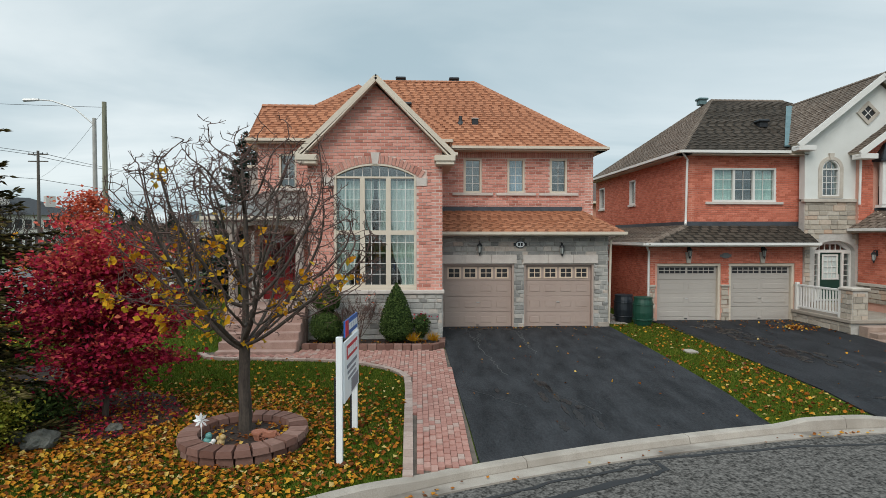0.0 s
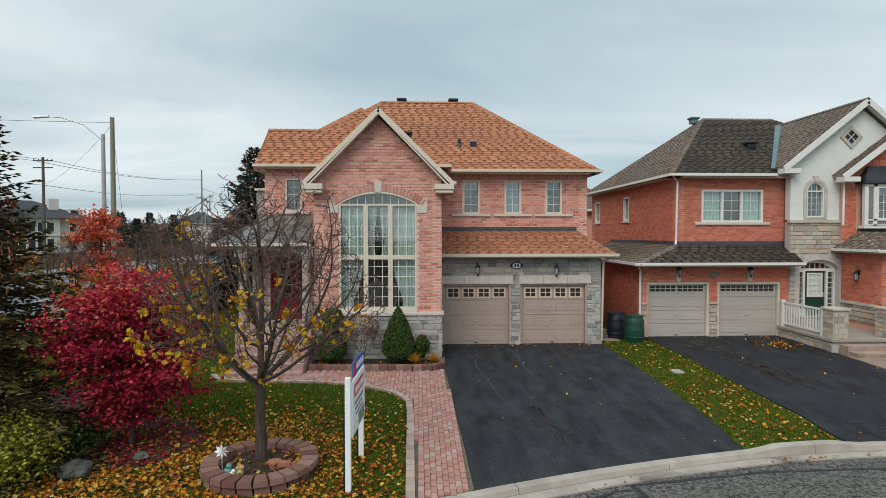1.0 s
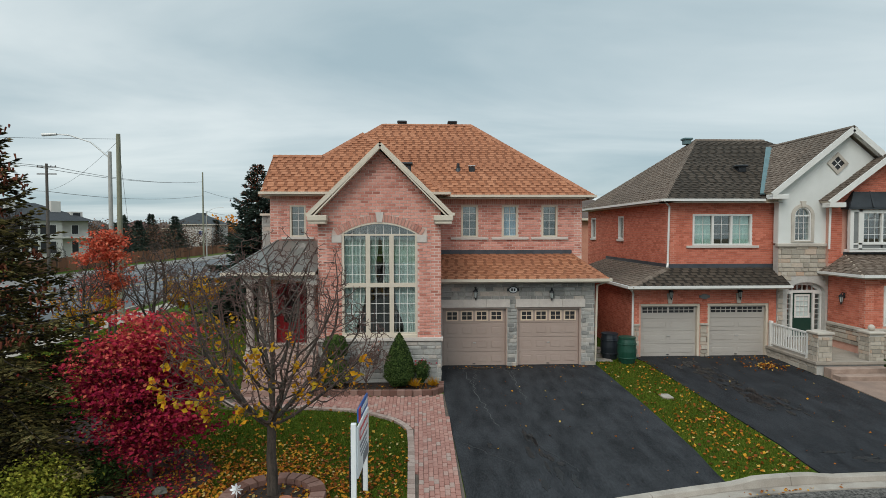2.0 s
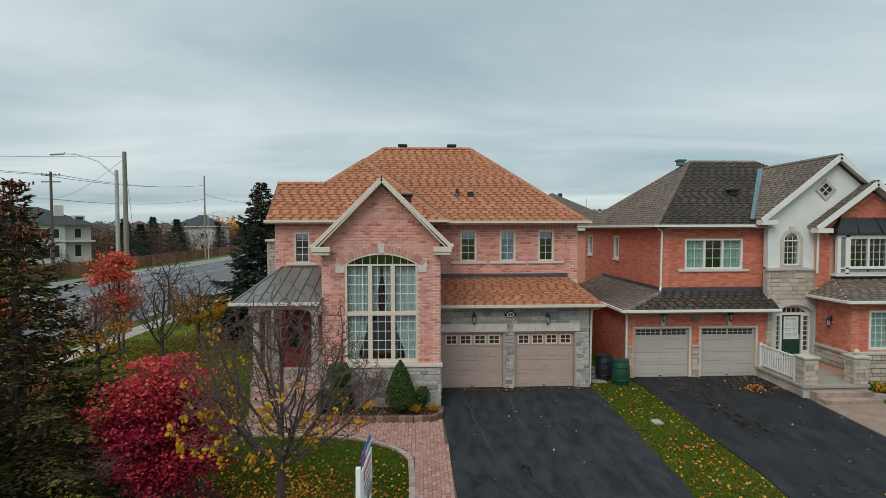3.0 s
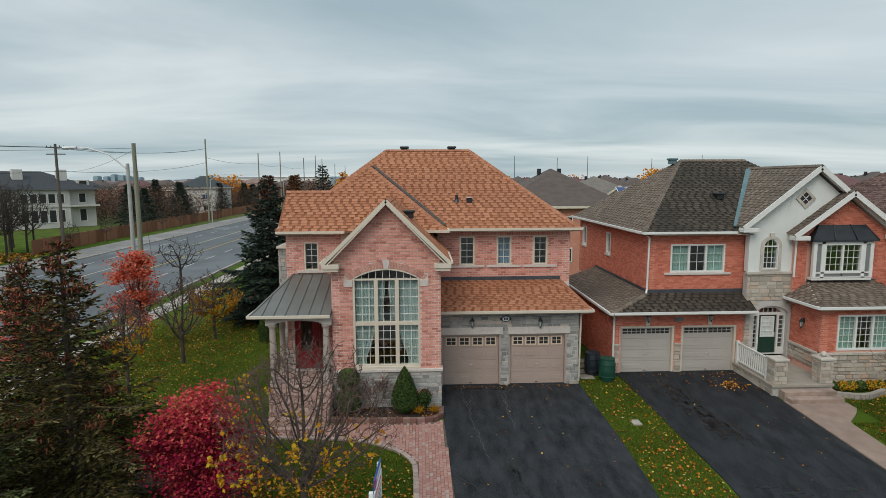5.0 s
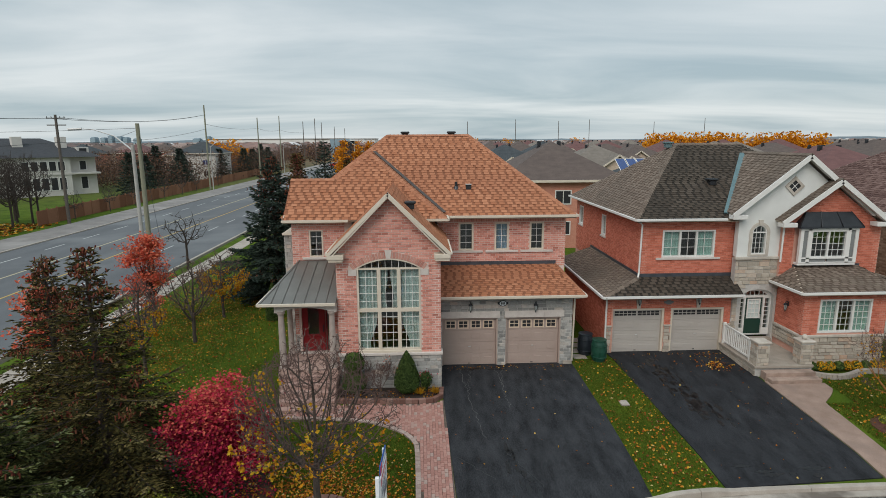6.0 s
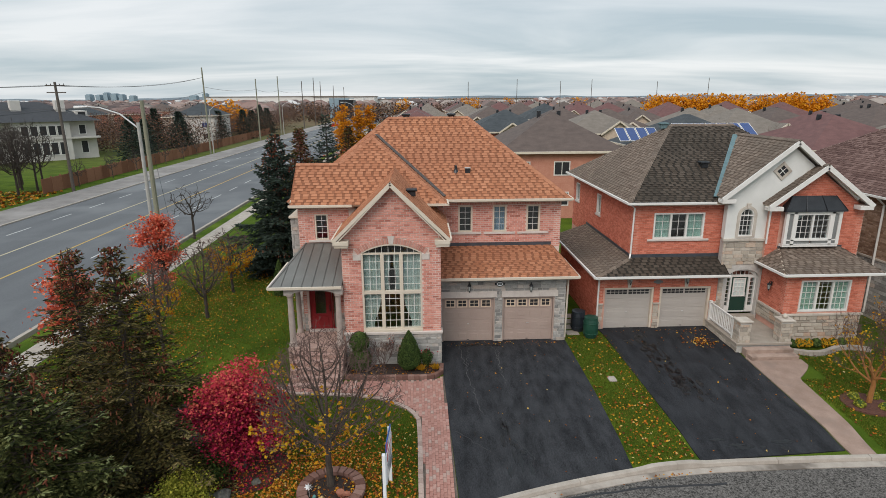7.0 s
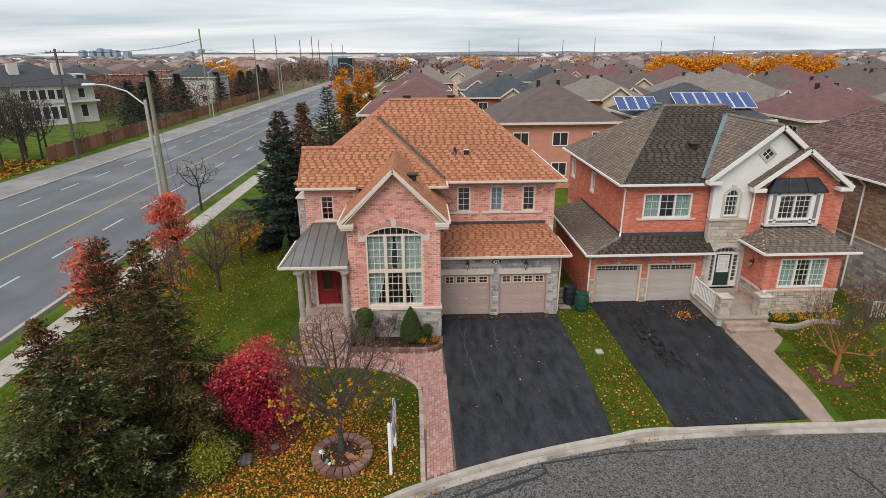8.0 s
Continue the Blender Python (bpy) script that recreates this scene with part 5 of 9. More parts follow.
# diamond gable window
f = Frame((16.02, 19.55, 7.42), (0.7071, 0, 0.7071), (-0.7071, 0, 0.7071), (0, -1, 0))
dw = part("window", slab(bmesh.new(), f, [rect(-0.30, 0.30, -0.30, 0.30), rect(-0.19, 0.19, -0.19, 0.19)], 0, 0.05), PRECAST_N, nb, "small diamond gable window with pale surround")
part("pane", fbox(bmesh.new(), f, -0.19, 0.19, -0.19, 0.19, 0.0, 0.012), DARK, dw)
for c in ((-0.012, 0.012, -0.19, 0.19), (-0.19, 0.19, -0.012, 0.012)):
    part("muntin", fbox(bmesh.new(), f, *c, 0.012, 0.03), WHITE, dw)
# red gable with the box bay
w7 = part("wall", slab(bmesh.new(), NR, [[(15.62, 3.2), (20.0, 3.2), (20.0, 5.75), (17.68, 7.45), (15.62, 5.95)], rect(16.35, 18.65, 4.15, 5.6)], -0.25, -0.01), MORTAR_N, nb)
nbrick(NR, [[(15.62, 3.6), (20.0, 3.6), (20.0, 5.75), (17.68, 7.45), (15.62, 5.95)], rect(16.15, 18.85, 4.0, 5.75)], w7, 200)
bay = part("bay", box(16.22, 18.78, 19.1, 19.4, 4.03, 4.14, 0.01), WHITE, nb, "white box bay window with dark metal hood")
window(nb, front(19.1), 16.70, 18.30, 4.36, 5.56, 3, 4, WHITE, lights=2, trim=0.06, label="white two-part bay window with grilles")
bm = bmesh.new()
fb = front(19.1)
for a in ((16.22, 16.36, 4.14, 5.64), (16.56, 16.70, 4.14, 5.64), (18.30, 18.44, 4.14, 5.64), (18.64, 18.78, 4.14, 5.64), (16.36, 18.64, 5.56, 5.64), (16.36, 18.64, 4.14, 4.18), (16.36, 18.64, 4.32, 4.38)):
    fbox(bm, fb, *a, -0.12, 0.02)
part("bay_frame", bm, WHITE, bay)
GREYP = surface("grey_bay_panel", (0.16, 0.165, 0.16), (0.20, 0.205, 0.20), 3, 0.6, 0.05)
for a in ((16.36, 16.56, 4.40, 5.54), (18.44, 18.64, 4.40, 5.54), (16.36, 16.62, 4.18, 4.32), (16.70, 17.46, 4.18, 4.32), (17.54, 18.30, 4.18, 4.32), (18.38, 18.64, 4.18, 4.32)):
    part("bay_panel", fbox(bmesh.new(), fb, *a, -0.1, -0.02), GREYP, bay, "grey bay panel")
bm = bmesh.new()
prof = [(0.0, 5.66, 0.0), (0.02, 5.74, 0.0), (0.10, 5.90, 0.10), (0.20, 6.10, 0.28), (0.33, 6.32, 0.42)]
rings = []
for dy, z, dx in prof:
    rings.append([bm.verts.new(q) for q in ((16.08 + dx, 19.4, z), (16.08 + dx, 18.98 + dy, z), (18.92 - dx, 18.98 + dy, z), (18.92 - dx, 19.4, z))])
for a, b in zip(rings, rings[1:]):
    for k in range(3):
        bm.faces.new((a[k], a[k + 1], b[k + 1], b[k]))
bm.faces.new(rings[0]); bm.faces.new(rings[-1])
hood = part("hood", bm, BLACK_METAL, bay, "black metal bay hood")
for x0, x1 in ((17.03, 17.15), (17.97, 17.85), (16.1, 16.5), (18.9, 18.5)):
    bm = bmesh.new(); bar(bm, (x0, 18.96, 5.72), (x1, 19.32, 6.34), 0.03, 0.03); part("seam", bm, BLACK_METAL, hood)
# lower room on the right of the entrance
lwin = (16.42, 18.64, 1.46, 2.90)
w8 = part("wall", slab(bmesh.new(), NL, [rect(15.75, 19.3, -0.3, 3.2), rect(*lwin)], -0.3, -0.01), MORTAR_N, nb)
nbrick(NL, [rect(15.75, 19.3, 1.38, 3.2), rect(16.40, 18.66, 1.38, 2.92)], w8, 200)
w9 = part("wall", slab(bmesh.new(), leftside(15.75), [rect(-19.55, -17.7, -0.3, 3.2)], -0.3, -0.01), MORTAR_N, nb)
nbrick(leftside(15.75), [rect(-19.55, -17.7, 1.38, 3.2)], w9)
w10 = part("wall", slab(bmesh.new(), rightside(19.3), [rect(17.7, 19.5, -0.3, 3.2)], -0.3, 0.0), MORTAR_N, nb)
clad("stone", NL, lay([rect(15.75, 19.3, -0.2, 1.28)], 0.17, 0.40, 0.012, 0.4, 0.4, stone_rng, 0.3), -0.01, 0.04, STONE_N, w8, chamfer=0.012, rough=0.012)
clad("stone", leftside(15.75), lay([rect(-19.55, -17.7, 0.7, 1.28)], 0.17, 0.40, 0.012, 0.4, 0.4, stone_rng, 0.3), -0.01, 0.04, STONE_N, w9, chamfer=0.012, rough=0.012)
part("ledge", fbox(bmesh.new(), NL, 15.68, 19.36, 1.28, 1.38, -0.1, 0.08, 0.01), PRECAST_N, nb)
part("ledge", fbox(bmesh.new(), leftside(15.75), -19.5, -17.66, 1.28, 1.38, -0.1, 0.08, 0.01), PRECAST_N, nb)
window(nb, NL, *lwin, 3, 5, WHITE, lights=3, trim=0.07, label="white three-part window with grilles and transom")
for a, b in ((16.48, 17.16), (17.92, 18.60)):
    curtain(NL, a, b, 1.46, 2.9, 0.17, CURTAIN_G, label="pale green curtain behind a window")
# entrance
ent = part("entrance_frame", slab(bmesh.new(), ND, [[(14.13, 0.7), (15.67, 0.7), (15.67, 2.46)] + [(14.90 + 0.77 * math.cos(t), 2.45 + 0.43 * math.sin(t)) for t in np.linspace(0.1, math.pi - 0.1, 11)] + [(14.13, 2.46)],
      rect(14.50, 15.30, 0.74, 2.44), rect(14.20, 14.42, 1.0, 2.40), rect(15.38, 15.60, 1.0, 2.40), [(14.3, 2.54), (15.5, 2.54), (15.2, 2.74), (14.6, 2.74)]], -0.12, 0), WHITE, nb, "white entrance frame with sidelights")
for q in (rect(14.20, 14.42, 1.0, 2.40), rect(15.38, 15.60, 1.0, 2.40), [(14.3, 2.54), (15.5, 2.54), (15.2, 2.74), (14.6, 2.74)]):
    p = part("pane", slab(bmesh.new(), ND, [q], -0.08, -0.07), GLASS, ent); p.visible_shadow = False
for j in range(1, 7):
    for a, b in ((14.20, 14.42), (15.38, 15.60)):
        part("muntin", fbox(bmesh.new(), ND, a, b, 1.0 + 0.2 * j - 0.01, 1.0 + 0.2 * j + 0.01, -0.07, -0.04), WHITE, ent)
for u in (14.5, 14.7, 14.9, 15.1, 15.3):
    part("muntin", fbox(bmesh.new(), ND, u - 0.01, u + 0.01, 2.54, 2.74, -0.07, -0.04), WHITE, ent)
gd = part("front_door", slab(bmesh.new(), ND, [rect(14.52, 15.28, 0.76, 2.43), rect(14.64, 15.16, 1.50, 2.33)], -0.10, -0.05), GREEN_DOOR, nb, "dark green front door with divided glass")
part("light_frame", slab(bmesh.new(), ND, [rect(14.60, 15.20, 1.46, 2.37), rect(14.66, 15.14, 1.52, 2.31)], -0.06, -0.035), WHITE, gd)
part("pane", fbox(bmesh.new(), ND, 14.64, 15.16, 1.50, 2.33, -0.085, -0.075), surface("door_sheer", (0.5, 0.56, 0.54), (0.58, 0.64, 0.62), 4, 0.3), gd, "glazing with pale sheer")
for u in (14.82, 14.98):
    part("muntin", fbox(bmesh.new(), ND, u - 0.01, u + 0.01, 1.5, 2.33, -0.075, -0.045), WHITE, gd)
for v in (1.71, 1.92, 2.13):
    part("muntin", fbox(bmesh.new(), ND, 14.64, 15.16, v - 0.01, v + 0.01, -0.075, -0.044), WHITE, gd)
part("handle", fbox(bmesh.new(), ND, 15.20, 15.24, 1.45, 1.65, -0.06, -0.02, 0.005), GALV, gd)
part("partition", box(13.9, 15.8, 21.0, 21.1, 0.0, 3.4), ROOM, nb, "plain inner wall")
part("partition", box(9.9, 19.9, 22.4, 22.5, 3.0, 6.0), ROOM, nb, "plain inner wall")
part("floor", box(9.8, 19.9, 19.9, 30.0, 3.0, 3.1), ROOM, nb, "plain inner floor")
part("partition", box(15.8, 19.2, 20.2, 20.3, 0, 3.2), ROOM, nb, "plain inner wall")
# porch
PCON = surface("buff_concrete", (0.26, 0.22, 0.18), (0.35, 0.30, 0.25), 3, 0.9, 0.4)
part("porch_floor", box(13.34, 15.78, 16.80, 19.6, 0.32, 0.43, 0.012), PCON, nb, "buff concrete porch slab")
part("threshold", box(14.0, 15.55, 19.28, 19.6, 0.43, 0.68, 0.012), PCON, nb, "concrete threshold step")
pw = part("porch_wall", box(13.42, 15.76, 16.88, 19.6, -0.4, 0.32), STONE_MORTAR, nb, "stone-faced porch base")
clad("stone", leftside(13.42), lay([rect(-19.6, -16.88, -0.3, 0.31)], 0.17, 0.40, 0.012, 0.4, 0.4, stone_rng, 0.3), 0, 0.03, STONE_N, pw, chamfer=0.012, rough=0.012)
STEP_N = surface("reddish_concrete_step", (0.27, 0.185, 0.145), (0.38, 0.275, 0.22), 4, 0.9, stain=(0.20, 0.14, 0.11), stain_scale=1.5)
for k in range(2):
    part("step", box(13.62 + 0.04 * k, 15.66 + 0.04 * k, 16.80 - 0.34 * (k + 1), 16.82 - 0.34 * k, -0.4, 0.43 - 0.16 * (k + 1), 0.012), STEP_N, nb, "reddish concrete step")
for x, y in ((13.68, 17.10), (15.50, 17.12)):
    pd = part("pedestal", box(x - 0.24, x + 0.24, y - 0.24, y + 0.24, 0.43, 1.33), STONE_MORTAR, nb, "stone pedestal with ball finial")
    clad("stone", front(y - 0.24), lay([rect(x - 0.24, x + 0.24, 0.43, 1.33)], 0.16, 0.28, 0.012, 0.4, 0.4, stone_rng, 0.3), 0, 0.025, STONE_N, pd)
    clad("stone", leftside(x - 0.24), lay([rect(-y - 0.24, -y + 0.24, 0.43, 1.33)], 0.16, 0.28, 0.012, 0.4, 0.4, stone_rng, 0.3), 0, 0.025, STONE_N, pd)
    part("cap", box(x - 0.30, x + 0.30, y - 0.30, y + 0.30, 1.33, 1.42, 0.02), PRECAST_N, pd)
    if x > 14:
        bm = bmesh.new(); bmesh.ops.create_uvsphere(bm, u_segments=14, v_segments=10, radius=0.11, matrix=pose(x, y, 1.52)); part("finial", bm, PRECAST_N, pd)
rl = part("railing", box(13.45, 13.51, 17.34, 19.5, 1.27, 1.34, 0.008), WHITE, nb, "white porch railing")
part("bottom_rail", box(13.455, 13.505, 17.34, 19.5, 0.52, 0.58), WHITE, rl)
for k in range(15):
    y = 17.46 + k * 0.14
    part("baluster", box(13.46, 13.50, y - 0.02, y + 0.02, 0.56, 1.28), WHITE, rl)
for y in (17.40, 19.48):
    part("post", box(13.42, 13.54, y - 0.06, y + 0.06, 0.43, 1.40, 0.01), WHITE, rl)
# garage doors
for a, b in (N1, N2):
    garage_door(nb, NG, a + 0.09, b - 0.09, 1.98, DOOR_GREY, "warm grey garage door with dark divided lights", "long")
    door_frame(nb, NG, a, b, 2.06, CREAM, 0.09)
    u = (a + b) / 2
    part("keystone", slab(bmesh.new(), NG, [[(u - 0.07, 2.08), (u + 0.07, 2.08), (u + 0.12, 2.46), (u - 0.12, 2.46)]], 0, 0.05), PRECAST_N, w1)
# roofs
nr = part("roof", box(12.5, 15.5, 24.6, 25.6, 8.2, 8.6), SOFFIT, nb, "weathered brown shingle hip roof")
e0, y0, y1, ez, ry, rz, rx0 = 9.27, 19.58, 30.7, 6.05, 25.15, 9.20, 13.25
roof_face("roof_slope", [(e0, y0, ez), (20.4, y0, ez), (16.6, ry, rz), (rx0, ry, rz)], SOFFIT, SHINGLE_N_SHADED, nr, 200, pick=lambda p: p[0] < 4)
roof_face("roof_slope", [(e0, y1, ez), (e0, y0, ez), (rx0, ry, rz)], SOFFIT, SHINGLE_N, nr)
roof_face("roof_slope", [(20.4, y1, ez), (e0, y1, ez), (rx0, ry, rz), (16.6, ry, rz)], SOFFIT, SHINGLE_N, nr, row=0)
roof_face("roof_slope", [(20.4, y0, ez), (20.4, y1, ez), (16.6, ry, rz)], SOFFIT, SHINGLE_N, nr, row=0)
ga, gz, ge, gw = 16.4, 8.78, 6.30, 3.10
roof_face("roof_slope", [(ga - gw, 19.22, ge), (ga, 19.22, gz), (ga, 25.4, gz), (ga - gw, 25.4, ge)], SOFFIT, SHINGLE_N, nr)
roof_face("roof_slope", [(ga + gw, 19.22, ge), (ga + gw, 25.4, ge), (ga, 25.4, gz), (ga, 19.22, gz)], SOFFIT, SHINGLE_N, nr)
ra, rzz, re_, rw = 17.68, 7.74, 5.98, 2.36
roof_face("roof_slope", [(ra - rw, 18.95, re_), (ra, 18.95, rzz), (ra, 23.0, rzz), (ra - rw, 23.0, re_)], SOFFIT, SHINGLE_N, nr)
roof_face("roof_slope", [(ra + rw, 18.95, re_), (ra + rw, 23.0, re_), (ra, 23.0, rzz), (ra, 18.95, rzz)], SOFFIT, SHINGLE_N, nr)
for c, w, h0, h1, y in ((ga, gw, ge, gz, 19.22), (ra, rw, re_, rzz, 18.95)):
    for sg in (-1, 1):
        bm = bmesh.new()
        bar(bm, (c + sg * w, y, h0 - 0.10), (c, y, h1 - 0.10), 0.05, 0.20)
        bar(bm, (c + sg * w, y + 0.12, h0 - 0.16), (c, y + 0.12, h1 - 0.16), 0.24, 0.04)
        part("rake_board", bm, WHITE, nb, "white rake board")
        if not (c == ga and sg == 1):
            a, b = sorted((c + sg * w, c + sg * (w - 0.62)))
            part("cornice_return", box(a, b, y - 0.02, y + 0.42, h0 - 0.26, h0 - 0.08, 0.012), WHITE, nb, "white cornice return")
bm = bmesh.new(); bar(bm, (13.28, 19.75, 6.27), (16.25, 24.15, 8.72), 0.26, 0.05); part("valley_flashing", bm, VALLEY_METAL, nr, "verdigris valley metal")
caps((e0, y0, ez), (rx0, ry, rz), nr, material=SHINGLE_N); caps((rx0, ry, rz), (16.6, ry, rz), nr, material=SHINGLE_N); caps((ga, 19.22, gz), (ga, 25.3, gz), nr, material=SHINGLE_N); caps((ra, 18.95, rzz), (ra, 22.0, rzz), nr, material=SHINGLE_N)
# lower roofs
lr = part("roof", box(9.0, 13.4, 19.7, 20.0, 2.7, 2.8), SOFFIT, nb, "weathered brown shingle roof over the garage")
roof_face("roof_slope", [(7.80, 19.0, 2.80), (13.92, 19.0, 2.80), (13.92, 20.0, 3.42), (9.63, 20.0, 3.42)], SOFFIT, SHINGLE_N_SHADED, lr)
roof_face("roof_slope", [(7.80, 27.2, 2.80), (7.80, 19.0, 2.80), (9.63, 20.0, 3.42), (9.63, 27.2, 3.42)], SOFFIT, SHINGLE_N, lr)
caps((7.80, 19.0, 2.80), (9.63, 20.0, 3.42), lr, material=SHINGLE_N)
part("flashing", fbox(bmesh.new(), NU, 9.62, 13.9, 3.38, 3.56, 0.0, 0.03), FLASHING, nb)
part("flashing", fbox(bmesh.new(), leftside(9.65), -27.2, -19.98, 3.38, 3.56, 0.0, 0.03), FLASHING, nb)
l2 = part("roof", box(16.4, 19.0, 18.2, 19.3, 3.2, 3.3), SOFFIT, nb, "weathered brown shingle roof over the front room")
roof_face("roof_slope", [(15.38, 17.35, 3.30), (19.78, 17.35, 3.30), (19.15, 19.4, 3.95), (16.3, 19.4, 3.95)], SOFFIT, SHINGLE_N, l2)
roof_face("roof_slope", [(15.38, 19.6, 3.30), (15.38, 17.35, 3.30), (16.3, 19.4, 3.95), (16.3, 19.6, 3.95)], SOFFIT, SHINGLE_N, l2)
roof_face("roof_slope", [(19.78, 17.35, 3.30), (19.78, 19.6, 3.30), (19.15, 19.4, 3.95)], SOFFIT, SHINGLE_N, l2)
part("flashing", fbox(bmesh.new(), NR, 16.2, 19.2, 3.92, 4.03, 0.0, 0.03), FLASHING, nb)
for a, b in (((7.74, 18.95, 2.76), (13.95, 18.95, 2.76)), ((7.74, 18.95, 2.76), (7.74, 27.2, 2.76)), ((9.22, 19.52, 6.02), (13.2, 19.52, 6.02)), ((9.22, 19.52, 6.02), (9.22, 30.7, 6.02)), ((15.33, 17.30, 3.26), (19.83, 17.30, 3.26)), ((15.33, 17.30, 3.26), (15.33, 19.5, 3.26))):
    gutter(nb, a, b, WHITE)
part("soffit", box(9.27, 13.9, 19.55, 20.0, 5.92, 5.95), SOFFIT, nb)
part("soffit", box(9.27, 9.65, 19.55, 30.3, 5.92, 5.95), SOFFIT, nb)
part("soffit", box(7.8, 13.9, 19.0, 19.6, 2.66, 2.70), SOFFIT, nb)
part("soffit", box(7.8, 8.15, 19.6, 27.2, 2.66, 2.70), SOFFIT, nb)
part("soffit", box(15.38, 19.78, 17.35, 17.7, 3.16, 3.2), SOFFIT, nb)
part("soffit", box(15.38, 15.75, 17.7, 19.5, 3.16, 3.2), SOFFIT, nb)
# downpipes
for pts in ([(9.3, 19.55, 5.98), (9.62, 19.85, 5.78), (9.62, 19.93, 3.6), (9.5, 19.7, 3.45)], [(7.85, 19.1, 2.7), (8.1, 19.5, 2.5), (8.1, 19.52, 0.2)], [(15.45, 19.0, 5.85), (15.6, 19.3, 5.7), (15.6, 19.33, 4.15)]):
    bm = bmesh.new(); tube(bm, pts, 0.04); part("downpipe", bm, WHITE, nb, "white downpipe")
bm = bmesh.new(); tube(bm, [(6.7, 18.1, 3.08), (6.38, 18.45, 2.9), (6.38, 18.6, 0.1)], 0.04); part("downpipe", bm, CREAM, house, "cream downpipe")

# ---- plants ----
def leaves(name, P, N, size, material, parent=None, label="", rng=None, vary=0.35, fold=0.25, aspect=0.75):
    """Small folded leaves at points P, facing N, each of two triangles pairs; sizes vary."""
    rng = rng or np.random.default_rng(7)
    P, N = np.asarray(P, float), np.asarray(N, float)
    n = len(P)
    N = N / (np.linalg.norm(N, axis=1, keepdims=True) + 1e-9)
    R = rng.normal(size=(n, 3))
    U = np.cross(N, R)
    U /= np.linalg.norm(U, axis=1, keepdims=True) + 1e-9
    W = np.cross(N, U)
    s = (size * (1 + vary * rng.uniform(-1, 1, n)))[:, None]
    V = np.empty((n, 4, 3))
    V[:, 0] = P - U * s * 0.5
    V[:, 1] = P + W * s * 0.5 * aspect + N * s * fold * 0.5
    V[:, 2] = P + U * s * 0.5
    V[:, 3] = P - W * s * 0.5 * aspect + N * s * fold * 0.5
    k = np.arange(n)[:, None] * 4
    F = np.concatenate([k + [0, 1, 2], k + [0, 2, 3]], axis=1).reshape(-1, 3)
    return raw(name, V.reshape(-1, 3), F, material, parent, label)


def limbs(name, segs, material, parent, label="", sides=5):
    """Tapered branch pieces (a, b, ra, rb) as one mesh."""
    A = np.array([s[0] for s in segs]); B = np.array([s[1] for s in segs])
    ra = np.array([s[2] for s in segs])[:, None]; rb = np.array([s[3] for s in segs])[:, None]
    D = B - A
    D /= np.linalg.norm(D, axis=1, keepdims=True) + 1e-9
    S = np.cross(D, np.array([0.31, 0.87, 0.23])); S /= np.linalg.norm(S, axis=1, keepdims=True) + 1e-9
    T2 = np.cross(D, S)
    n = len(segs)
    V = np.empty((n, 2 * sides, 3))
    for k in range(sides):
        a = 2 * math.pi * k / sides
        o = math.cos(a) * S + math.sin(a) * T2
        V[:, k], V[:, sides + k] = A + o * ra, B + o * rb
    base = np.arange(n)[:, None] * (2 * sides)
    F = np.concatenate([base + [k, (k + 1) % sides, sides + (k + 1) % sides, sides + k] for k in range(sides)], axis=1).reshape(-1, 4)
    return raw(name, V.reshape(-1, 3), F, material, parent, label, True)


def grow(rng, start, direction, length, radius, depth, segs, tips, spread=0.6, up=0.25, kids=(2, 3), shrink=0.72, bend=0.16):
    """A branching limb: pieces into segs, twig ends into tips."""
    p, d = np.array(start, float), np.array(direction, float)
    n = 4 if depth > 1 else 3
    radius = max(radius, 0.0055)
    for i in range(n):
        d = d + rng.normal(size=3) * bend + np.array([0, 0, up * 0.25])
        d /= np.linalg.norm(d)
        q = p + d * length / n
        r0, r1 = radius * (1 - 0.45 * i / n), radius * (1 - 0.45 * (i + 1) / n)
        segs.append((p, q, r0, r1))
        if depth > 0 and i >= 1 and rng.random() < 0.55:
            e = d + rng.normal(size=3) * spread
            e[2] += up * 0.6
            grow(rng, q, e / np.linalg.norm(e), length * shrink * rng.uniform(0.6, 0.9), r1 * 0.6, depth - 1, segs, tips, spread, up, kids, shrink, bend)
        p = q
    if depth == 0:
        tips.append((p, d))
        return
    for _ in range(rng.integers(kids[0], kids[1] + 1)):
        e = d + rng.normal(size=3) * spread
        e[2] += up
        grow(rng, p, e / np.linalg.norm(e), length * shrink * rng.uniform(0.75, 1.1), r1 * 0.72, depth - 1, segs, tips, spread, up, kids, shrink, bend)


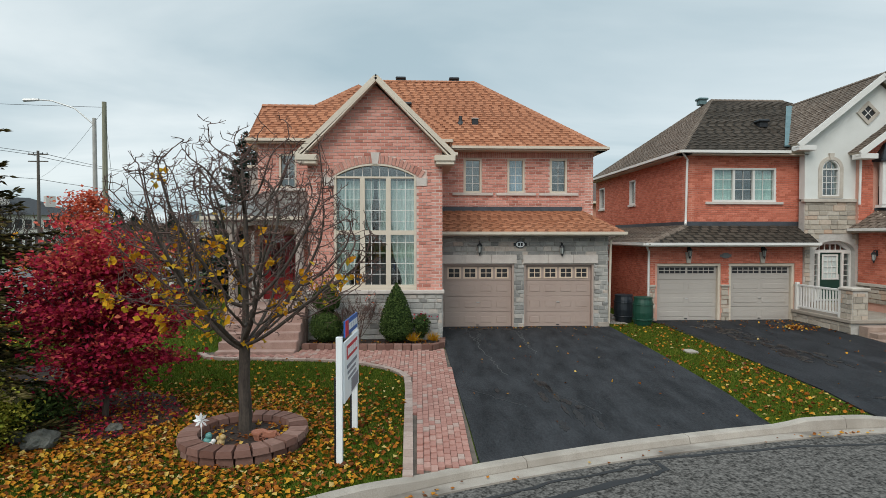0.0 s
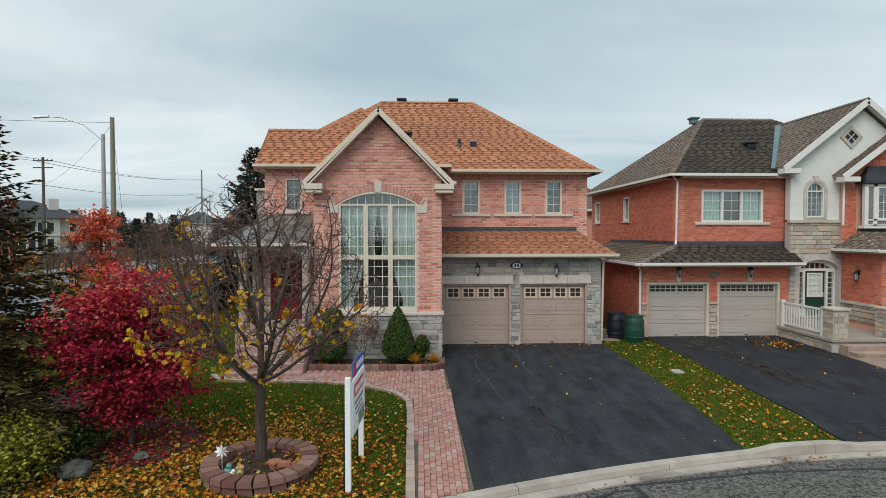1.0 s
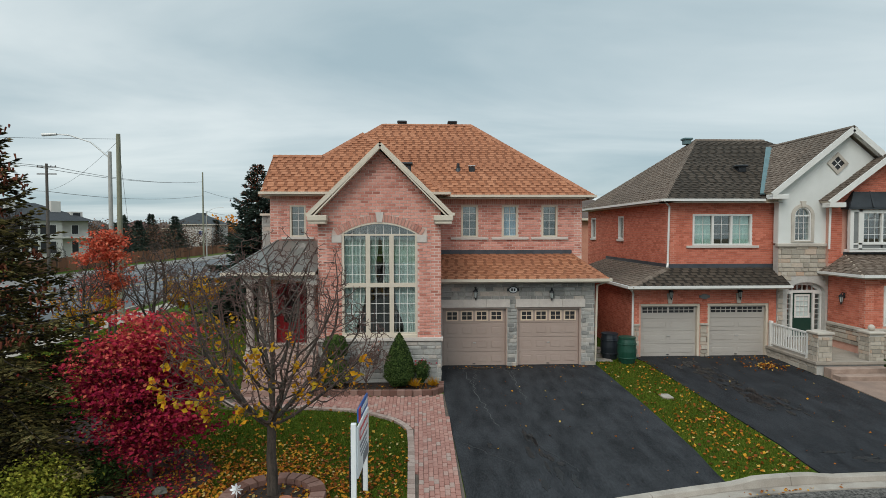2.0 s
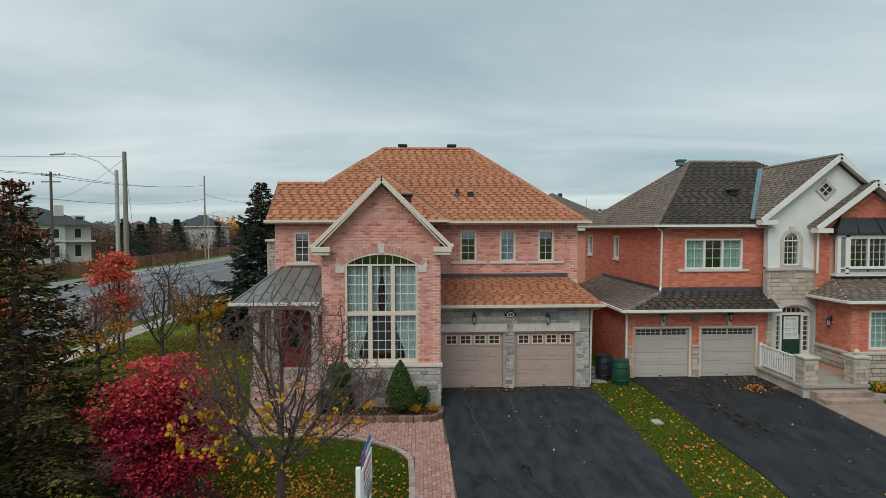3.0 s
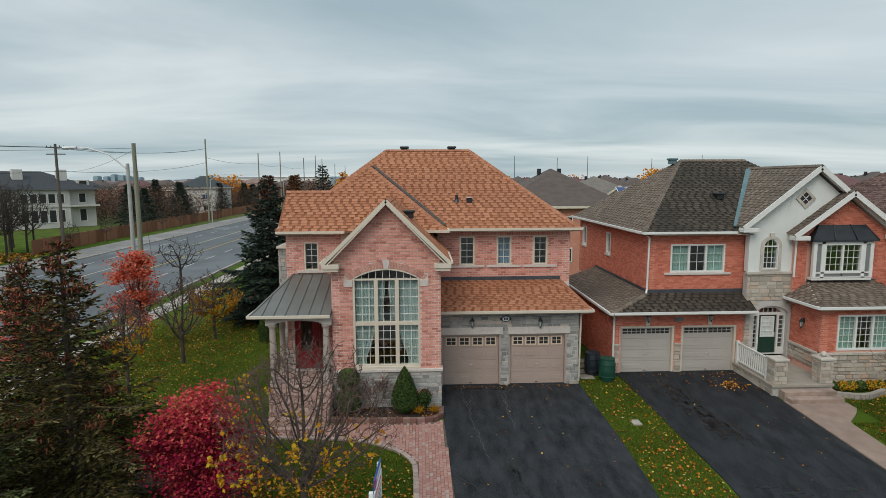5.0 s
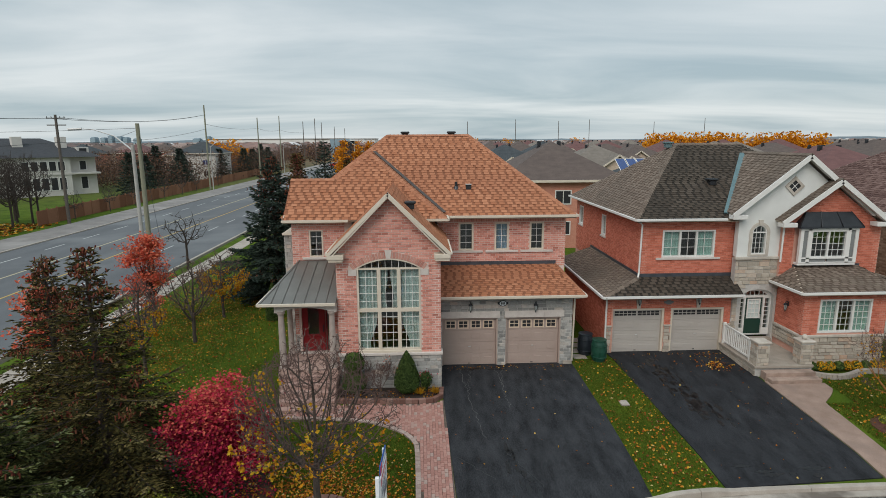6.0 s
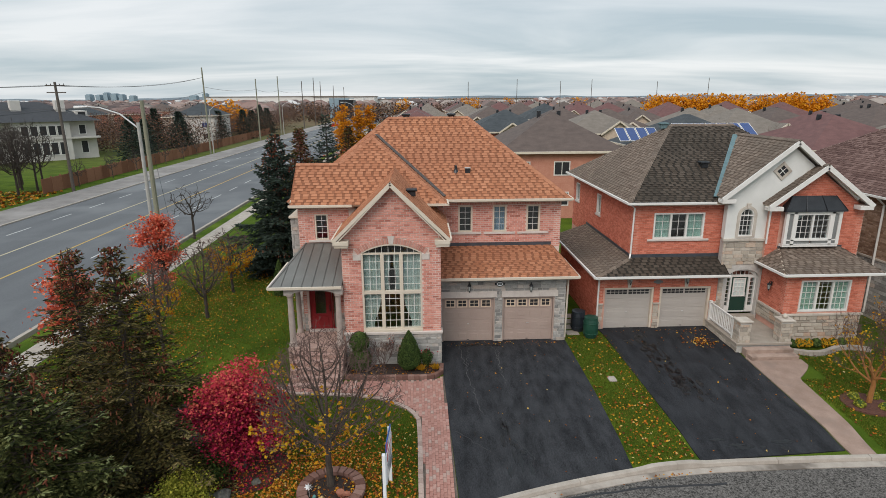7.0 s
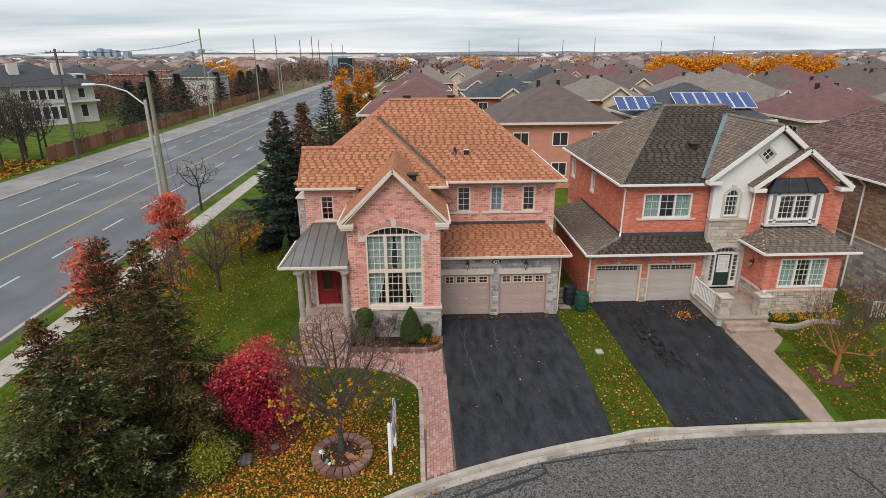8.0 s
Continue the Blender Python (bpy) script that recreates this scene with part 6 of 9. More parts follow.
def branching_tree(name, base, label, trunk_h, trunk_r, arms, arm_len, depth, seed, bark, leaf=None, leaf_n=0, leaf_size=0.1, lean=0.75, spread=0.55, up=0.3, twig=None, low=0.0, crown_label="", sides=5, group="", kids=(2, 3)):
    """A deciduous tree: trunk, limbs and what leaves it still has."""
    rng = np.random.default_rng(seed)
    t = thing(name, label, "tree", base, group)
    b = np.array(base, float)
    ts = [(b + [0, 0, trunk_h * k / 4 - (0.1 if k == 0 else 0)] + rng.normal(size=3) * [0.01, 0.01, 0], None, 0, 0) for k in range(5)]
    pts = [q[0] for q in ts]
    bm = bmesh.new()
    tube(bm, [pts[0], *pts[1:]], trunk_r * 1.15, trunk_r * 0.85, 10)
    part("trunk", bm, bark, t)
    segs, tips = [], []
    for k in range(arms):
        a = 2 * math.pi * (k + rng.uniform(-0.2, 0.2)) / arms
        tilt = lean * rng.uniform(0.6, 1.15)
        if k == 0:
            tilt *= 0.3
        d = np.array([math.cos(a) * math.sin(tilt), math.sin(a) * math.sin(tilt), math.cos(tilt)])
        grow(rng, pts[-1] - np.array([0, 0, rng.uniform(0, 0.25 * trunk_h)]), d, arm_len * rng.uniform(0.85, 1.1), trunk_r * 0.55, depth, segs, tips, spread, up, kids)
    big = [s for s in segs if s[2] >= trunk_r * 0.16]
    small = [s for s in segs if s[2] < trunk_r * 0.16]
    if big:
        limbs("limb", big, bark, t, "", 6)
    if small:
        w = limbs("brushwood", small, twig or bark, t, "", 3)
        w["kind"] = "stuff"
    if leaf and leaf_n:
        T3 = np.array([q[0] for q in tips])
        if low:
            T3 = T3[np.argsort(T3[:, 2])[: max(5, int(len(T3) * low))]]
        cl = T3[rng.integers(0, len(T3), max(3, leaf_n // 7))]
        P = cl[rng.integers(0, len(cl), leaf_n)] + rng.normal(size=(leaf_n, 3)) * 0.12
        N = rng.normal(size=(leaf_n, 3)) + [0, 0, 0.4]
        lv = leaves("foliage", P, N, leaf_size, leaf, t, crown_label, rng)
        lv["kind"] = "stuff"
    return t


def leafy_tree(name, base, label, height, radius, trunk_r, n, size, leaf, bark, seed, low=0.15, layers=None, group="", clumps=60, category="tree", top_leaf=None, squash=1.0, ragged=0.08):
    """A dense crown of leaf clumps round real limbs, with gaps and an uneven outline."""
    rng = np.random.default_rng(seed)
    t = thing(name, label, category, base, group)
    b = np.array(base, float)
    zc, hz = height * (low + (1 - low) / 2), height * (1 - low) / 2
    bm = bmesh.new()
    tube(bm, [b - [0, 0, 0.1], b + [0.02, 0.01, height * low], b + [0.0, 0.05, height * (low + 0.25)]], trunk_r, trunk_r * 0.6, 8)
    part("trunk", bm, bark, t)
    C = []
    while len(C) < clumps:
        q = rng.uniform(-1, 1, 3)
        if q @ q < 1 and (q @ q) > 0.12:
            k = 1.0 - 0.25 * max(0, q[2])
            C.append(b + [0, 0, zc] + q * [radius * k, radius * k, hz] * rng.uniform(0.72, 1.0 + ragged))
    C = np.array(C)
    segs = []
    for c in C[: min(len(C), 60)]:
        a = b + [0, 0, height * (low + 0.1 * rng.random())]
        m = (a + c) / 2 + rng.normal(size=3) * 0.08 * radius + [0, 0, 0.08 * height]
        segs += [(a, m, trunk_r * 0.35, trunk_r * 0.2), (m, c, trunk_r * 0.2, trunk_r * 0.05)]
    limbs("limb", segs, bark, t, "", 4)
    per = rng.integers(0, len(C), n)
    rad = radius * 0.26
    off = rng.normal(size=(n, 3)) * [rad, rad, rad * 0.45 * squash]
    P = C[per] + off
    P = P[P[:, 2] > b[2] + 0.04]
    N = rng.normal(size=(len(P), 3)) * 0.6 + [0, 0, 1.0]
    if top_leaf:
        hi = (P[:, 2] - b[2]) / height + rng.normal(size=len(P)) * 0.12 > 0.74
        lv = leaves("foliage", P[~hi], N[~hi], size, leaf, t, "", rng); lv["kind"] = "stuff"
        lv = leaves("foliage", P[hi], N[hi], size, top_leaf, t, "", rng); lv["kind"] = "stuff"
    else:
        lv = leaves("foliage", P, N, size, leaf, t, "", rng); lv["kind"] = "stuff"
    return t


def spruce(base, label, height, radius, needle, seed, cones=0.0, density=1.0, group="", tip=0.15, power=0.95):
    """A conifer: trunk, drooping boughs with side branchlets, needled shoots along them, and cones towards the top."""
    rng = np.random.default_rng(seed)
    t = thing("spruce_tree", label, "conifer", base, group)
    b = np.array(base, float)
    bm = bmesh.new(); tube(bm, [b - [0, 0, 0.1], b + [0, 0, height * 0.5], b + [0, 0, height]], 0.05 + height * 0.018, 0.012, 8)
    part("trunk", bm, BARK, t)
    segs, P, D, T_, CP = [], [], [], [], []
    z = 0.05 * height
    gap = tip * 0.58 / density
    while z < height * 0.985:
        f = 1 - z / height
        L0 = radius * f ** power + 0.10
        a0 = rng.uniform(0, 2 * math.pi)
        boughs = int(rng.integers(5, 7))
        for k in range(boughs):
            a = a0 + 2 * math.pi * (k + rng.uniform(-0.3, 0.3)) / boughs
            L = L0 * rng.uniform(0.55, 1.18)
            zb = z + rng.uniform(-0.05, 0.05)
            rise, sag, lift = 0.30 * (1 - f) - 0.02, 0.40 * f * rng.uniform(0.6, 1.3), 0.20
            out, side = np.array([math.cos(a), math.sin(a), 0]), np.array([-math.sin(a), math.cos(a), 0])
            stem = lambda s: b + out * (L * s)[:, None] + np.array([0, 0, 1]) * (zb + L * (rise * s - sag * s * s + lift * s ** 3))[:, None]
            line = stem(np.linspace(0, 1, 6))
            segs += [(line[i], line[i + 1], 0.022 * (1.2 - i / 5), 0.022 * (1.0 - i / 5)) for i in range(5)]
            m = max(4, int(2 * L / (gap * 1.5)))
            s = np.sort(rng.uniform(0.12, 1.0, m))
            sg = np.where(np.arange(m) % 2, 1.0, -1.0)
            ln = (0.40 * L * (1.02 - s) ** 0.8 + tip * 0.5) * rng.uniform(0.7, 1.15, m)
            root = stem(s)
            way = out * 0.72 + side * (sg * 0.75)[:, None] + np.array([0, 0, 1]) * rng.normal(-0.14, 0.10, m)[:, None]
            way /= np.linalg.norm(way, axis=1, keepdims=True)
            cnt = np.maximum(1, (ln / gap).astype(int))
            idx = np.repeat(np.arange(m), cnt)
            j = np.concatenate([(np.arange(c) + 0.3) / c for c in cnt])
            q = root[idx] + way[idx] * (ln[idx] * j)[:, None]
            q[:, 2] -= 0.22 * ln[idx] * j * j
            fork = np.where(rng.random(len(idx)) < 0.5, 1.0, -1.0)[:, None] * np.cross(way[idx], [0, 0, 1.0]) * 0.55
            d = way[idx] + fork + rng.normal(size=(len(idx), 3)) * 0.16 + [0, 0, 0.06]
            P.append(q); D.append(d); T_.append(np.maximum(j * 0.55 + 0.45 * s[idx], s[idx]))
            mid = stem(rng.uniform(0.1, 1.0, max(3, int(L / gap))))
            P.append(mid); D.append(np.tile(out + [0, 0, 0.1], (len(mid), 1)) + rng.normal(size=(len(mid), 3)) * 0.25); T_.append(np.full(len(mid), 0.5))
            if cones and rng.random() < cones * (1.3 - f * 1.25):
                for c in q[rng.integers(0, len(q), max(1, int(2 + 3 * L)))]:
                    m2 = int(rng.integers(3, 9))
                    CP.append(c + rng.normal(size=(m2, 3)) * [0.10, 0.10, 0.05])
        z += height * 0.029 * (0.6 + 0.8 * f) + 0.03
    limbs("bough", segs, BARK, t, "", 3)["kind"] = "stuff"
    P, D, T_ = np.concatenate(P), np.concatenate(D), np.concatenate(T_)
    D /= np.linalg.norm(D, axis=1, keepdims=True)
    n = len(P)
    ln = (tip * rng.uniform(0.75, 1.25, n))[:, None]
    flat = np.cross(D, [0, 0, 1.0]); flat /= np.linalg.norm(flat, axis=1, keepdims=True) + 1e-9
    upr = np.cross(flat, D)
    quads = []
    # each shoot: two crossed slivers, widest near its root
    for s, w in ((flat, 0.21), (upr, 0.15)):
        v = np.empty((n, 4, 3))
        v[:, 0], v[:, 1], v[:, 2], v[:, 3] = P, P + D * ln * 0.38 + s * ln * w, P + D * ln, P + D * ln * 0.38 - s * ln * w
        quads.append(v)
    VV_ = np.concatenate(quads)
    tipm = np.tile(T_ + rng.normal(size=n) * 0.05 > 0.885, 2)
    for mask, m_ in ((~tipm, needle), (tipm, {NEEDLE_B: NEEDLE_BT, NEEDLE_F: NEEDLE_FT}.get(needle, NEEDLE_TIP))):
        q_ = VV_[mask]
        k = np.arange(len(q_))[:, None] * 4
        raw("needle_foliage", q_.reshape(-1, 3), np.concatenate([k + [0, 1, 2], k + [0, 2, 3]], axis=1).reshape(-1, 3), m_, t)["kind"] = "stuff"
    if CP:
        C = np.concatenate(CP)
        d = np.array([0, 0, -0.075]) + rng.normal(size=(len(C), 3)) * 0.03
        limbs("cone_spray", [(C[i], C[i] + d[i], 0.024, 0.014) for i in range(len(C))], CONE, t, "", 4)["kind"] = "stuff"
    return t


def crowned_tree(name, base, label, fork, top, spread, trunk_r, seed, bark, twig, n=1500, step=0.085, cup=0.5, leaf=None, leaf_n=0, leaf_size=0.1, leaf_side=(0, 0), group="", fine=3, thin=0.004):
    """A bare rounded tree whose limbs divide towards points spread through its crown."""
    rng = np.random.default_rng(seed)
    t = thing(name, label, "tree", base, group)
    b = np.array(base, float)
    A = rng.uniform(-1, 1, (n * 8, 3))
    r2 = (A ** 2).sum(1)
    A = A[(r2 < 1) & (r2 > rng.uniform(0, 0.8, len(A)))]
    zc, hz = (fork + top) / 2, (top - fork) / 2
    wob = 1 + 0.13 * np.sin(3 * np.arctan2(A[:, 1], A[:, 0]) + seed) + 0.08 * np.sin(7 * A[:, 2] + 2 * A[:, 0])
    A = A * [spread, spread, hz] * wob[:, None] + [0, 0, zc]
    A = A[A[:, 2] > fork + 0.15 + cup * np.hypot(A[:, 0], A[:, 1])][:n]
    N = [np.array([0, 0, fork * k / 6]) + rng.normal(size=3) * [0.012, 0.012, 0] * (k > 0) for k in range(7)]
    par = [-1] + list(range(6))
    near = np.full(len(A), 6)
    dist = np.linalg.norm(A - N[6], axis=1)
    alive = np.ones(len(A), bool)
    for _ in range(140):
        act = np.where(alive)[0]
        if not len(act):
            break
        dirs = {}
        for i in act:
            v = A[i] - N[near[i]]
            dirs.setdefault(near[i], []).append(v / (np.linalg.norm(v) + 1e-9))
        fresh = []
        for k, vs in dirs.items():
            d = np.sum(vs, axis=0) + rng.normal(size=3) * 0.12 + [0, 0, 0.10]
            d /= np.linalg.norm(d) + 1e-9
            N.append(N[k] + d * step); par.append(k); fresh.append(len(N) - 1)
        Q = np.array([N[k] for k in fresh])
        dd = np.linalg.norm(A[act][:, None] - Q[None], axis=2)
        m = dd.argmin(1); dm = dd[np.arange(len(act)), m]
        better = dm < dist[act]
        near[act[better]] = np.array(fresh)[m[better]]
        dist[act] = np.minimum(dist[act], dm)
        alive &= dist > step * 1.25
        if len(N) > 9000:
            break
    kids = [0] * len(N)
    for p in par[1:]:
        kids[p] += 1
    ends = [i for i in range(len(N)) if kids[i] == 0]
    for i in ends:
        base_d = N[i] - N[par[i]]
        for _ in range(fine):
            d = base_d / step + rng.normal(size=3) * 0.55 + [0, 0, 0.2]
            N.append(N[i] + d / np.linalg.norm(d) * step * rng.uniform(0.8, 1.9)); par.append(i)
    R = np.zeros(len(N))
    for i in range(len(N) - 1, 0, -1):
        R[i] = max(R[i] ** (1 / 1.95), 0.0040)
        R[par[i]] += R[i] ** 1.95
    R[0] = R[0] ** (1 / 1.95)
    R = thin * (R / R.min()) ** (math.log(trunk_r / thin) / math.log(R[1] / R.min()))
    bm = bmesh.new()
    tube(bm, [b - [0, 0, 0.12]] + [b + q for q in N[1:7]], trunk_r * 1.2, trunk_r * 0.9, 10)
    part("trunk", bm, bark, t)
    segs = [(b + N[par[i]], b + N[i], min(R[par[i]], R[i] * 1.35), R[i]) for i in range(7, len(N))]
    limbs("limb", [s for s in segs if s[2] >= max(0.016, thin * 2.2)], bark, t, "", 6)
    limbs("brushwood", [s for s in segs if s[2] < max(0.016, thin * 2.2)], twig, t, "", 3)["kind"] = "stuff"
    if leaf and leaf_n:
        E = b + np.array([N[i] for i in ends])
        w = np.exp(-((E[:, 2] - b[2] - fork - 0.32 * (top - fork)) / (0.22 * (top - fork))) ** 2) * np.exp(1.2 * ((E[:, 0] - b[0]) * leaf_side[0] + (E[:, 1] - b[1]) * leaf_side[1]))
        cl = E[rng.choice(len(E), max(3, leaf_n // 6), p=w / w.sum())]
        P = cl[rng.integers(0, len(cl), leaf_n)] + rng.normal(size=(leaf_n, 3)) * 0.07 - [0, 0, 0.04]
        leaves("foliage", P, rng.normal(size=(leaf_n, 3)) + [0, -0.5, 0.2], leaf_size, leaf, t, "", rng)["kind"] = "stuff"
    return t


def clipped(name, base, label, profile, n, size, material, seed):
    """A sheared shrub: a dense skin of short leaves over a turned outline."""
    rng = np.random.default_rng(seed)
    t = thing(name, label, "shrub", base)
    zs, rs = [p[1] for p in profile], [p[0] for p in profile]
    z = rng.uniform(zs[0], zs[-1], n * 3)
    r = np.interp(z, zs, rs)
    keep = rng.random(n * 3) < r / max(rs)
    z, r = z[keep][:n], r[keep][:n]
    a = rng.uniform(0, 2 * math.pi, len(z))
    rr = r * (0.86 + 0.18 * rng.random(len(z)))
    P = np.stack([np.cos(a) * rr, np.sin(a) * rr, z], 1) + base
    N = np.stack([np.cos(a), np.sin(a), np.full(len(z), 0.5)], 1) + rng.normal(size=(len(z), 3)) * 0.6
    bm = bmesh.new(); lathe(bm, base, [(max(0.01, q * 0.82), h) for q, h in profile], 12); part("core", bm, LEAF_GREEN, t)
    leaves("foliage", P, N, size, material, t, "", rng)["kind"] = "stuff"
    return t


# front garden
crowned_tree("lawn_tree", (-2.76, 9.05, -0.12), "nearly bare small tree with a few yellow leaves", 1.12, 4.80, 1.90, 0.092, 21, BARK, TWIG, n=2700, step=0.065, fine=3, leaf=LEAF_Y, leaf_n=520, leaf_size=0.105, leaf_side=(-0.3, -0.3))
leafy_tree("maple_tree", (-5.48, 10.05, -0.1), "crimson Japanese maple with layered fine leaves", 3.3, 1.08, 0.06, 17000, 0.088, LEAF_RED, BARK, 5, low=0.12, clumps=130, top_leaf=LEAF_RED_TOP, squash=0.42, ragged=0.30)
leafy_tree("golden_shrub", (-6.55, 8.35, -0.12), "rounded yellow-green leafy shrub", 1.0, 0.66, 0.02, 5200, 0.06, LEAF_SHRUB, BARK, 6, low=0.02, clumps=70, category="shrub", squash=1.6)
leafy_tree("dark_shrub", (-6.3, 9.55, -0.12), "low dark green shrub under the maple", 0.6, 0.55, 0.02, 1800, 0.07, LEAF_GREEN, BARK, 8, low=0.02, clumps=40, category="shrub", squash=1.6)
spruce((-8.23, 9.70, -0.15), "tall green spruce with clusters of brown cones", 7.1, 2.9, NEEDLE, 31, 0.30, 1.0, tip=0.14, power=0.92)
spruce((-10.9, 12.2, -0.2), "tall green spruce with clusters of brown cones", 6.5, 2.6, NEEDLE, 32, 0.35, 0.9, tip=0.14, power=0.92)
spruce((-9.5, 7.1, -0.15), "broad blue-green spruce with long fresh-tipped boughs", 4.8, 3.5, NEEDLE_F, 33, 0.15, 1.05, tip=0.14)
spruce((-11.7, 9.7, -0.2), "broad green spruce with brown cones", 4.7, 2.3, NEEDLE, 34, 0.25, 0.85, tip=0.14)
# flank of the house
spruce((-9.0, 30.6, -0.3), "tall dark spruce beside the road", 8.9, 4.1, NEEDLE_B, 35, 0.5, 1.5, tip=0.24)
spruce((-8.6, 36.0, -0.3), "tall dark spruce with brown cones", 9.0, 3.6, NEEDLE, 36, 0.9, 0.8, tip=0.24)
spruce((-7.6, 41.5, -0.3), "blue-green spruce behind the house", 9.8, 3.9, NEEDLE_B, 37, 0.0, 0.8, tip=0.22)
leafy_tree("maple_tree", (-13.8, 24.2, -0.3), "young maple with orange-red autumn leaves", 5.4, 1.0, 0.07, 4200, 0.14, LEAF_ORANGE, BARK, 9, low=0.30, clumps=48, ragged=0.4)
crowned_tree("bare_tree", (-10.95, 22.2, -0.3), "slim bare tree with dark ascending limbs", 1.0, 4.3, 1.25, 0.085, 42, BARK, TWIG, n=750, thin=0.0075, step=0.10, cup=1.1)
crowned_tree("bare_tree", (-10.9, 26.1, -0.3), "small tree with lingering yellow leaves", 0.8, 3.9, 1.35, 0.075, 44, BARK, TWIG, n=600, thin=0.0075, step=0.11, cup=0.9, leaf=LEAF_YO, leaf_n=2200, leaf_size=0.11)
crowned_tree("bare_tree", (-11.5, 18.4, -0.3), "slim tree with orange and yellow leaves low down", 1.0, 4.2, 1.0, 0.07, 46, BARK, TWIG, n=520, thin=0.007, step=0.10, cup=1.3, leaf=LEAF_YO, leaf_n=700, leaf_size=0.10)
crowned_tree("bare_tree", (-13.0, 21.2, -0.3), "slim bare tree with reddish twigs", 0.9, 3.7, 0.95, 0.06, 41, BARK, TWIG, n=480, thin=0.007, step=0.10, cup=1.2, leaf=LEAF_ORANGE, leaf_n=160, leaf_size=0.10)
crowned_tree("bare_tree", (-14.8, 26.6, -0.3), "slim bare tree with reddish twigs", 0.9, 3.6, 0.9, 0.06, 45, BARK, TWIG, n=440, thin=0.008, step=0.10, cup=1.2)
crowned_tree("bare_tree", (-18.5, 40.3, -0.3), "dark gnarled bare tree on the verge", 1.6, 4.4, 1.6, 0.09, 43, BARK_DARK, BARK_DARK, thin=0.012, n=170, step=0.15, cup=0.3, fine=2)
leafy_tree("maple_tree", (-14.5, 17.3, -0.3), "young maple with pinkish red leaves", 5.0, 0.95, 0.06, 2600, 0.15, LEAF_ORANGE, BARK, 10, low=0.3, clumps=40)
clipped("cone_shrub", (-8.0, 25.4, -0.3), "slender dark columnar evergreen beside the house", [(0.15, 0.0), (0.36, 0.3), (0.40, 0.9), (0.28, 1.6), (0.10, 2.2), (0.02, 2.35)], 4500, 0.07, LEAF_GREEN, 55)
# bed before the stone base


clipped("cone_shrub", (-0.62, 16.0, 0.08), "clipped conical dwarf spruce", [(0.25, 0.0), (0.47, 0.25), (0.46, 0.6), (0.28, 1.15), (0.10, 1.5), (0.02, 1.62)], 5000, 0.05, LEAF_GREEN, 51)
clipped("ball_shrub", (-2.6, 16.0, 0.08), "clipped evergreen shrub in two tiers", [(0.2, 0.0), (0.42, 0.2), (0.46, 0.45), (0.36, 0.72), (0.18, 0.84), (0.34, 0.95), (0.40, 1.2), (0.28, 1.5), (0.05, 1.58)], 5200, 0.05, LEAF_GREEN, 52)
branching_tree("bare_shrub", (-1.65, 15.9, 0.05), "bare twiggy shrub before the stone base", 0.15, 0.02, 9, 0.55, 3, 53, TWIG, LEAF_ORANGE, 30, 0.06, lean=0.8, spread=0.5, up=0.3, twig=TWIG)
clipped("rose_bush", (0.08, 16.05, 0.08), "small dark rose bush with red blooms", [(0.08, 0.05), (0.22, 0.3), (0.26, 0.5), (0.12, 0.72)], 350, 0.06, LEAF_GREEN, 54)
rngp = np.random.default_rng(3)
pf = rngp.normal(size=(40, 3)) * [0.13, 0.1, 0.06] + [0.10, 16.0, 0.76]
tagged(leaves("rose_blooms", pf, rngp.normal(size=(40, 3)), 0.06, LEAF_RED), "dark red rose blooms on a bush", "flowers", kind="stuff")
for x, y, s in ((-0.15, 15.75, 61), (0.42, 15.82, 62)):
    rg = np.random.default_rng(s)
    a = rg.uniform(0, 6.28, 160)
    q = rg.uniform(0.02, 0.26, 160)
    P0 = np.stack([x + np.cos(a) * q * 0.3, y + np.sin(a) * q * 0.3, np.full(160, 0.1)], 1)
    P1 = np.stack([x + np.cos(a) * q, y + np.sin(a) * q, 0.14 + 0.22 * rg.random(160)], 1)
    tagged(limbs("ornamental_grass", [(P0[i], P1[i], 0.006, 0.002) for i in range(160)], LEAF_Y, None, "", 3), "clump of straw-yellow ornamental grass in the bed", "grass clump", kind="stuff")

# ---- garden: bed edging, tree ring, path, sign, ornaments ----
bedsoil = drape("garden_bed", [(-3.15, 15.45), (-2.3, 15.36), (-0.2, 15.32), (0.5, 15.5), (0.66, 15.8), (0.68, 16.46), (-3.15, 16.46)], SOIL, 0.06, "dark mulch planting bed before the house", "garden bed", 0.2)
edge = thing("bed_edging", "low reddish block edging round the planting bed", "edging", (-1.2, 15.3, 0.0))
ep = [Vector(q) for q in ((-3.15, 15.42, 0), (-2.3, 15.30, 0), (-0.2, 15.24, 0), (0.35, 15.36, 0), (0.66, 15.70, 0), (0.70, 16.3, 0))]
for a, b in zip(ep, ep[1:]):
    n = max(1, round((b - a).length / 0.24))
    for k in range(n):
        p, q = a.lerp(b, k / n), a.lerp(b, (k + 1) / n)
        d = (q - p).normalized()
        z = G(p.x, p.y)
        bm = bmesh.new(); bar(bm, (*(p + d * 0.006).xy, z + 0.09), (*(q - d * 0.006).xy, z + 0.09), 0.16, 0.17)
        part("block", bm, RING, edge)

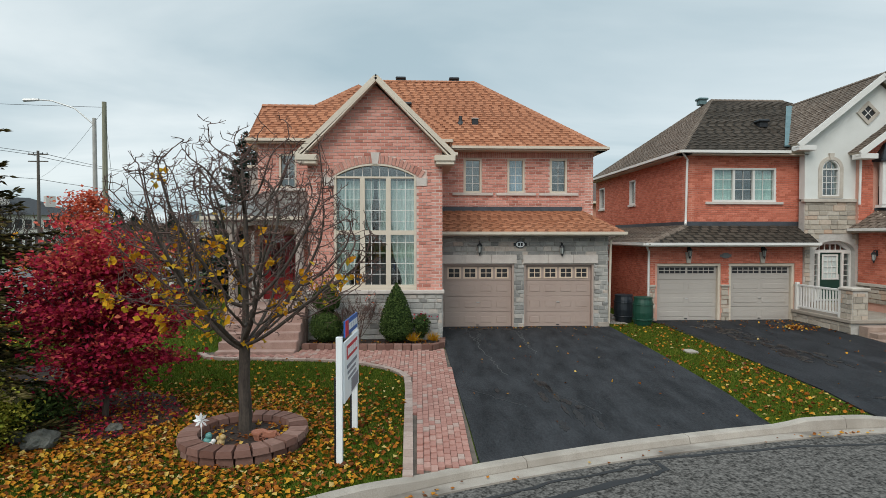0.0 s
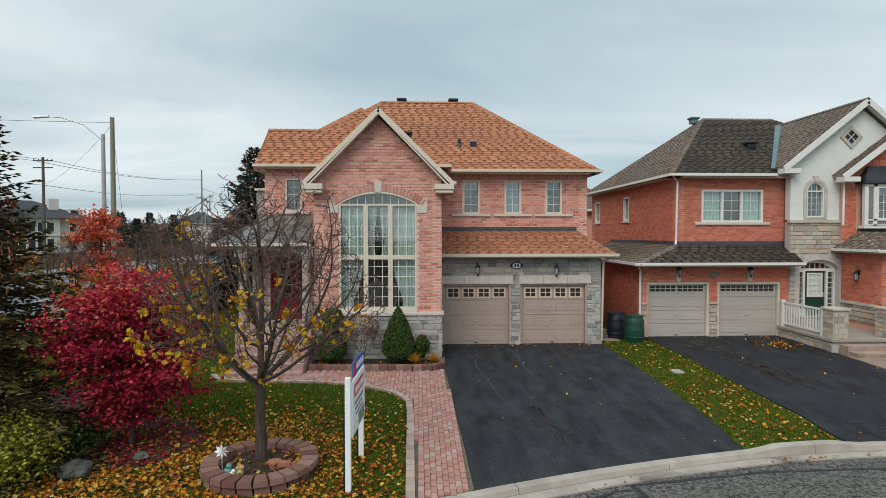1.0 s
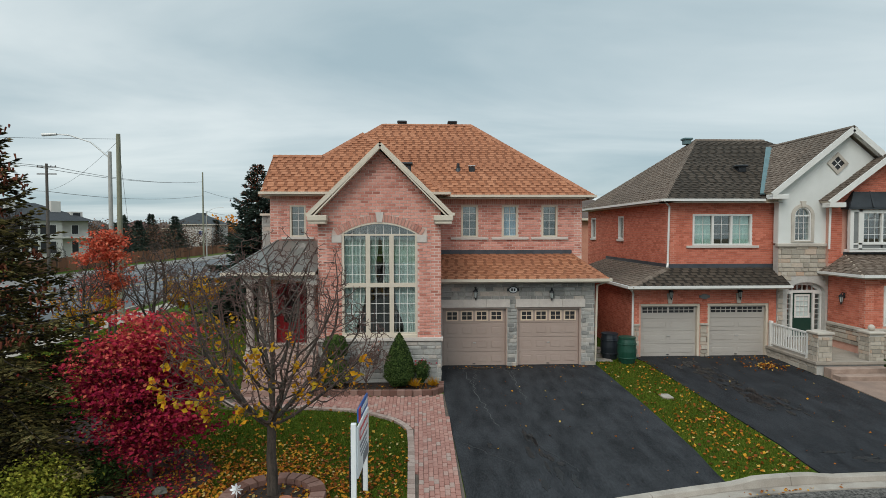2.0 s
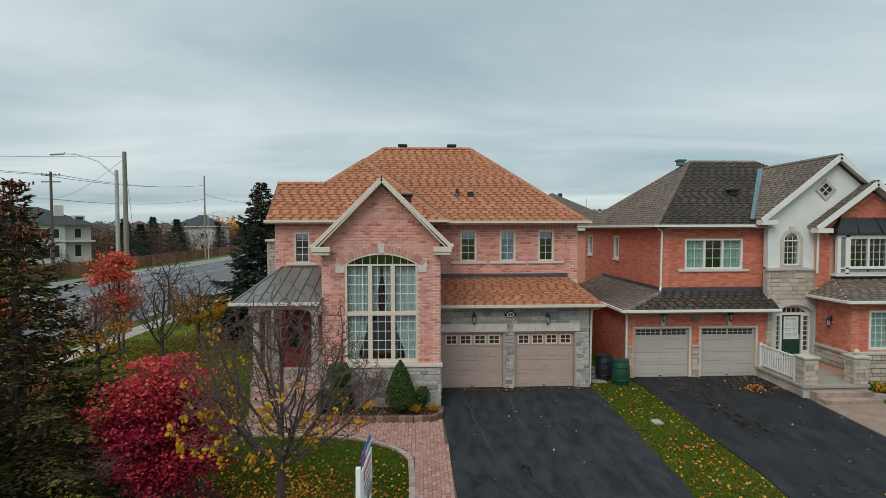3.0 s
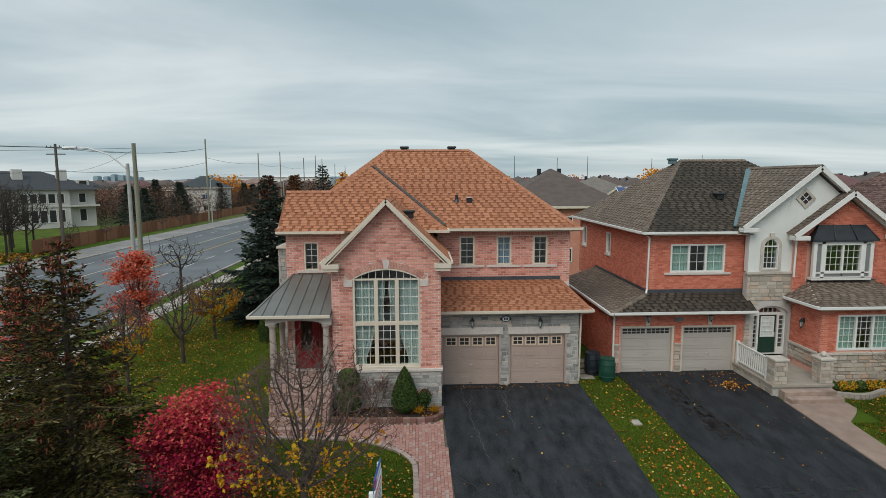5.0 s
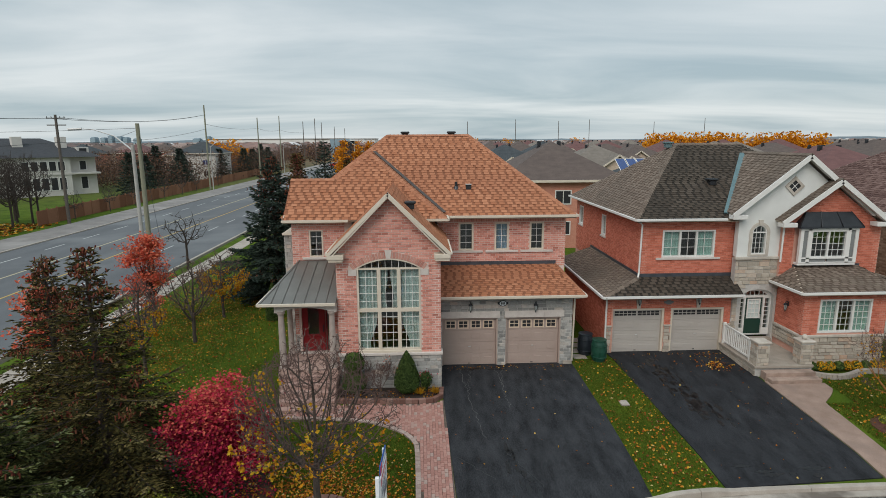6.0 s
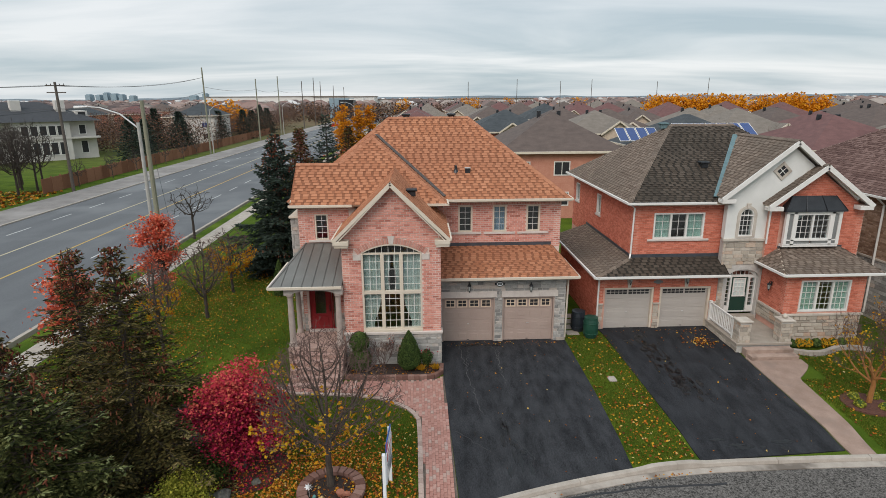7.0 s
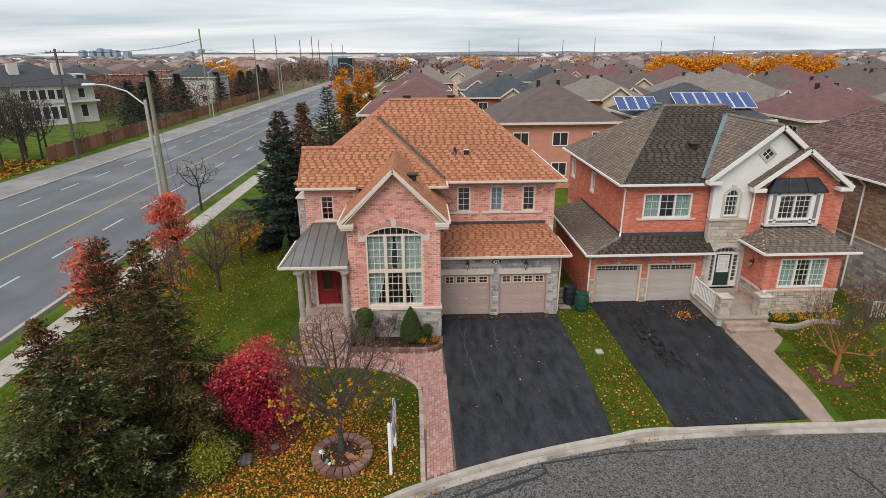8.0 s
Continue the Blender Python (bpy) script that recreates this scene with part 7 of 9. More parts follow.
RC, RR = Vector((-2.70, 8.83, -0.16)), 0.83
tree_ring = thing("tree_ring", "ring of brown retaining blocks round the lawn tree", "tree ring", RC)
for lay_, (r, n, z0, z1, w) in enumerate(((0.80, 22, -0.06, 0.10, 0.26), (0.82, 24, 0.105, 0.20, 0.30))):
    for k in range(n):
        a0, a1 = 2 * math.pi * (k + 0.5 * lay_) / n + 0.010, 2 * math.pi * (k + 1 + 0.5 * lay_) / n - 0.010
        bm = bmesh.new()
        ri, ro = r - w / 2, r + w / 2
        vs = []
        for z in (z0, z1):
            sh = 0.012 if z == z1 else 0
            vs.append([bm.verts.new((RC.x + q * math.cos(a), RC.y + q * math.sin(a), RC.z + z)) for q, a in ((ri + sh, a0 + sh), (ro - sh, a0 + sh), (ro - sh, a1 - sh), (ri + sh, a1 - sh))])
        for i in range(4):
            bm.faces.new((vs[0][i], vs[0][(i + 1) % 4], vs[1][(i + 1) % 4], vs[1][i]))
        bm.faces.new(vs[1]); bm.faces.new(vs[0])
        part("block", bm, RING, tree_ring)
bm = bmesh.new()
lathe(bm, (RC.x, RC.y, RC.z), [(0.70, -0.05), (0.70, 0.07), (0.4, 0.10), (0.1, 0.12)], 24)
tagged(part("soil_mound", bm, SOIL), "dark mulch soil inside the tree ring", "soil", kind="structure")

# ornaments in the ring
def ornament(name, label, base, blobs, material):
    bm = bmesh.new()
    for x, y, z, r, sz in blobs:
        bmesh.ops.create_uvsphere(bm, u_segments=12, v_segments=8, radius=r, matrix=Matrix.Translation((base[0] + x, base[1] + y, base[2] + z)) @ Matrix.Diagonal((1, 1, sz, 1)))
    return tagged(part(name, bm, material), label, "garden ornament")


zt = RC.z + 0.08
TEAL = surface("teal_glaze", (0.06, 0.20, 0.19), (0.12, 0.30, 0.27), 20, 0.3)
TAN = surface("tan_resin", (0.36, 0.24, 0.10), (0.52, 0.38, 0.18), 20, 0.6)
ornament("garden_figurine", "small teal glazed garden figurine on the soil", (-3.12, 8.42, zt), [(0, 0, 0.07, 0.07, 1.0), (0.02, 0, 0.16, 0.05, 1.0), (-0.05, 0.02, 0.05, 0.05, 0.9)], TEAL)
ornament("garden_figurine", "small tan resin garden figurine on the soil", (-2.92, 8.40, zt), [(0, 0, 0.06, 0.06, 1.0), (0.03, 0, 0.14, 0.045, 1.0), (-0.04, 0, 0.13, 0.03, 1)], TAN)
ornament("garden_figurine", "small pale resin garden figurine on the soil", (-3.04, 8.36, zt), [(0, 0, 0.05, 0.05, 0.9), (0.03, 0, 0.10, 0.035, 1.0)], WHITE)
TERRA = surface("terracotta", (0.28, 0.10, 0.06), (0.38, 0.16, 0.10), 12, 0.85)
bm = bmesh.new(); lathe(bm, (-2.42, 8.62, zt), [(0.07, 0.0), (0.10, 0.12), (0.115, 0.12), (0.115, 0.15), (0.09, 0.15)], 14)
tagged(part("flower_pot", bm, TERRA), "small terracotta pot beside the trunk", "pot")
wheel = thing("ornamental_cart", "small dark garden ornament with spoked wheels", "garden ornament", (-2.28, 8.55, zt))
for dx in (0.0, 0.16):
    bm = bmesh.new()
    c = Vector((-2.32 + dx, 8.5, zt + 0.09))
    for k in range(16):
        a, b = 2 * math.pi * k / 16, 2 * math.pi * (k + 1) / 16
        bar(bm, c + Vector((0.085 * math.cos(a), 0, 0.085 * math.sin(a))), c + Vector((0.085 * math.cos(b), 0, 0.085 * math.sin(b))), 0.018)
    for k in range(4):
        a = math.pi * k / 4
        bar(bm, c + Vector((0.08 * math.cos(a), 0, 0.08 * math.sin(a))), c - Vector((0.08 * math.cos(a), 0, 0.08 * math.sin(a))), 0.008)
    part("wheel", bm, TERRA, wheel)
part("body", box(-2.34, -2.14, 8.49, 8.60, zt + 0.09, zt + 0.17, 0.01), TERRA, wheel)
pin = thing("pinwheel", "white plastic pinwheel flower on a stick", "garden ornament", (-3.28, 8.62, zt))
bm = bmesh.new(); tube(bm, [(-3.28, 8.62, zt - 0.05), (-3.28, 8.62, zt + 0.32)], 0.006); part("stick", bm, WHITE, pin)
for k in range(8):
    a = 2 * math.pi * k / 8
    bm = bmesh.new()
    c = Vector((-3.28, 8.60, zt + 0.33))
    d, s = Vector((math.cos(a), 0, math.sin(a))), Vector((-math.sin(a), 0, math.cos(a)))
    v = [bm.verts.new(q) for q in (c, c + d * 0.07 + s * 0.025 + Vector((0, -0.01, 0)), c + d * 0.125, c + d * 0.07 - s * 0.02 + Vector((0, 0.01, 0)))]
    bm.faces.new(v)
    w = [bm.verts.new(q.co + Vector((0, 0.003, 0))) for q in v]
    bm.faces.new(w[::-1])
    part("petal", bm, SIGN_WHITE, pin)

# rocks
def rock(base, r, seed, label):
    rg = random.Random(seed)
    bm = bmesh.new()
    bmesh.ops.create_icosphere(bm, subdivisions=3, radius=r, matrix=Matrix.Translation(base))
    for v in bm.verts:
        d = (v.co - Vector(base)).normalized()
        v.co = Vector(base) + d * r * (1 + 0.35 * noise.noise(d * 1.6 + Vector((seed, 0, 0))) + 0.1 * noise.noise(d * 5))
        v.co.z = base[2] + (v.co.z - base[2]) * 0.62
    return tagged(part("rock", bm, ROCK), label, "rock")


rock((-5.75, 8.75, -0.08), 0.24, 1, "mossy grey boulder at the bed's edge")
rock((-4.95, 9.35, -0.10), 0.13, 2, "small reddish rock under the maple")
rock((-6.2, 8.95, -0.10), 0.15, 4, "small grey rock under the shrub")

# path of pavers: a strip beside the driveway that sweeps round to the steps
PATH = [(-0.22, 7.80), (0.90, 8.27), (0.75, 15.55), (0.45, 15.25), (-0.2, 15.14), (-2.3, 15.2), (-3.2, 15.3), (-3.2, 14.75), (-5.3, 14.75), (-5.72, 15.25), (-5.75, 14.9), (-5.4, 14.45), (-4.94, 14.27), (-2.81, 14.06), (-1.9, 13.86), (-1.35, 13.58), (-0.95, 13.3), (-0.68, 13.05), (-0.45, 12.72), (-0.31, 12.38), (-0.27, 11.5)]
path = drape("pavement", PATH, JOINT, 0.012, "reddish interlocking paver path from kerb to steps", "path", 0.2)
rg = random.Random(4)
EDGEPTS = [(-0.22, 7.80), (-0.27, 11.5), (-0.31, 12.38), (-0.45, 12.72), (-0.68, 13.05), (-0.95, 13.3), (-1.35, 13.58), (-1.9, 13.86), (-2.81, 14.06), (-4.94, 14.27), (-5.4, 14.45), (-5.75, 14.9)]
bev = bpy.data.meshes.new("paver")
f0 = Frame((0, 0, 0), (1, 0, 0), (0, 1, 0), (0, 0, 1))
V, Fc = piece_block(f0, [(-0.0512, 0.0512, -0.0992, 0.0992, True)], -0.02, 0.045, 0.003)
bev.from_pydata([list(map(float, q)) for q in V], [], Fc); bev.materials.append(PAVER)
small = [(x + 0.16, y) if x < 0.3 and y < 15 and i not in (1,) else (x, y) for i, (x, y) in enumerate(PATH)]
def inside(x, y):
    return any(a <= x <= b for a, b in spans([PATH], y))
def edge_dist(x, y):
    best = 9.0
    for (a, b), (c, d) in zip(EDGEPTS, EDGEPTS[1:]):
        L = (c - a) ** 2 + (d - b) ** 2
        t = max(0, min(1, ((x - a) * (c - a) + (y - b) * (d - b)) / L))
        best = min(best, math.hypot(x - a - t * (c - a), y - b - t * (d - b)))
    return best
cells, x, col = [], -5.8, 0
while x < 1.0:
    y = 7.7 + (col % 2) * 0.1
    while y < 15.6:
        if inside(x, y) and inside(x - 0.04, y - 0.08) and inside(x + 0.04, y + 0.08) and edge_dist(x, y) > 0.17:
            cells.append((x, y))
        y += 0.2
    x += 0.104
    col += 1
near = [c for c in cells if c[1] < 11.2 and c[0] > -0.4][:300]
ns = set(near)
for x, y in near:
    ob = new("paver", bev); ob.parent = path
    ob.location = (x, y, G(x, y) + 0.012 + rg.uniform(-0.003, 0.003))
VV, FF = [], []
for x, y in cells:
    if (x, y) in ns:
        continue
    k = len(VV)
    z = G(x, y) + 0.012 + rg.uniform(-0.003, 0.003)
    VV += [(q[0] + x, q[1] + y, q[2] + z) for q in V]
    FF += [tuple(i + k for i in fc) for fc in Fc]
raw("paverwork", VV, FF, PAVER, path)["kind"] = "stuff"
# border course
for (a, b), (c, d) in zip(EDGEPTS, EDGEPTS[1:]):
    L = math.hypot(c - a, d - b)
    n = max(1, round(L / 0.2))
    ux, uy = (c - a) / L, (d - b) / L
    nx_, ny_ = uy, -ux
    for k in range(n):
        s0, s1 = L * k / n + 0.004, L * (k + 1) / n - 0.004
        z0 = G(a, b) + 0.0
        bm = bmesh.new()
        p0, p1 = Vector((a + ux * s0 + nx_ * 0.07, b + uy * s0 + ny_ * 0.07, 0)), Vector((a + ux * s1 + nx_ * 0.07, b + uy * s1 + ny_ * 0.07, 0))
        p0.z = G(p0.x, p0.y) + 0.03; p1.z = G(p1.x, p1.y) + 0.03
        bar(bm, p0, p1, 0.15, 0.07)
        part("border_paver", bm, PAVER_EDGE, path)

# estate sign: two white posts, board between them
sign = thing("yard_sign", "white two-post yard sign with red and blue print", "sign", (-1.1, 8.6, -0.2))
pa, pb = Vector((-1.13, 8.08, -0.19)), Vector((-1.05, 9.30, -0.15))
for p, h in ((pa, 1.78), (pb, 1.78)):
    part("post", box(p.x - 0.045, p.x + 0.045, p.y - 0.045, p.y + 0.045, p.z - 0.1, p.z + h, 0.006), SIGN_WHITE, sign)
    part("stake", box(p.x - 0.075, p.x - 0.047, p.y - 0.02, p.y + 0.02, p.z - 0.1, p.z + 1.2), BLACK_METAL, sign, "dark metal stake")
FS = Frame((-1.09 + 0.05, 8.08, 0), (0.065, 0.998, 0), (0, 0, 1), (0.998, -0.065, 0))
part("board", fbox(bmesh.new(), FS, 0.02, 1.20, 0.62, 1.50, -0.05, -0.02, 0.004), SIGN_WHITE, sign)
part("rider", fbox(bmesh.new(), FS, 0.10, 1.10, 1.56, 1.80, -0.05, -0.02, 0.004), SIGN_BLUE, sign, "blue rider board with red end")
part("print_bar", fbox(bmesh.new(), FS, 0.10, 0.30, 1.565, 1.795, -0.02, -0.014), SIGN_RED, sign)
for k in range(4):
    part("print_bar", fbox(bmesh.new(), FS, 0.36 + 0.18 * k, 0.50 + 0.18 * k, 1.63, 1.73, -0.02, -0.014), SIGN_WHITE, sign)
part("print_bar", fbox(bmesh.new(), FS, 0.18, 1.05, 1.22, 1.42, -0.02, -0.014), SIGN_RED, sign, "red lettered bar")
for k in range(5):
    part("print_bar", fbox(bmesh.new(), FS, 0.24 + 0.16 * k, 0.36 + 0.16 * k, 1.27, 1.37, -0.014, -0.009), SIGN_WHITE, sign)
for a, b, c, d in ((0.2, 1.0, 1.08, 1.13), (0.25, 0.9, 0.99, 1.03), (0.3, 0.95, 0.90, 0.94)):
    part("print_bar", fbox(bmesh.new(), FS, a, b, c, d, -0.02, -0.014), SIGN_GREY, sign)
part("print_bar", fbox(bmesh.new(), FS, 0.55, 1.12, 0.66, 0.86, -0.02, -0.014), SIGN_GREY, sign, "grey photo panel")

# wall lanterns and oval plates
def lantern(parent_label, f, u, v):
    t = thing("wall_lantern", parent_label, "lantern", tuple(f.p(u, v, 0.0)))
    part("backplate", fbox(bmesh.new(), f, u - 0.05, u + 0.05, v + 0.05, v + 0.25, 0, 0.02, 0.006), BLACK_METAL, t)
    bm = bmesh.new(); tube(bm, [f.p(u, v + 0.18, 0.02), f.p(u, v + 0.26, 0.07), f.p(u, v + 0.22, 0.12)], 0.012); part("arm", bm, BLACK_METAL, t)
    c = f.p(u, v - 0.12, 0.12)
    bm = bmesh.new(); lathe(bm, c, [(0.03, 0.0), (0.045, 0.02), (0.07, 0.20), (0.07, 0.22)], 6); part("glass", bm, surface("lantern_glass", (0.35, 0.38, 0.36), (0.42, 0.45, 0.43), 4, 0.2), t, "pale lantern glass")
    bm = bmesh.new(); lathe(bm, c, [(0.095, 0.22), (0.08, 0.26), (0.02, 0.33), (0.012, 0.37)], 8); part("cap", bm, BLACK_METAL, t)
    for k in range(6):
        a = math.pi * k / 3
        bm = bmesh.new(); bar(bm, (c[0] + 0.045 * math.cos(a), c[1] + 0.045 * math.sin(a), c[2] + 0.02), (c[0] + 0.072 * math.cos(a), c[1] + 0.072 * math.sin(a), c[2] + 0.22), 0.010); part("cage_bar", bm, BLACK_METAL, t)
    bm = bmesh.new(); lathe(bm, c, [(0.01, -0.08), (0.03, -0.02), (0.045, 0.02)], 6); part("tail", bm, BLACK_METAL, t)
    return t


lantern("black wall lantern on grey stone above the garage door", FGA, 2.0, 2.60)
lantern("black wall lantern on grey stone above the garage door", FGA, 4.72, 2.56)
for u in ((N1[0] + N1[1]) / 2, (N2[0] + N2[1]) / 2):
    lantern("black wall lantern under the eave of the red-brick house", NG, u, 2.42)
lantern("black wall lantern on red brick beside the green door", leftside(15.75), -18.7, 2.3)


def oval(f, u, v, w, h, material, rim, label):
    t = thing("oval_plaque", label, "plaque", tuple(f.p(u, v, 0)))
    ring = [(u + w * math.cos(a), v + h * math.sin(a)) for a in np.linspace(0, 2 * math.pi, 24, endpoint=False)]
    inn = [(u + (w - 0.03) * math.cos(a), v + (h - 0.03) * math.sin(a)) for a in np.linspace(0, 2 * math.pi, 24, endpoint=False)]
    part("rim", slab(bmesh.new(), f, [ring], 0.0, 0.03), rim, t)
    pl = part("plate", slab(bmesh.new(), f, [inn], 0.03, 0.036), material, t)
    for sg in (-1, 1):
        part("ear", fbox(bmesh.new(), f, u + sg * w - 0.05, u + sg * w + 0.05, v - 0.05, v + 0.05, 0, 0.025, 0.01), rim, t)
    part("print_bar", fbox(bmesh.new(), f, u - w * 0.45, u - 0.015, v - h * 0.4, v + h * 0.4, 0.036, 0.040), rim, t)
    part("print_bar", fbox(bmesh.new(), f, u + 0.015, u + w * 0.45, v - h * 0.4, v + h * 0.4, 0.036, 0.040), rim, t)


oval(Frame((0, 18.45, 0), (1, 0, 0), (0, 0, 1), (0, -1, 0)), 3.35, 2.76, 0.17, 0.125, SIGN_WHITE, BLACK_METAL, "white oval plaque with black scrolled rim")
oval(front(19.585), 10.91, 2.34, 0.16, 0.10, GREYP, GREYP, "dull grey oval plaque on red brick")

# rain barrels in the side yard
for x, y, m, lab in ((7.62, 18.8, PLASTIC_G, "dark green plastic rain barrel"), (7.25, 19.6, PLASTIC_K, "blue-black plastic barrel by the wall")):
    t = thing("rain_barrel", lab, "barrel", (x, y, G(x, y)), "barrels in the side yard")
    bm = bmesh.new(); lathe(bm, (x, y, G(x, y)), [(0.27, 0.0), (0.31, 0.15), (0.34, 0.45), (0.32, 0.78), (0.29, 0.92)], 20); part("body", bm, m, t)
    bm = bmesh.new(); lathe(bm, (x, y, G(x, y)), [(0.31, 0.92), (0.31, 0.97), (0.2, 0.985)], 20); part("lid", bm, m, t)
    for h in (0.2, 0.7):
        bm = bmesh.new(); lathe(bm, (x, y, G(x, y)), [(0.345, h), (0.35, h + 0.02), (0.345, h + 0.04)], 20); part("hoop", bm, m, t)
cov = tagged(part("utility_cover", box(7.22, 7.52, 14.75, 15.15, G(7.3, 15) - 0.05, G(7.3, 15) + 0.05, 0.01), CONCRETE), "pale concrete utility cover in the grass strip", "utility cover")
for k in range(4):
    z = 0.0
    part("stepping_stone", box(6.62 + 0.1 * k, 7.2 + 0.1 * k, 19.0 + 0.7 * k, 19.5 + 0.7 * k, -0.05, 0.03, 0.01), CONCRETE, None)
for o in [o for o in scene.objects if o.name.startswith("stepping_stone")]:
    tagged(o, "grey concrete stepping slab in the side yard", "paving slab", "slabs between the houses")
fence_g = thing("side_gate", "brown wooden gate between the two houses", "gate", (7.4, 24.5, 0))
for k in range(11):
    x = 6.5 + k * 0.145
    part("board", box(x, x + 0.135, 24.48, 24.51, 0.0, 1.75), FENCE, fence_g)
for z in (0.3, 1.4):
    part("rail", box(6.5, 8.1, 24.51, 24.56, z, z + 0.09), FENCE, fence_g)

# roof vents, skylight, chimney pots
def vent(base, label, m=BLACK_METAL):
    t = thing("roof_vent", label, "roof vent", base)
    x, y, z = base
    part("base", box(x - 0.16, x + 0.16, y - 0.16, y + 0.16, z - 0.1, z + 0.10, 0.01), m, t)
    part("cap", box(x - 0.22, x + 0.22, y - 0.22, y + 0.22, z + 0.10, z + 0.20, 0.03), m, t)


vent((-0.75, 24.6, 9.68), "black roof vent behind the ridge")
vent((1.55, 24.6, 9.68), "black roof vent behind the ridge")
def main_z(y):
    return EZ + (RZ - EZ) * (y - Y0) / (RY - Y0)
t = thing("roof_box_vent", "dark box vent with pale glazed top on the shingles", "roof vent", (2.15, 21.45, main_z(21.45)))
part("body", box(2.03, 2.27, 21.35, 21.6, main_z(21.45) - 0.1, main_z(21.45) + 0.16, 0.02), BLACK_METAL, t)
part("cap", box(2.01, 2.29, 21.32, 21.55, main_z(21.45) + 0.16, main_z(21.45) + 0.19, 0.008), GALV, t)
t = thing("roof_stack", "short dark vent stack on the shingles", "roof vent", (1.60, 21.5, main_z(21.5)))
bm = bmesh.new(); lathe(bm, (1.60, 21.5, main_z(21.5)), [(0.16, -0.1), (0.07, 0.06), (0.06, 0.24), (0.04, 0.25)], 12); part("pipe", bm, BLACK_METAL, t)
vent((13.6, 21.9, 7.42), "black roof vent on the weathered shingles")
vent((12.9, 25.3, 9.1), "grey-green roof vent near the ridge", VALLEY_METAL)
vent((-0.42, 17.6, 6.95), "small black vent on the gable roof")

# tar seams on the street and fine cracks on the driveway
def seam(pts, w, z, material, label, name="tar_seam", drive_follow=False):
    V, Fc = [], []
    for i, p in enumerate(pts):
        q0, q1 = Vector((*pts[max(0, i - 1)], 0)), Vector((*pts[min(len(pts) - 1, i + 1)], 0))
        d = (q1 - q0).normalized()
        s = Vector((-d.y, d.x, 0)) * w / 2 * random.uniform(0.7, 1.3)
        zz = (G(*p) + 0.0385) if drive_follow else z
        V += [(p[0] + s.x, p[1] + s.y, zz), (p[0] - s.x, p[1] - s.y, zz), (p[0] + s.x, p[1] + s.y, zz - 0.006), (p[0] - s.x, p[1] - s.y, zz - 0.006)]
        if i:
            k = 4 * i
            Fc += [(k - 4, k - 3, k + 1, k), (k - 2, k, k + 2), (k - 4, k, k + 2, k - 2), (k - 3, k - 1, k + 3, k + 1)]
    Fc = [f_ for f_ in Fc if len(f_) == 4]
    return setting(raw(name, V, Fc, material), label, "road seam")


def wiggle(a, b, n, amp, seed):
    rg_ = random.Random(seed)
    return [(a[0] + (b[0] - a[0]) * k / n + rg_.uniform(-amp, amp), a[1] + (b[1] - a[1]) * k / n + rg_.uniform(-amp, amp)) for k in range(n + 1)]


def joined(pts, per, amp, seed):
    out = []
    for k in range(len(pts) - 1):
        out += wiggle(pts[k], pts[k + 1], per, amp, seed + k)[:-1]
    return out + [pts[-1]]


SZ = STREET_Z + 0.006
seam(joined([(8.9, 9.10), (6.4, 9.05), (3.62, 8.62), (3.72, 8.22), (3.42, 8.05)], 6, 0.025, 2), 0.07, SZ, TAR, "black tar seam following the kerb")
seam(joined([(3.42, 8.05), (1.9, 7.40), (-0.6, 6.3), (-2.6, 5.0)], 7, 0.03, 12), 0.12, SZ, TAR, "wide black tar seam across the street")
seam(joined([(3.55, 8.45), (1.8, 7.82), (0.4, 7.15)], 7, 0.03, 22), 0.06, SZ + 0.002, TAR, "thin black tar seam beside the kerb")
seam(joined([(13.2, 8.0), (13.4, 7.2), (13.45, 6.0), (13.9, 4.2)], 6, 0.04, 32), 0.08, SZ, TAR, "black tar seam across the street")
PALE = surface("pale_crack", (0.05, 0.05, 0.05), (0.12, 0.118, 0.115), 8, 0.9)
for n_, (a, b) in enumerate((((1.5, 18.2), (2.0, 12.8)), ((1.95, 18.0), (1.7, 15.9)), ((3.0, 18.2), (3.15, 14.8)), ((3.25, 18.0), (3.1, 16.6)))):
    seam(wiggle(a, b, 26, 0.07, n_ + 20), 0.011, 0, PALE, "fine pale crack in the driveway", "crack", True)
for n_, (a, b) in enumerate((((2.6, 12.0), (3.4, 10.2)), ((1.0, 11.8), (2.1, 10.6)))):
    seam(wiggle(a, b, 14, 0.05, n_ + 40), 0.03, 0, TAR, "dark sealed crack in the driveway", "crack", True)

def damp_patch(cx, cy, w, d, seed, label):
    """A thin uneven wet spot lying on a driveway, longer down the slope."""
    rg_ = random.Random(seed)
    n = 26
    ring = [(cx + w * math.cos(2 * math.pi * k / n) * rg_.uniform(0.5, 1.1), cy + d * math.sin(2 * math.pi * k / n) * rg_.uniform(0.6, 1.1)) for k in range(n)]
    V = [(cx, cy, G(cx, cy) + 0.041)] + [(x, y, G(x, y) + 0.041) for x, y in ring] + [(x, y, G(x, y) + 0.033) for x, y in ring]
    Fc = [(0, 1 + k, 1 + (k + 1) % n) for k in range(n)] + [(1 + k, 1 + n + k, 1 + n + (k + 1) % n, 1 + (k + 1) % n) for k in range(n)]
    return setting(raw("damp_patch", V, Fc, DAMP), label, "wet patch")


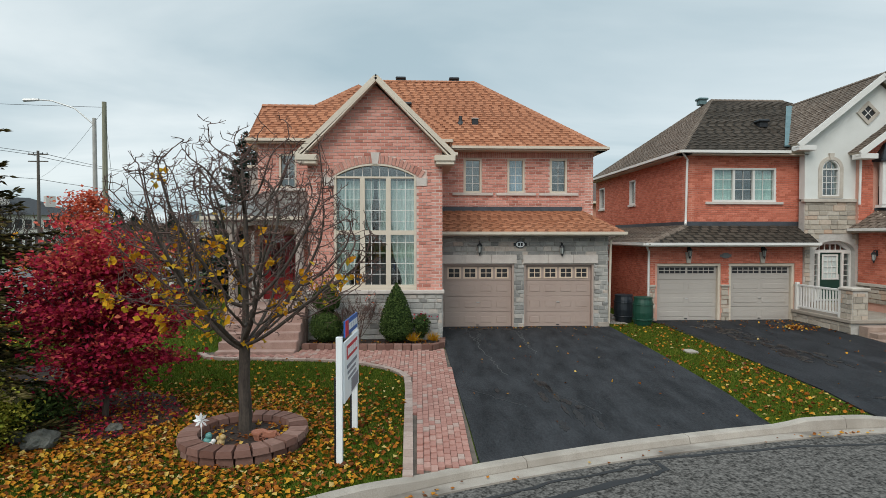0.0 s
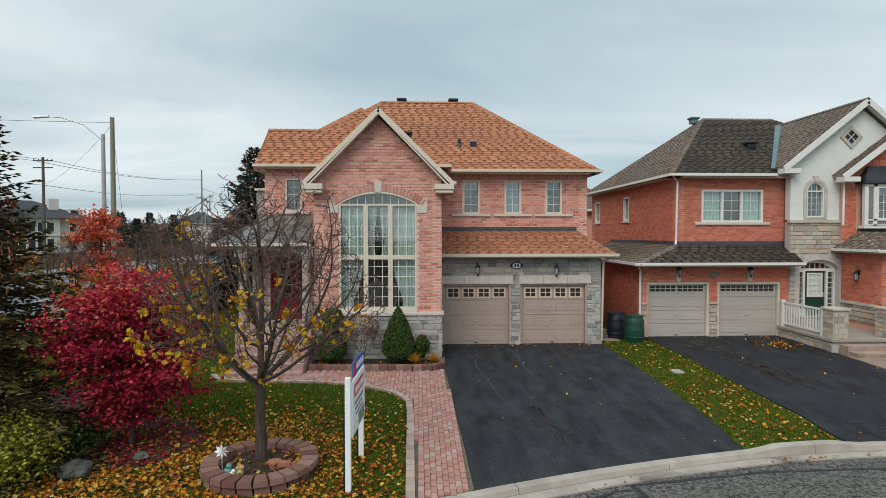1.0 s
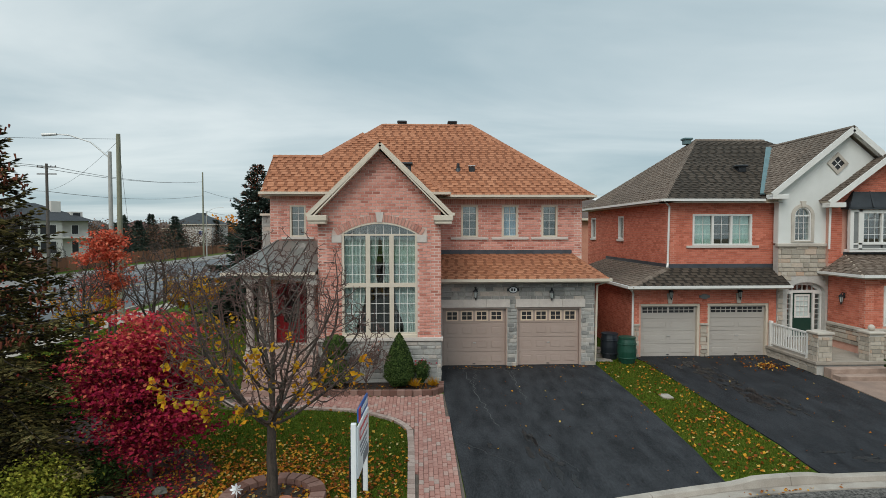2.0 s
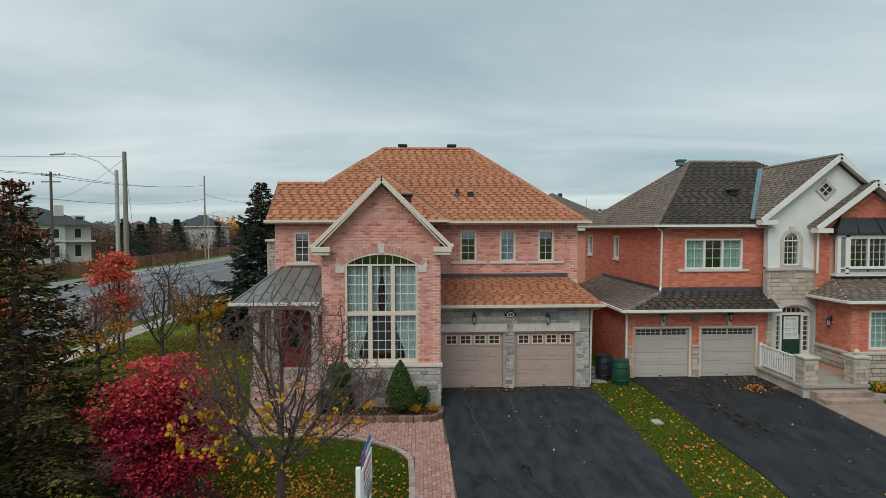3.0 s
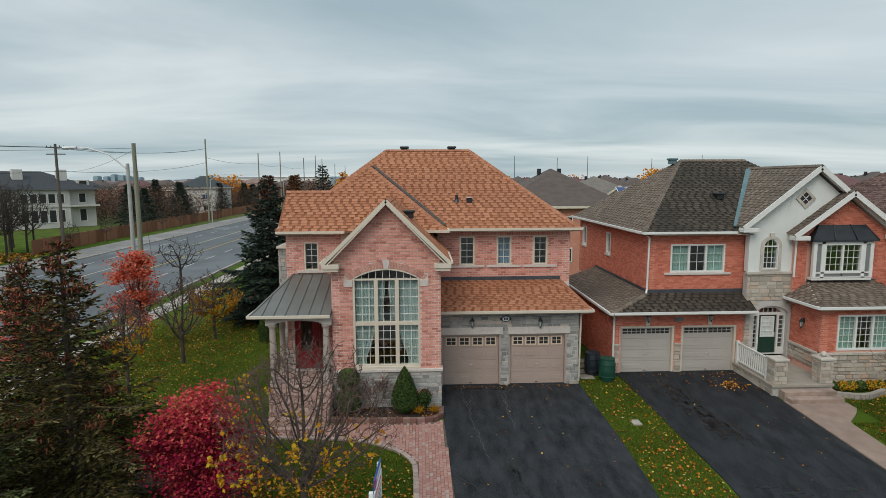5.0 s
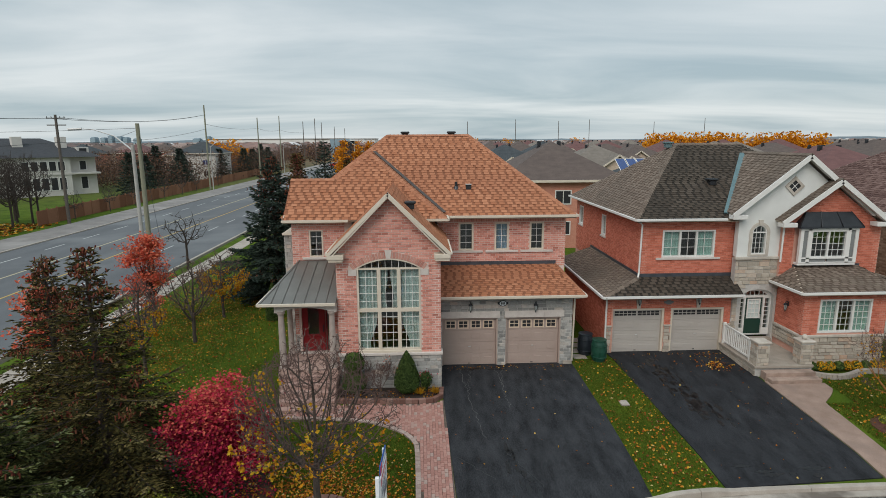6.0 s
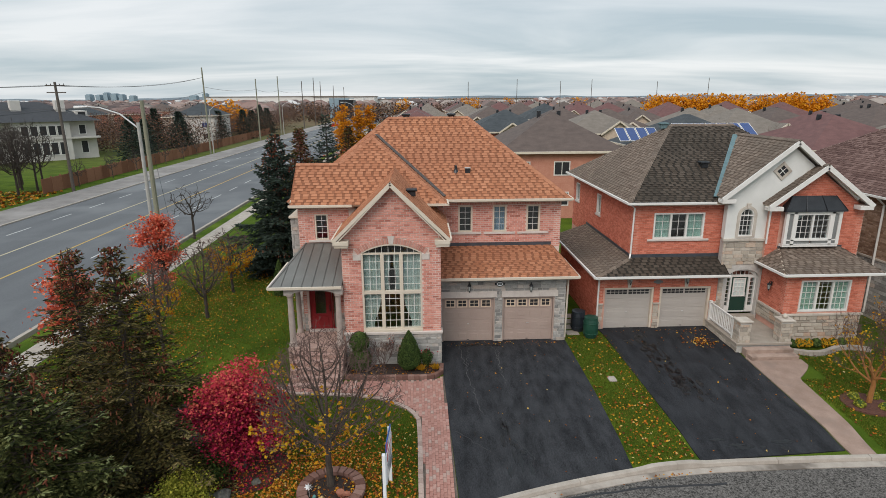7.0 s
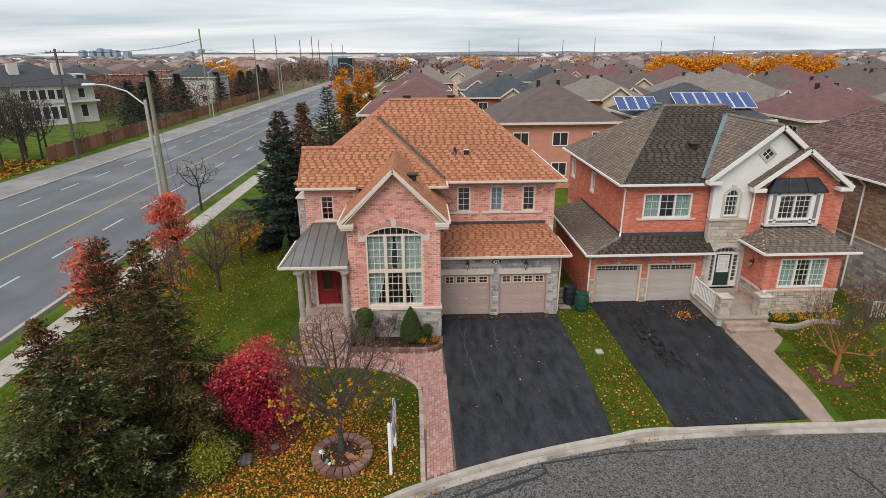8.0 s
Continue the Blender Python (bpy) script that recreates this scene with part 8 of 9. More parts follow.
rgd = random.Random(77)
for k in range(90):
    u = rgd.random()
    damp_patch(9.65 + 0.55 * u + rgd.gauss(0, 0.28), 18.6 - 5.2 * u + rgd.gauss(0, 0.25), rgd.uniform(0.03, 0.15), rgd.uniform(0.06, 0.34), k, "dark damp patch drying on the driveway")
for k in range(10):
    damp_patch(rgd.uniform(9.4, 11.8), 10.75 + rgd.gauss(0, 0.15), rgd.uniform(0.12, 0.4), rgd.uniform(0.05, 0.12), 60 + k, "dark damp patch near the kerb")
for k in range(16):
    damp_patch(rgd.choice((1.6, 2.9, 2.6)) + rgd.gauss(0, 0.15), rgd.uniform(9.7, 12.2), rgd.uniform(0.04, 0.10), rgd.uniform(0.1, 0.4), 90 + k, "dark sealed spot on the driveway")
for k in range(9):
    damp_patch(rgd.uniform(0.9, 3.4), 18.15 + rgd.gauss(0, 0.08), rgd.uniform(0.1, 0.35), rgd.uniform(0.04, 0.12), 120 + k, "dark damp patch before the garage door")

# ---- main road on the flank, poles, fence, houses beyond ----
FZ = -0.3
def strip(name, x0, x1, y0, y1, z, material, label, category, thick=0.1):
    return setting(part(name, box(x0, x1, y0, y1, z - thick, z), material), label, category)


strip("road", -37.9, -19.4, -120, 420, FZ - 0.02, ASPHALT_R, "wide grey arterial road with lane markings", "road", 0.3)
strip("road", -400, 60, 232, 252, FZ - 0.015, ASPHALT_R, "grey cross road far away", "road", 0.3)
strip("pavement", -18.0, -16.6, -40, 420, FZ + 0.03, CONCRETE, "pale concrete sidewalk along the road", "sidewalk")
strip("pavement", -42.9, -38.05, -120, 420, FZ + 0.04, surface("grey_boulevard", (0.15, 0.135, 0.125), (0.23, 0.21, 0.195), 0.7, 0.9, stain=(0.27, 0.25, 0.235), stain_scale=0.2), "grey paved boulevard along the road", "sidewalk")
for x in (-19.3, -37.95):
    strip("kerb", x - 0.12, x + 0.12, -120, 420, FZ + 0.08, CONCRETE, "long pale concrete road kerb", "kerb", 0.3)
strip("road_line", -27.0, -26.84, -60, 232, FZ - 0.012, LINE_Y, "worn yellow centre line", "road marking", 0.02)
strip("road_line", -30.95, -30.78, -60, 232, FZ - 0.012, LINE_YP, "faded yellow line along the median lane", "road marking", 0.02)
for x in (-23.8, -34.9):
    for k in range(40):
        y = -20 + k * 6.1 + (1.5 if x < -30 else 0)
        ob = strip("lane_dash", x - 0.07, x + 0.07, y, y + 3.0, FZ - 0.012, LINE_W, "white dashed lane mark", "road marking", 0.02)
        ob["group"] = "lane dashes"


def pole(x, y, h, material, label, r=0.16, arm=None, cross=False):
    t = thing("utility_pole" if material is not CONCPOLE else "street_lamp", label, "pole", (x, y, FZ))
    bm = bmesh.new(); tube(bm, [(x, y, FZ - 0.2), (x, y, FZ + h * 0.5), (x, y, FZ + h)], r, r * 0.68, 10); part("pole", bm, material, t)
    if arm:
        ax, az = arm
        pts = [(x, y, FZ + h - 0.35), (x + ax * 0.35, y, FZ + h + az * 0.55), (x + ax * 0.75, y, FZ + h + az * 0.95), (x + ax, y, FZ + h + az)]
        bm = bmesh.new(); tube(bm, pts, 0.05, 0.035, 8); part("arm", bm, GALV, t)
        bm = bmesh.new(); tube(bm, [(x + ax * 0.98, y, FZ + h + az), (x + ax * 1.08, y, FZ + h + az - 0.01), (x + ax * 1.25, y, FZ + h + az - 0.03)], 0.07, 0.10, 8); part("lamp_head", bm, GALV, t)
    if cross:
        for dz in (0.4, 1.2):
            part("cross_arm", box(x - 1.1, x + 1.1, y - 0.05, y + 0.05, FZ + h - dz - 0.06, FZ + h - dz + 0.06), material, t)
        for dx in (-1.0, -0.5, 0.5, 1.0):
            bm = bmesh.new(); lathe(bm, (x + dx, y, FZ + h - 0.34), [(0.04, 0), (0.05, 0.08), (0.03, 0.16)], 8); part("insulator", bm, BLACK_METAL, t)
    return t


DARKPOLE = surface("dark_wood_pole", (0.07, 0.06, 0.05), (0.12, 0.10, 0.085), 6, 0.9)
pole(-17.7, 32.8, 10.9, WOODPOLE, "weathered greenish wooden utility pole", 0.17)
pole(-17.2, 30.9, 9.6, CONCPOLE, "grey concrete street lamp with a long curved arm", 0.14, (-2.9, 0.95))
pole(-43.0, 66.0, 13.0, DARKPOLE, "dark wooden utility pole with cross arms", 0.2, None, True)
for k, (y, h) in enumerate(((114.5, 17.0), (152, 16.0), (176, 17.5), (212, 17.0), (236, 19.0), (252, 18.0), (290, 17.0), (330, 17.0))):
    pole(-43.4, y, h, WOODPOLE if k < 3 else DARKPOLE, "tall weathered utility pole along the road", 0.19)
for y in (114.0, 176.0):
    pole(-42.6, y, 9.0, CONCPOLE, "street lamp with curved arm over the far lanes", 0.12, (2.8, 0.9))
for y in (150.0, 205.0):
    pole(-17.6, y, 9.0, CONCPOLE, "street lamp with curved arm over the near lanes", 0.12, (-2.8, 0.9))
for x, y, h in ((16, 190, 16), (34, 200, 17), (47, 190, 16), (62, 205, 17), (84, 200, 16), (100, 195, 17)):
    pole(x, y, h, DARKPOLE, "distant wooden utility pole above the roofs", 0.13)


def wire(a, b, sag, r=0.011):
    a, b = Vector(a), Vector(b)
    bm = bmesh.new()
    tube(bm, [a.lerp(b, k / 10) - Vector((0, 0, sag * 4 * (k / 10) * (1 - k / 10))) for k in range(11)], r, r, 4)
    return tagged(part("cable", bm, BLACK_METAL), "thin dark overhead cable between poles", "cable", "overhead cables")


for dx, z in ((-1.0, 12.3), (1.0, 12.3), (0.0, 9.5)):
    wire((-43 + dx, 66, z), (-43.4, 114.5, z + 2.5), 0.8, 0.03)
    wire((-43 + dx, 66, z), (-46, -10, z + 1), 1.2, 0.025)
wire((-17.7, 32.8, 10.2), (-43.0, 66.0, 9.6), 0.6)
wire((-17.7, 32.8, 10.3), (-60.0, 20.0, 11.5), 0.8)
wire((-17.7, 32.8, 10.3), (-15.9, 31.2, -0.2), 0.0)
for y0_, y1_ in ((114.5, 152), (152, 176), (176, 212)):
    for z in (9.0, 13.0):
        wire((-43.4, y0_, z), (-43.4, y1_, z), 0.6, 0.03)

# board fence on the far side
fence = thing("board_fence", "long reddish-brown board fence beyond the road", "fence", (-46.5, 120, FZ))
for k in range(60):
    y = 64 + k * 1.95
    x = -45.4 - (y - 64) * 0.024
    part("panel", box(x - 0.05, x + 0.05, y, y + 1.85, FZ, FZ + 1.8), FENCE, fence)
    part("post", box(x - 0.08, x + 0.08, y + 1.85, y + 1.97, FZ, FZ + 1.95), FENCE, fence)

ROOFS = [surface("dark_brown_roof", (0.075, 0.055, 0.048), (0.115, 0.085, 0.072), 1.2, 0.95, 0.3, fine=14, stretch=(1, 1, 3)),
         surface("maroon_roof", (0.10, 0.045, 0.042), (0.15, 0.07, 0.064), 1.2, 0.95, 0.3, fine=14, stretch=(1, 1, 3)),
         surface("grey_brown_roof", (0.13, 0.11, 0.09), (0.19, 0.16, 0.135), 1.2, 0.95, 0.3, fine=14, stretch=(1, 1, 3)),
         surface("slate_roof", (0.028, 0.034, 0.038), (0.055, 0.062, 0.067), 1.2, 0.95, 0.3, fine=14, stretch=(1, 1, 3))]
WALLS = [surface("salmon_brick_far", (0.46, 0.19, 0.13), (0.54, 0.25, 0.175), 2, 0.9, 0.2, fine=9),
         surface("buff_brick_far", (0.48, 0.37, 0.28), (0.56, 0.45, 0.35), 2, 0.9, 0.2, fine=9),
         surface("red_brick_far", (0.30, 0.10, 0.07), (0.38, 0.14, 0.10), 2, 0.9, 0.2, fine=9),
         surface("taupe_brick_far", (0.30, 0.24, 0.20), (0.38, 0.31, 0.26), 2, 0.9, 0.2, fine=9)]


def hip(bm, x0, x1, y0, y1, z, h, over=0.45):
    """A hip roof over a plan rectangle."""
    x0, x1, y0, y1 = x0 - over, x1 + over, y0 - over, y1 + over
    w, d = x1 - x0, y1 - y0
    m = min(w, d) / 2
    if w >= d:
        r = [((x0 + m), (y0 + y1) / 2), ((x1 - m), (y0 + y1) / 2)]
    else:
        r = [((x0 + x1) / 2, y0 + m), ((x0 + x1) / 2, y1 - m)]
    if abs(r[0][0] - r[1][0]) + abs(r[0][1] - r[1][1]) < 0.4:
        r[1] = (r[0][0] + (0.4 if w >= d else 0), r[0][1] + (0 if w >= d else 0.4))
    c = [bm.verts.new((x, y, z)) for x, y in ((x0, y0), (x1, y0), (x1, y1), (x0, y1))]
    t = [bm.verts.new((*q, z + h)) for q in r]
    b = [bm.verts.new((x, y, z - 0.2)) for x, y in ((x0, y0), (x1, y0), (x1, y1), (x0, y1))]
    if w >= d:
        fs = [(c[0], c[1], t[1], t[0]), (c[1], c[2], t[1]), (c[2], c[3], t[0], t[1]), (c[3], c[0], t[0])]
    else:
        fs = [(c[0], c[1], t[0]), (c[1], c[2], t[1], t[0]), (c[2], c[3], t[1]), (c[3], c[0], t[0], t[1])]
    for q in fs:
        bm.faces.new(q)
    for k in range(4):
        bm.faces.new((b[k], b[(k + 1) % 4], c[(k + 1) % 4], c[k]))
    bm.faces.new(b[::-1])
    return bm


def far_house(x0, x1, y0, y1, wall, roof_m, label, h=5.9, rh=3.2, gable=True, seed=0, panes=True):
    rg_ = random.Random(seed)
    t = thing("suburban_house", label, "house", ((x0 + x1) / 2, (y0 + y1) / 2, FZ), "houses of the subdivision")
    part("wall", box(x0, x1, y0, y1, FZ, h - 0.15), wall, t)
    rf = part("roof", hip(bmesh.new(), x0, x1, y0, y1, h, rh), roof_m, t)
    bm = bmesh.new()
    for a, b in (((x0 - 0.5, y0 - 0.5), (x1 + 0.5, y0 - 0.5)), ((x0 - 0.5, y0 - 0.5), (x0 - 0.5, y1 + 0.5)), ((x1 + 0.5, y0 - 0.5), (x1 + 0.5, y1 + 0.5))):
        bar(bm, (*a, h - 0.08), (*b, h - 0.08), 0.14, 0.2)
    part("gutter", bm, CREAM, t)
    if gable:
        gx0 = rg_.uniform(x0 + 0.5, x1 - 4.5)
        gw_ = rg_.uniform(3.2, 4.4)
        f = front(y0 - 0.6)
        part("wall", slab(bmesh.new(), f, [[(gx0, FZ), (gx0 + gw_, FZ), (gx0 + gw_, h), (gx0 + gw_ / 2, h + gw_ * 0.36), (gx0, h)]], -1.5, 0), WALLS[1], t)
        bm = bmesh.new()
        for sg in (-1, 1):
            xe, xm = gx0 + gw_ / 2 + sg * (gw_ / 2 + 0.4), gx0 + gw_ / 2
            f2, q2 = plane_frame([(xe, y0 - 0.95, h - 0.1), (xe, y0 + 3.5, h - 0.1), (xm, y0 + 3.5, h + gw_ * 0.36 + 0.15), (xm, y0 - 0.95, h + gw_ * 0.36 + 0.15)])
            slab(bm, f2, [q2], -0.1, 0.05)
        part("roof", bm, roof_m, t)
        bm = bmesh.new()
        for sg in (-1, 1):
            bar(bm, (gx0 + gw_ / 2 + sg * (gw_ / 2 + 0.4), y0 - 0.97, h - 0.15), (gx0 + gw_ / 2, y0 - 0.97, h + gw_ * 0.36 + 0.08), 0.06, 0.22)
        part("rake_board", bm, CREAM, t)
    if panes:
        for f, a, b in ((front(y0), x0, x1), (leftside(x0), -y1, -y0)):
            n = max(2, int((b - a) / 3.4))
            for k in range(n):
                u = a + (b - a) * (k + 0.5) / n
                for v in (0.9, 3.7):
                    w = part("window", slab(bmesh.new(), f, [rect(u - 0.75, u + 0.75, v, v + 1.3), rect(u - 0.66, u + 0.66, v + 0.09, v + 1.21)], -0.02, 0.05), WHITE, t)
                    part("pane", fbox(bmesh.new(), f, u - 0.66, u + 0.66, v + 0.09, v + 1.21, 0.0, 0.02), SOLAR if rg_.random() < 0.1 else DARK, w)
                    part("mullion", fbox(bmesh.new(), f, u - 0.03, u + 0.03, v + 0.09, v + 1.21, 0.02, 0.04), WHITE, w)
    if rg_.random() < 0.8:
        part("vent", box((x0 + x1) / 2 + 0.8, (x0 + x1) / 2 + 1.15, (y0 + y1) / 2 + 0.3, (y0 + y1) / 2 + 0.65, h + rh * 0.7, h + rh + 0.02, 0.02), BLACK_METAL, rf)
        part("vent", box((x0 + x1) / 2 - 1.2, (x0 + x1) / 2 - 0.85, (y0 + y1) / 2 + 0.3, (y0 + y1) / 2 + 0.65, h + rh * 0.7, h + rh + 0.02, 0.02), BLACK_METAL, rf)
    return t


def solar(x0, y0, slope_z, n, w, d, rise, label):
    t = thing("solar_array", label, "solar panels", (x0, y0, slope_z))
    for k in range(n):
        f, q = plane_frame([(x0 + k * w, y0, slope_z), (x0 + (k + 1) * w - 0.08, y0, slope_z), (x0 + (k + 1) * w - 0.08, y0 + d, slope_z + rise), (x0 + k * w, y0 + d, slope_z + rise)])
        p_ = part("panel", slab(bmesh.new(), f, [q], 0.0, 0.06), WHITE, t, "framed blue solar panel")
        us, vs = [a for a, _ in q], [b for _, b in q]
        part("cell_sheet", fbox(bmesh.new(), f, min(us) + 0.05, max(us) - 0.05, min(vs) + 0.05, max(vs) - 0.05, 0.06, 0.066), SOLAR, p_)


# houses right behind
far_house(7.3, 18.3, 46.2, 58.0, WALLS[0], ROOFS[0], "salmon brick house with dark brown hip roof", 5.9, 3.4, False, 1)
far_house(-6.4, 5.6, 56.0, 74.0, WALLS[3], ROOFS[1], "brick house with dark maroon hip roof", 5.8, 3.4, False, 2)
far_house(22.5, 34.0, 49.0, 62.0, WALLS[3], ROOFS[3], "brick house with slate hip roof carrying solar panels", 5.6, 3.2, False, 3)
solar(25.2, 49.9, 6.6, 7, 1.15, 2.4, 1.35, "row of blue solar panels on a slate roof")
solar(20.4, 53.0, 6.2, 4, 1.1, 2.2, 1.2, "tilted blue solar panels on a roof flank")
hs = thing("suburban_house", "taupe brick house with brown hip roof and stone porch", "house", (27, 24, FZ))
wt = part("wall", box(22.0, 33.0, 18.2, 30.0, FZ, 5.85), surface("brown_brick_mortar", (0.20, 0.145, 0.11), (0.27, 0.20, 0.155), 4, 0.95), hs)
BRICK_H = pieces_mat("brown_clay_brick", [(0.0, (0.20, 0.115, 0.075)), (0.5, (0.30, 0.19, 0.13)), (1.0, (0.38, 0.26, 0.19))])
SHINGLE_H = pieces_mat("maroon_brown_shingle", [(0.0, (0.085, 0.048, 0.042)), (0.5, (0.125, 0.075, 0.064)), (1.0, (0.18, 0.115, 0.10))], grain=60, bump=0.5, rough=0.95)
clad("brick", leftside(22.0), lay([rect(-30.0, -18.2, 3.0, 5.85)], 0.086, 0.26, 0.012, 0.0, 0.5, stone_rng, 0.3), 0, 0.012, BRICK_H, wt)
clad("stone", leftside(22.0), lay([rect(-30.0, -18.2, 0.0, 2.9)], 0.17, 0.4, 0.012, 0.4, 0.4, stone_rng, 0.3), 0, 0.03, STONE, wt)
part("band_course", box(21.94, 22.02, 18.2, 30.0, 2.9, 3.0, 0.008), PRECAST_N, hs)
roof_h = part("roof", box(25, 29, 22, 26, 6.0, 6.4), SOFFIT, hs)
roof_face("roof_slope", [(21.55, 30.5, 6.05), (21.55, 17.7, 6.05), (27.2, 23.4, 9.7), (27.2, 25.0, 9.7)], SOFFIT, SHINGLE_H, roof_h)
roof_face("roof_slope", [(21.55, 17.7, 6.05), (33.5, 17.7, 6.05), (27.2, 23.4, 9.7)], SOFFIT, SHINGLE_H, roof_h)
roof_face("roof_slope", [(33.5, 17.7, 6.05), (33.5, 30.5, 6.05), (27.2, 25.0, 9.7), (27.2, 23.4, 9.7)], SOFFIT, SHINGLE_H, roof_h, row=0)
roof_face("roof_slope", [(33.5, 30.5, 6.05), (21.55, 30.5, 6.05), (27.2, 25.0, 9.7)], SOFFIT, SHINGLE_H, roof_h, row=0)
gutter(hs, (21.5, 17.6, 6.0), (21.5, 30.5, 6.0), WHITE); gutter(hs, (21.5, 17.6, 6.0), (33.5, 17.6, 6.0), WHITE)
bm = bmesh.new(); tube(bm, [(21.5, 20.6, 5.95), (21.9, 20.6, 5.6), (21.9, 20.6, 0.2)], 0.05); part("downpipe", bm, WHITE, hs)
pst = part("porch_wall", box(22.2, 25.0, 16.4, 18.2, FZ, 3.0), STONE_MORTAR, hs)
clad("stone", leftside(22.2), lay([rect(-18.2, -16.4, 0, 3.0)], 0.17, 0.4, 0.012, 0.4, 0.4, stone_rng, 0.3), 0, 0.03, STONE, pst)
roof_face("roof_slope", [(21.8, 18.3, 3.1), (21.8, 16.0, 3.1), (23.6, 17.6, 4.2), (23.6, 18.3, 4.2)], SOFFIT, SHINGLE_H, roof_h)
roof_face("roof_slope", [(21.8, 16.0, 3.1), (25.4, 16.0, 3.1), (23.6, 17.6, 4.2)], SOFFIT, SHINGLE_H, roof_h)
gutter(hs, (21.75, 15.95, 3.06), (21.75, 18.3, 3.06), WHITE)
rl3 = part("railing", box(20.6, 22.2, 16.9, 16.96, 0.95, 1.02), WHITE, hs, "white porch railing")
for k in range(12):
    part("baluster", box(20.65 + k * 0.13, 20.69 + k * 0.13, 16.91, 16.95, 0.2, 0.96), WHITE, rl3)

# rows of the subdivision
rgh = random.Random(17)
spots = []
for row, y in enumerate((78, 98, 124, 148, 200, 224)):
    x = 4 + rgh.uniform(0, 6) if row == 0 else -8 + rgh.uniform(0, 8)
    while x < 70 + row * 22:
        w = rgh.uniform(10, 12.5)
        spots.append((x, x + w, y + rgh.uniform(-2, 2), rgh.uniform(11, 14), row))
        x += w + rgh.uniform(2.0, 4.5)
for x, y in ((36.5, 47), (49.5, 48), (62, 50), (37, 66), (50, 68), (20, 74)):
    spots.append((x, x + 11.5, y, 12, 0))
for x0_, x1_, y_, d_, row in spots:
    far_house(x0_, x1_, y_, y_ + d_, rgh.choice(WALLS), rgh.choice(ROOFS[:3] if rgh.random() < 0.85 else ROOFS), "suburban brick house with hip roof among many", 5.7, rgh.uniform(2.8, 3.8), row < 4, rgh.randrange(999), row < 3)
for k in range(26):
    x, y = -70 - rgh.uniform(0, 150), 150 + rgh.uniform(0, 190)
    far_house(x, x + 11, y, y + 12, rgh.choice(WALLS), rgh.choice(ROOFS), "suburban brick house beyond the fence", 5.7, 3.2, False, rgh.randrange(999), False)

# the very far roofs and woods, too many to count
VV, FF, mats = [], [], []
rgf = np.random.default_rng(9)
for k in range(1500):
    y = 260 + 2600 * rgf.random() ** 1.6
    x = rgf.uniform(-1.05, 0.95) * (y * 0.95 + 80)
    if -70 < x < 0 and y < 500:
        continue
    w, d, h = rgf.uniform(9, 16), rgf.uniform(9, 14), rgf.uniform(4.5, 6.5)
    b = len(VV)
    VV += [(x, y, FZ), (x + w, y, FZ), (x + w, y + d, FZ), (x, y + d, FZ), (x, y, h), (x + w, y, h), (x + w, y + d, h), (x, y + d, h), (x + w * 0.35, y + d / 2, h + 2.8), (x + w * 0.65, y + d / 2, h + 2.8)]
    FF += [(b, b + 1, b + 5, b + 4), (b + 1, b + 2, b + 6, b + 5), (b + 3, b, b + 4, b + 7), (b + 4, b + 5, b + 9, b + 8), (b + 5, b + 6, b + 9), (b + 6, b + 7, b + 8, b + 9), (b + 7, b + 4, b + 8)]
FARH = pieces_mat("distant_roofs", [(0.0, (0.10, 0.075, 0.07)), (0.4, (0.16, 0.12, 0.11)), (0.7, (0.22, 0.13, 0.11)), (0.92, (0.30, 0.26, 0.23)), (1.0, (0.62, 0.62, 0.62))], grain=0.3, bump=0)
tagged(raw("distant_rooftops", VV, FF, FARH), "sea of distant suburban rooftops", "far houses", kind="stuff")


def woods(name, boxes, n, size, material, label, seed, hmax=7.0, clump=3.0):
    """A far belt of bare or leafy crowns as many small clumps of uneven height."""
    rg_ = np.random.default_rng(seed)
    P = []
    for (x0, x1, y0, y1), cnt in zip(boxes, n):
        m = max(1, cnt // 60)
        c = np.stack([rg_.uniform(x0, x1, m), rg_.uniform(y0, y1, m)], 1)
        hh = hmax * rg_.uniform(0.5, 1.1, m)
        i = rg_.integers(0, m, cnt)
        u = rg_.uniform(0.05, 1.0, cnt)
        r = clump * np.sqrt(np.clip(u * (1.15 - u), 0.02, 1)) * 1.6
        a, q = rg_.uniform(0, 6.283, cnt), np.sqrt(rg_.random(cnt))
        P.append(np.stack([c[i, 0] + np.cos(a) * q * r, c[i, 1] + np.sin(a) * q * r, FZ + hh[i] * u], 1))
    P = np.concatenate(P)
    return tagged(leaves(name, P, rg_.normal(size=(len(P), 3)), size, material, None, "", rg_, 0.5), label, "woods", kind="stuff")


woods("nearer_woods", [(-110, -50, 118, 136), (-130, -58, 150, 330), (-8, 60, 250, 285), (-64, -47, 130, 215), (-130, -75, 128, 160)], [20000, 52000, 26000, 15000, 24000], 0.30, WOODS, "bare brown trees and brush beyond the fence", 69, 7.5, 3.6)
woods("distant_woods", [(-60, 70, 255, 300), (60, 260, 270, 330), (-300, -50, 330, 420), (-900, 900, 600, 900), (-1500, 1500, 1200, 1800)], [9000, 8000, 9000, 9000, 7000], 0.9, WOODS, "belt of bare brown autumn trees", 70, 8.5, 4.0)
woods("golden_poplars", [(59, 84, 140, 146), (87, 105, 140, 146)], [22000, 13000], 0.7, LEAF_GOLD, "row of bright golden autumn trees", 71, 10.6, 2.4)
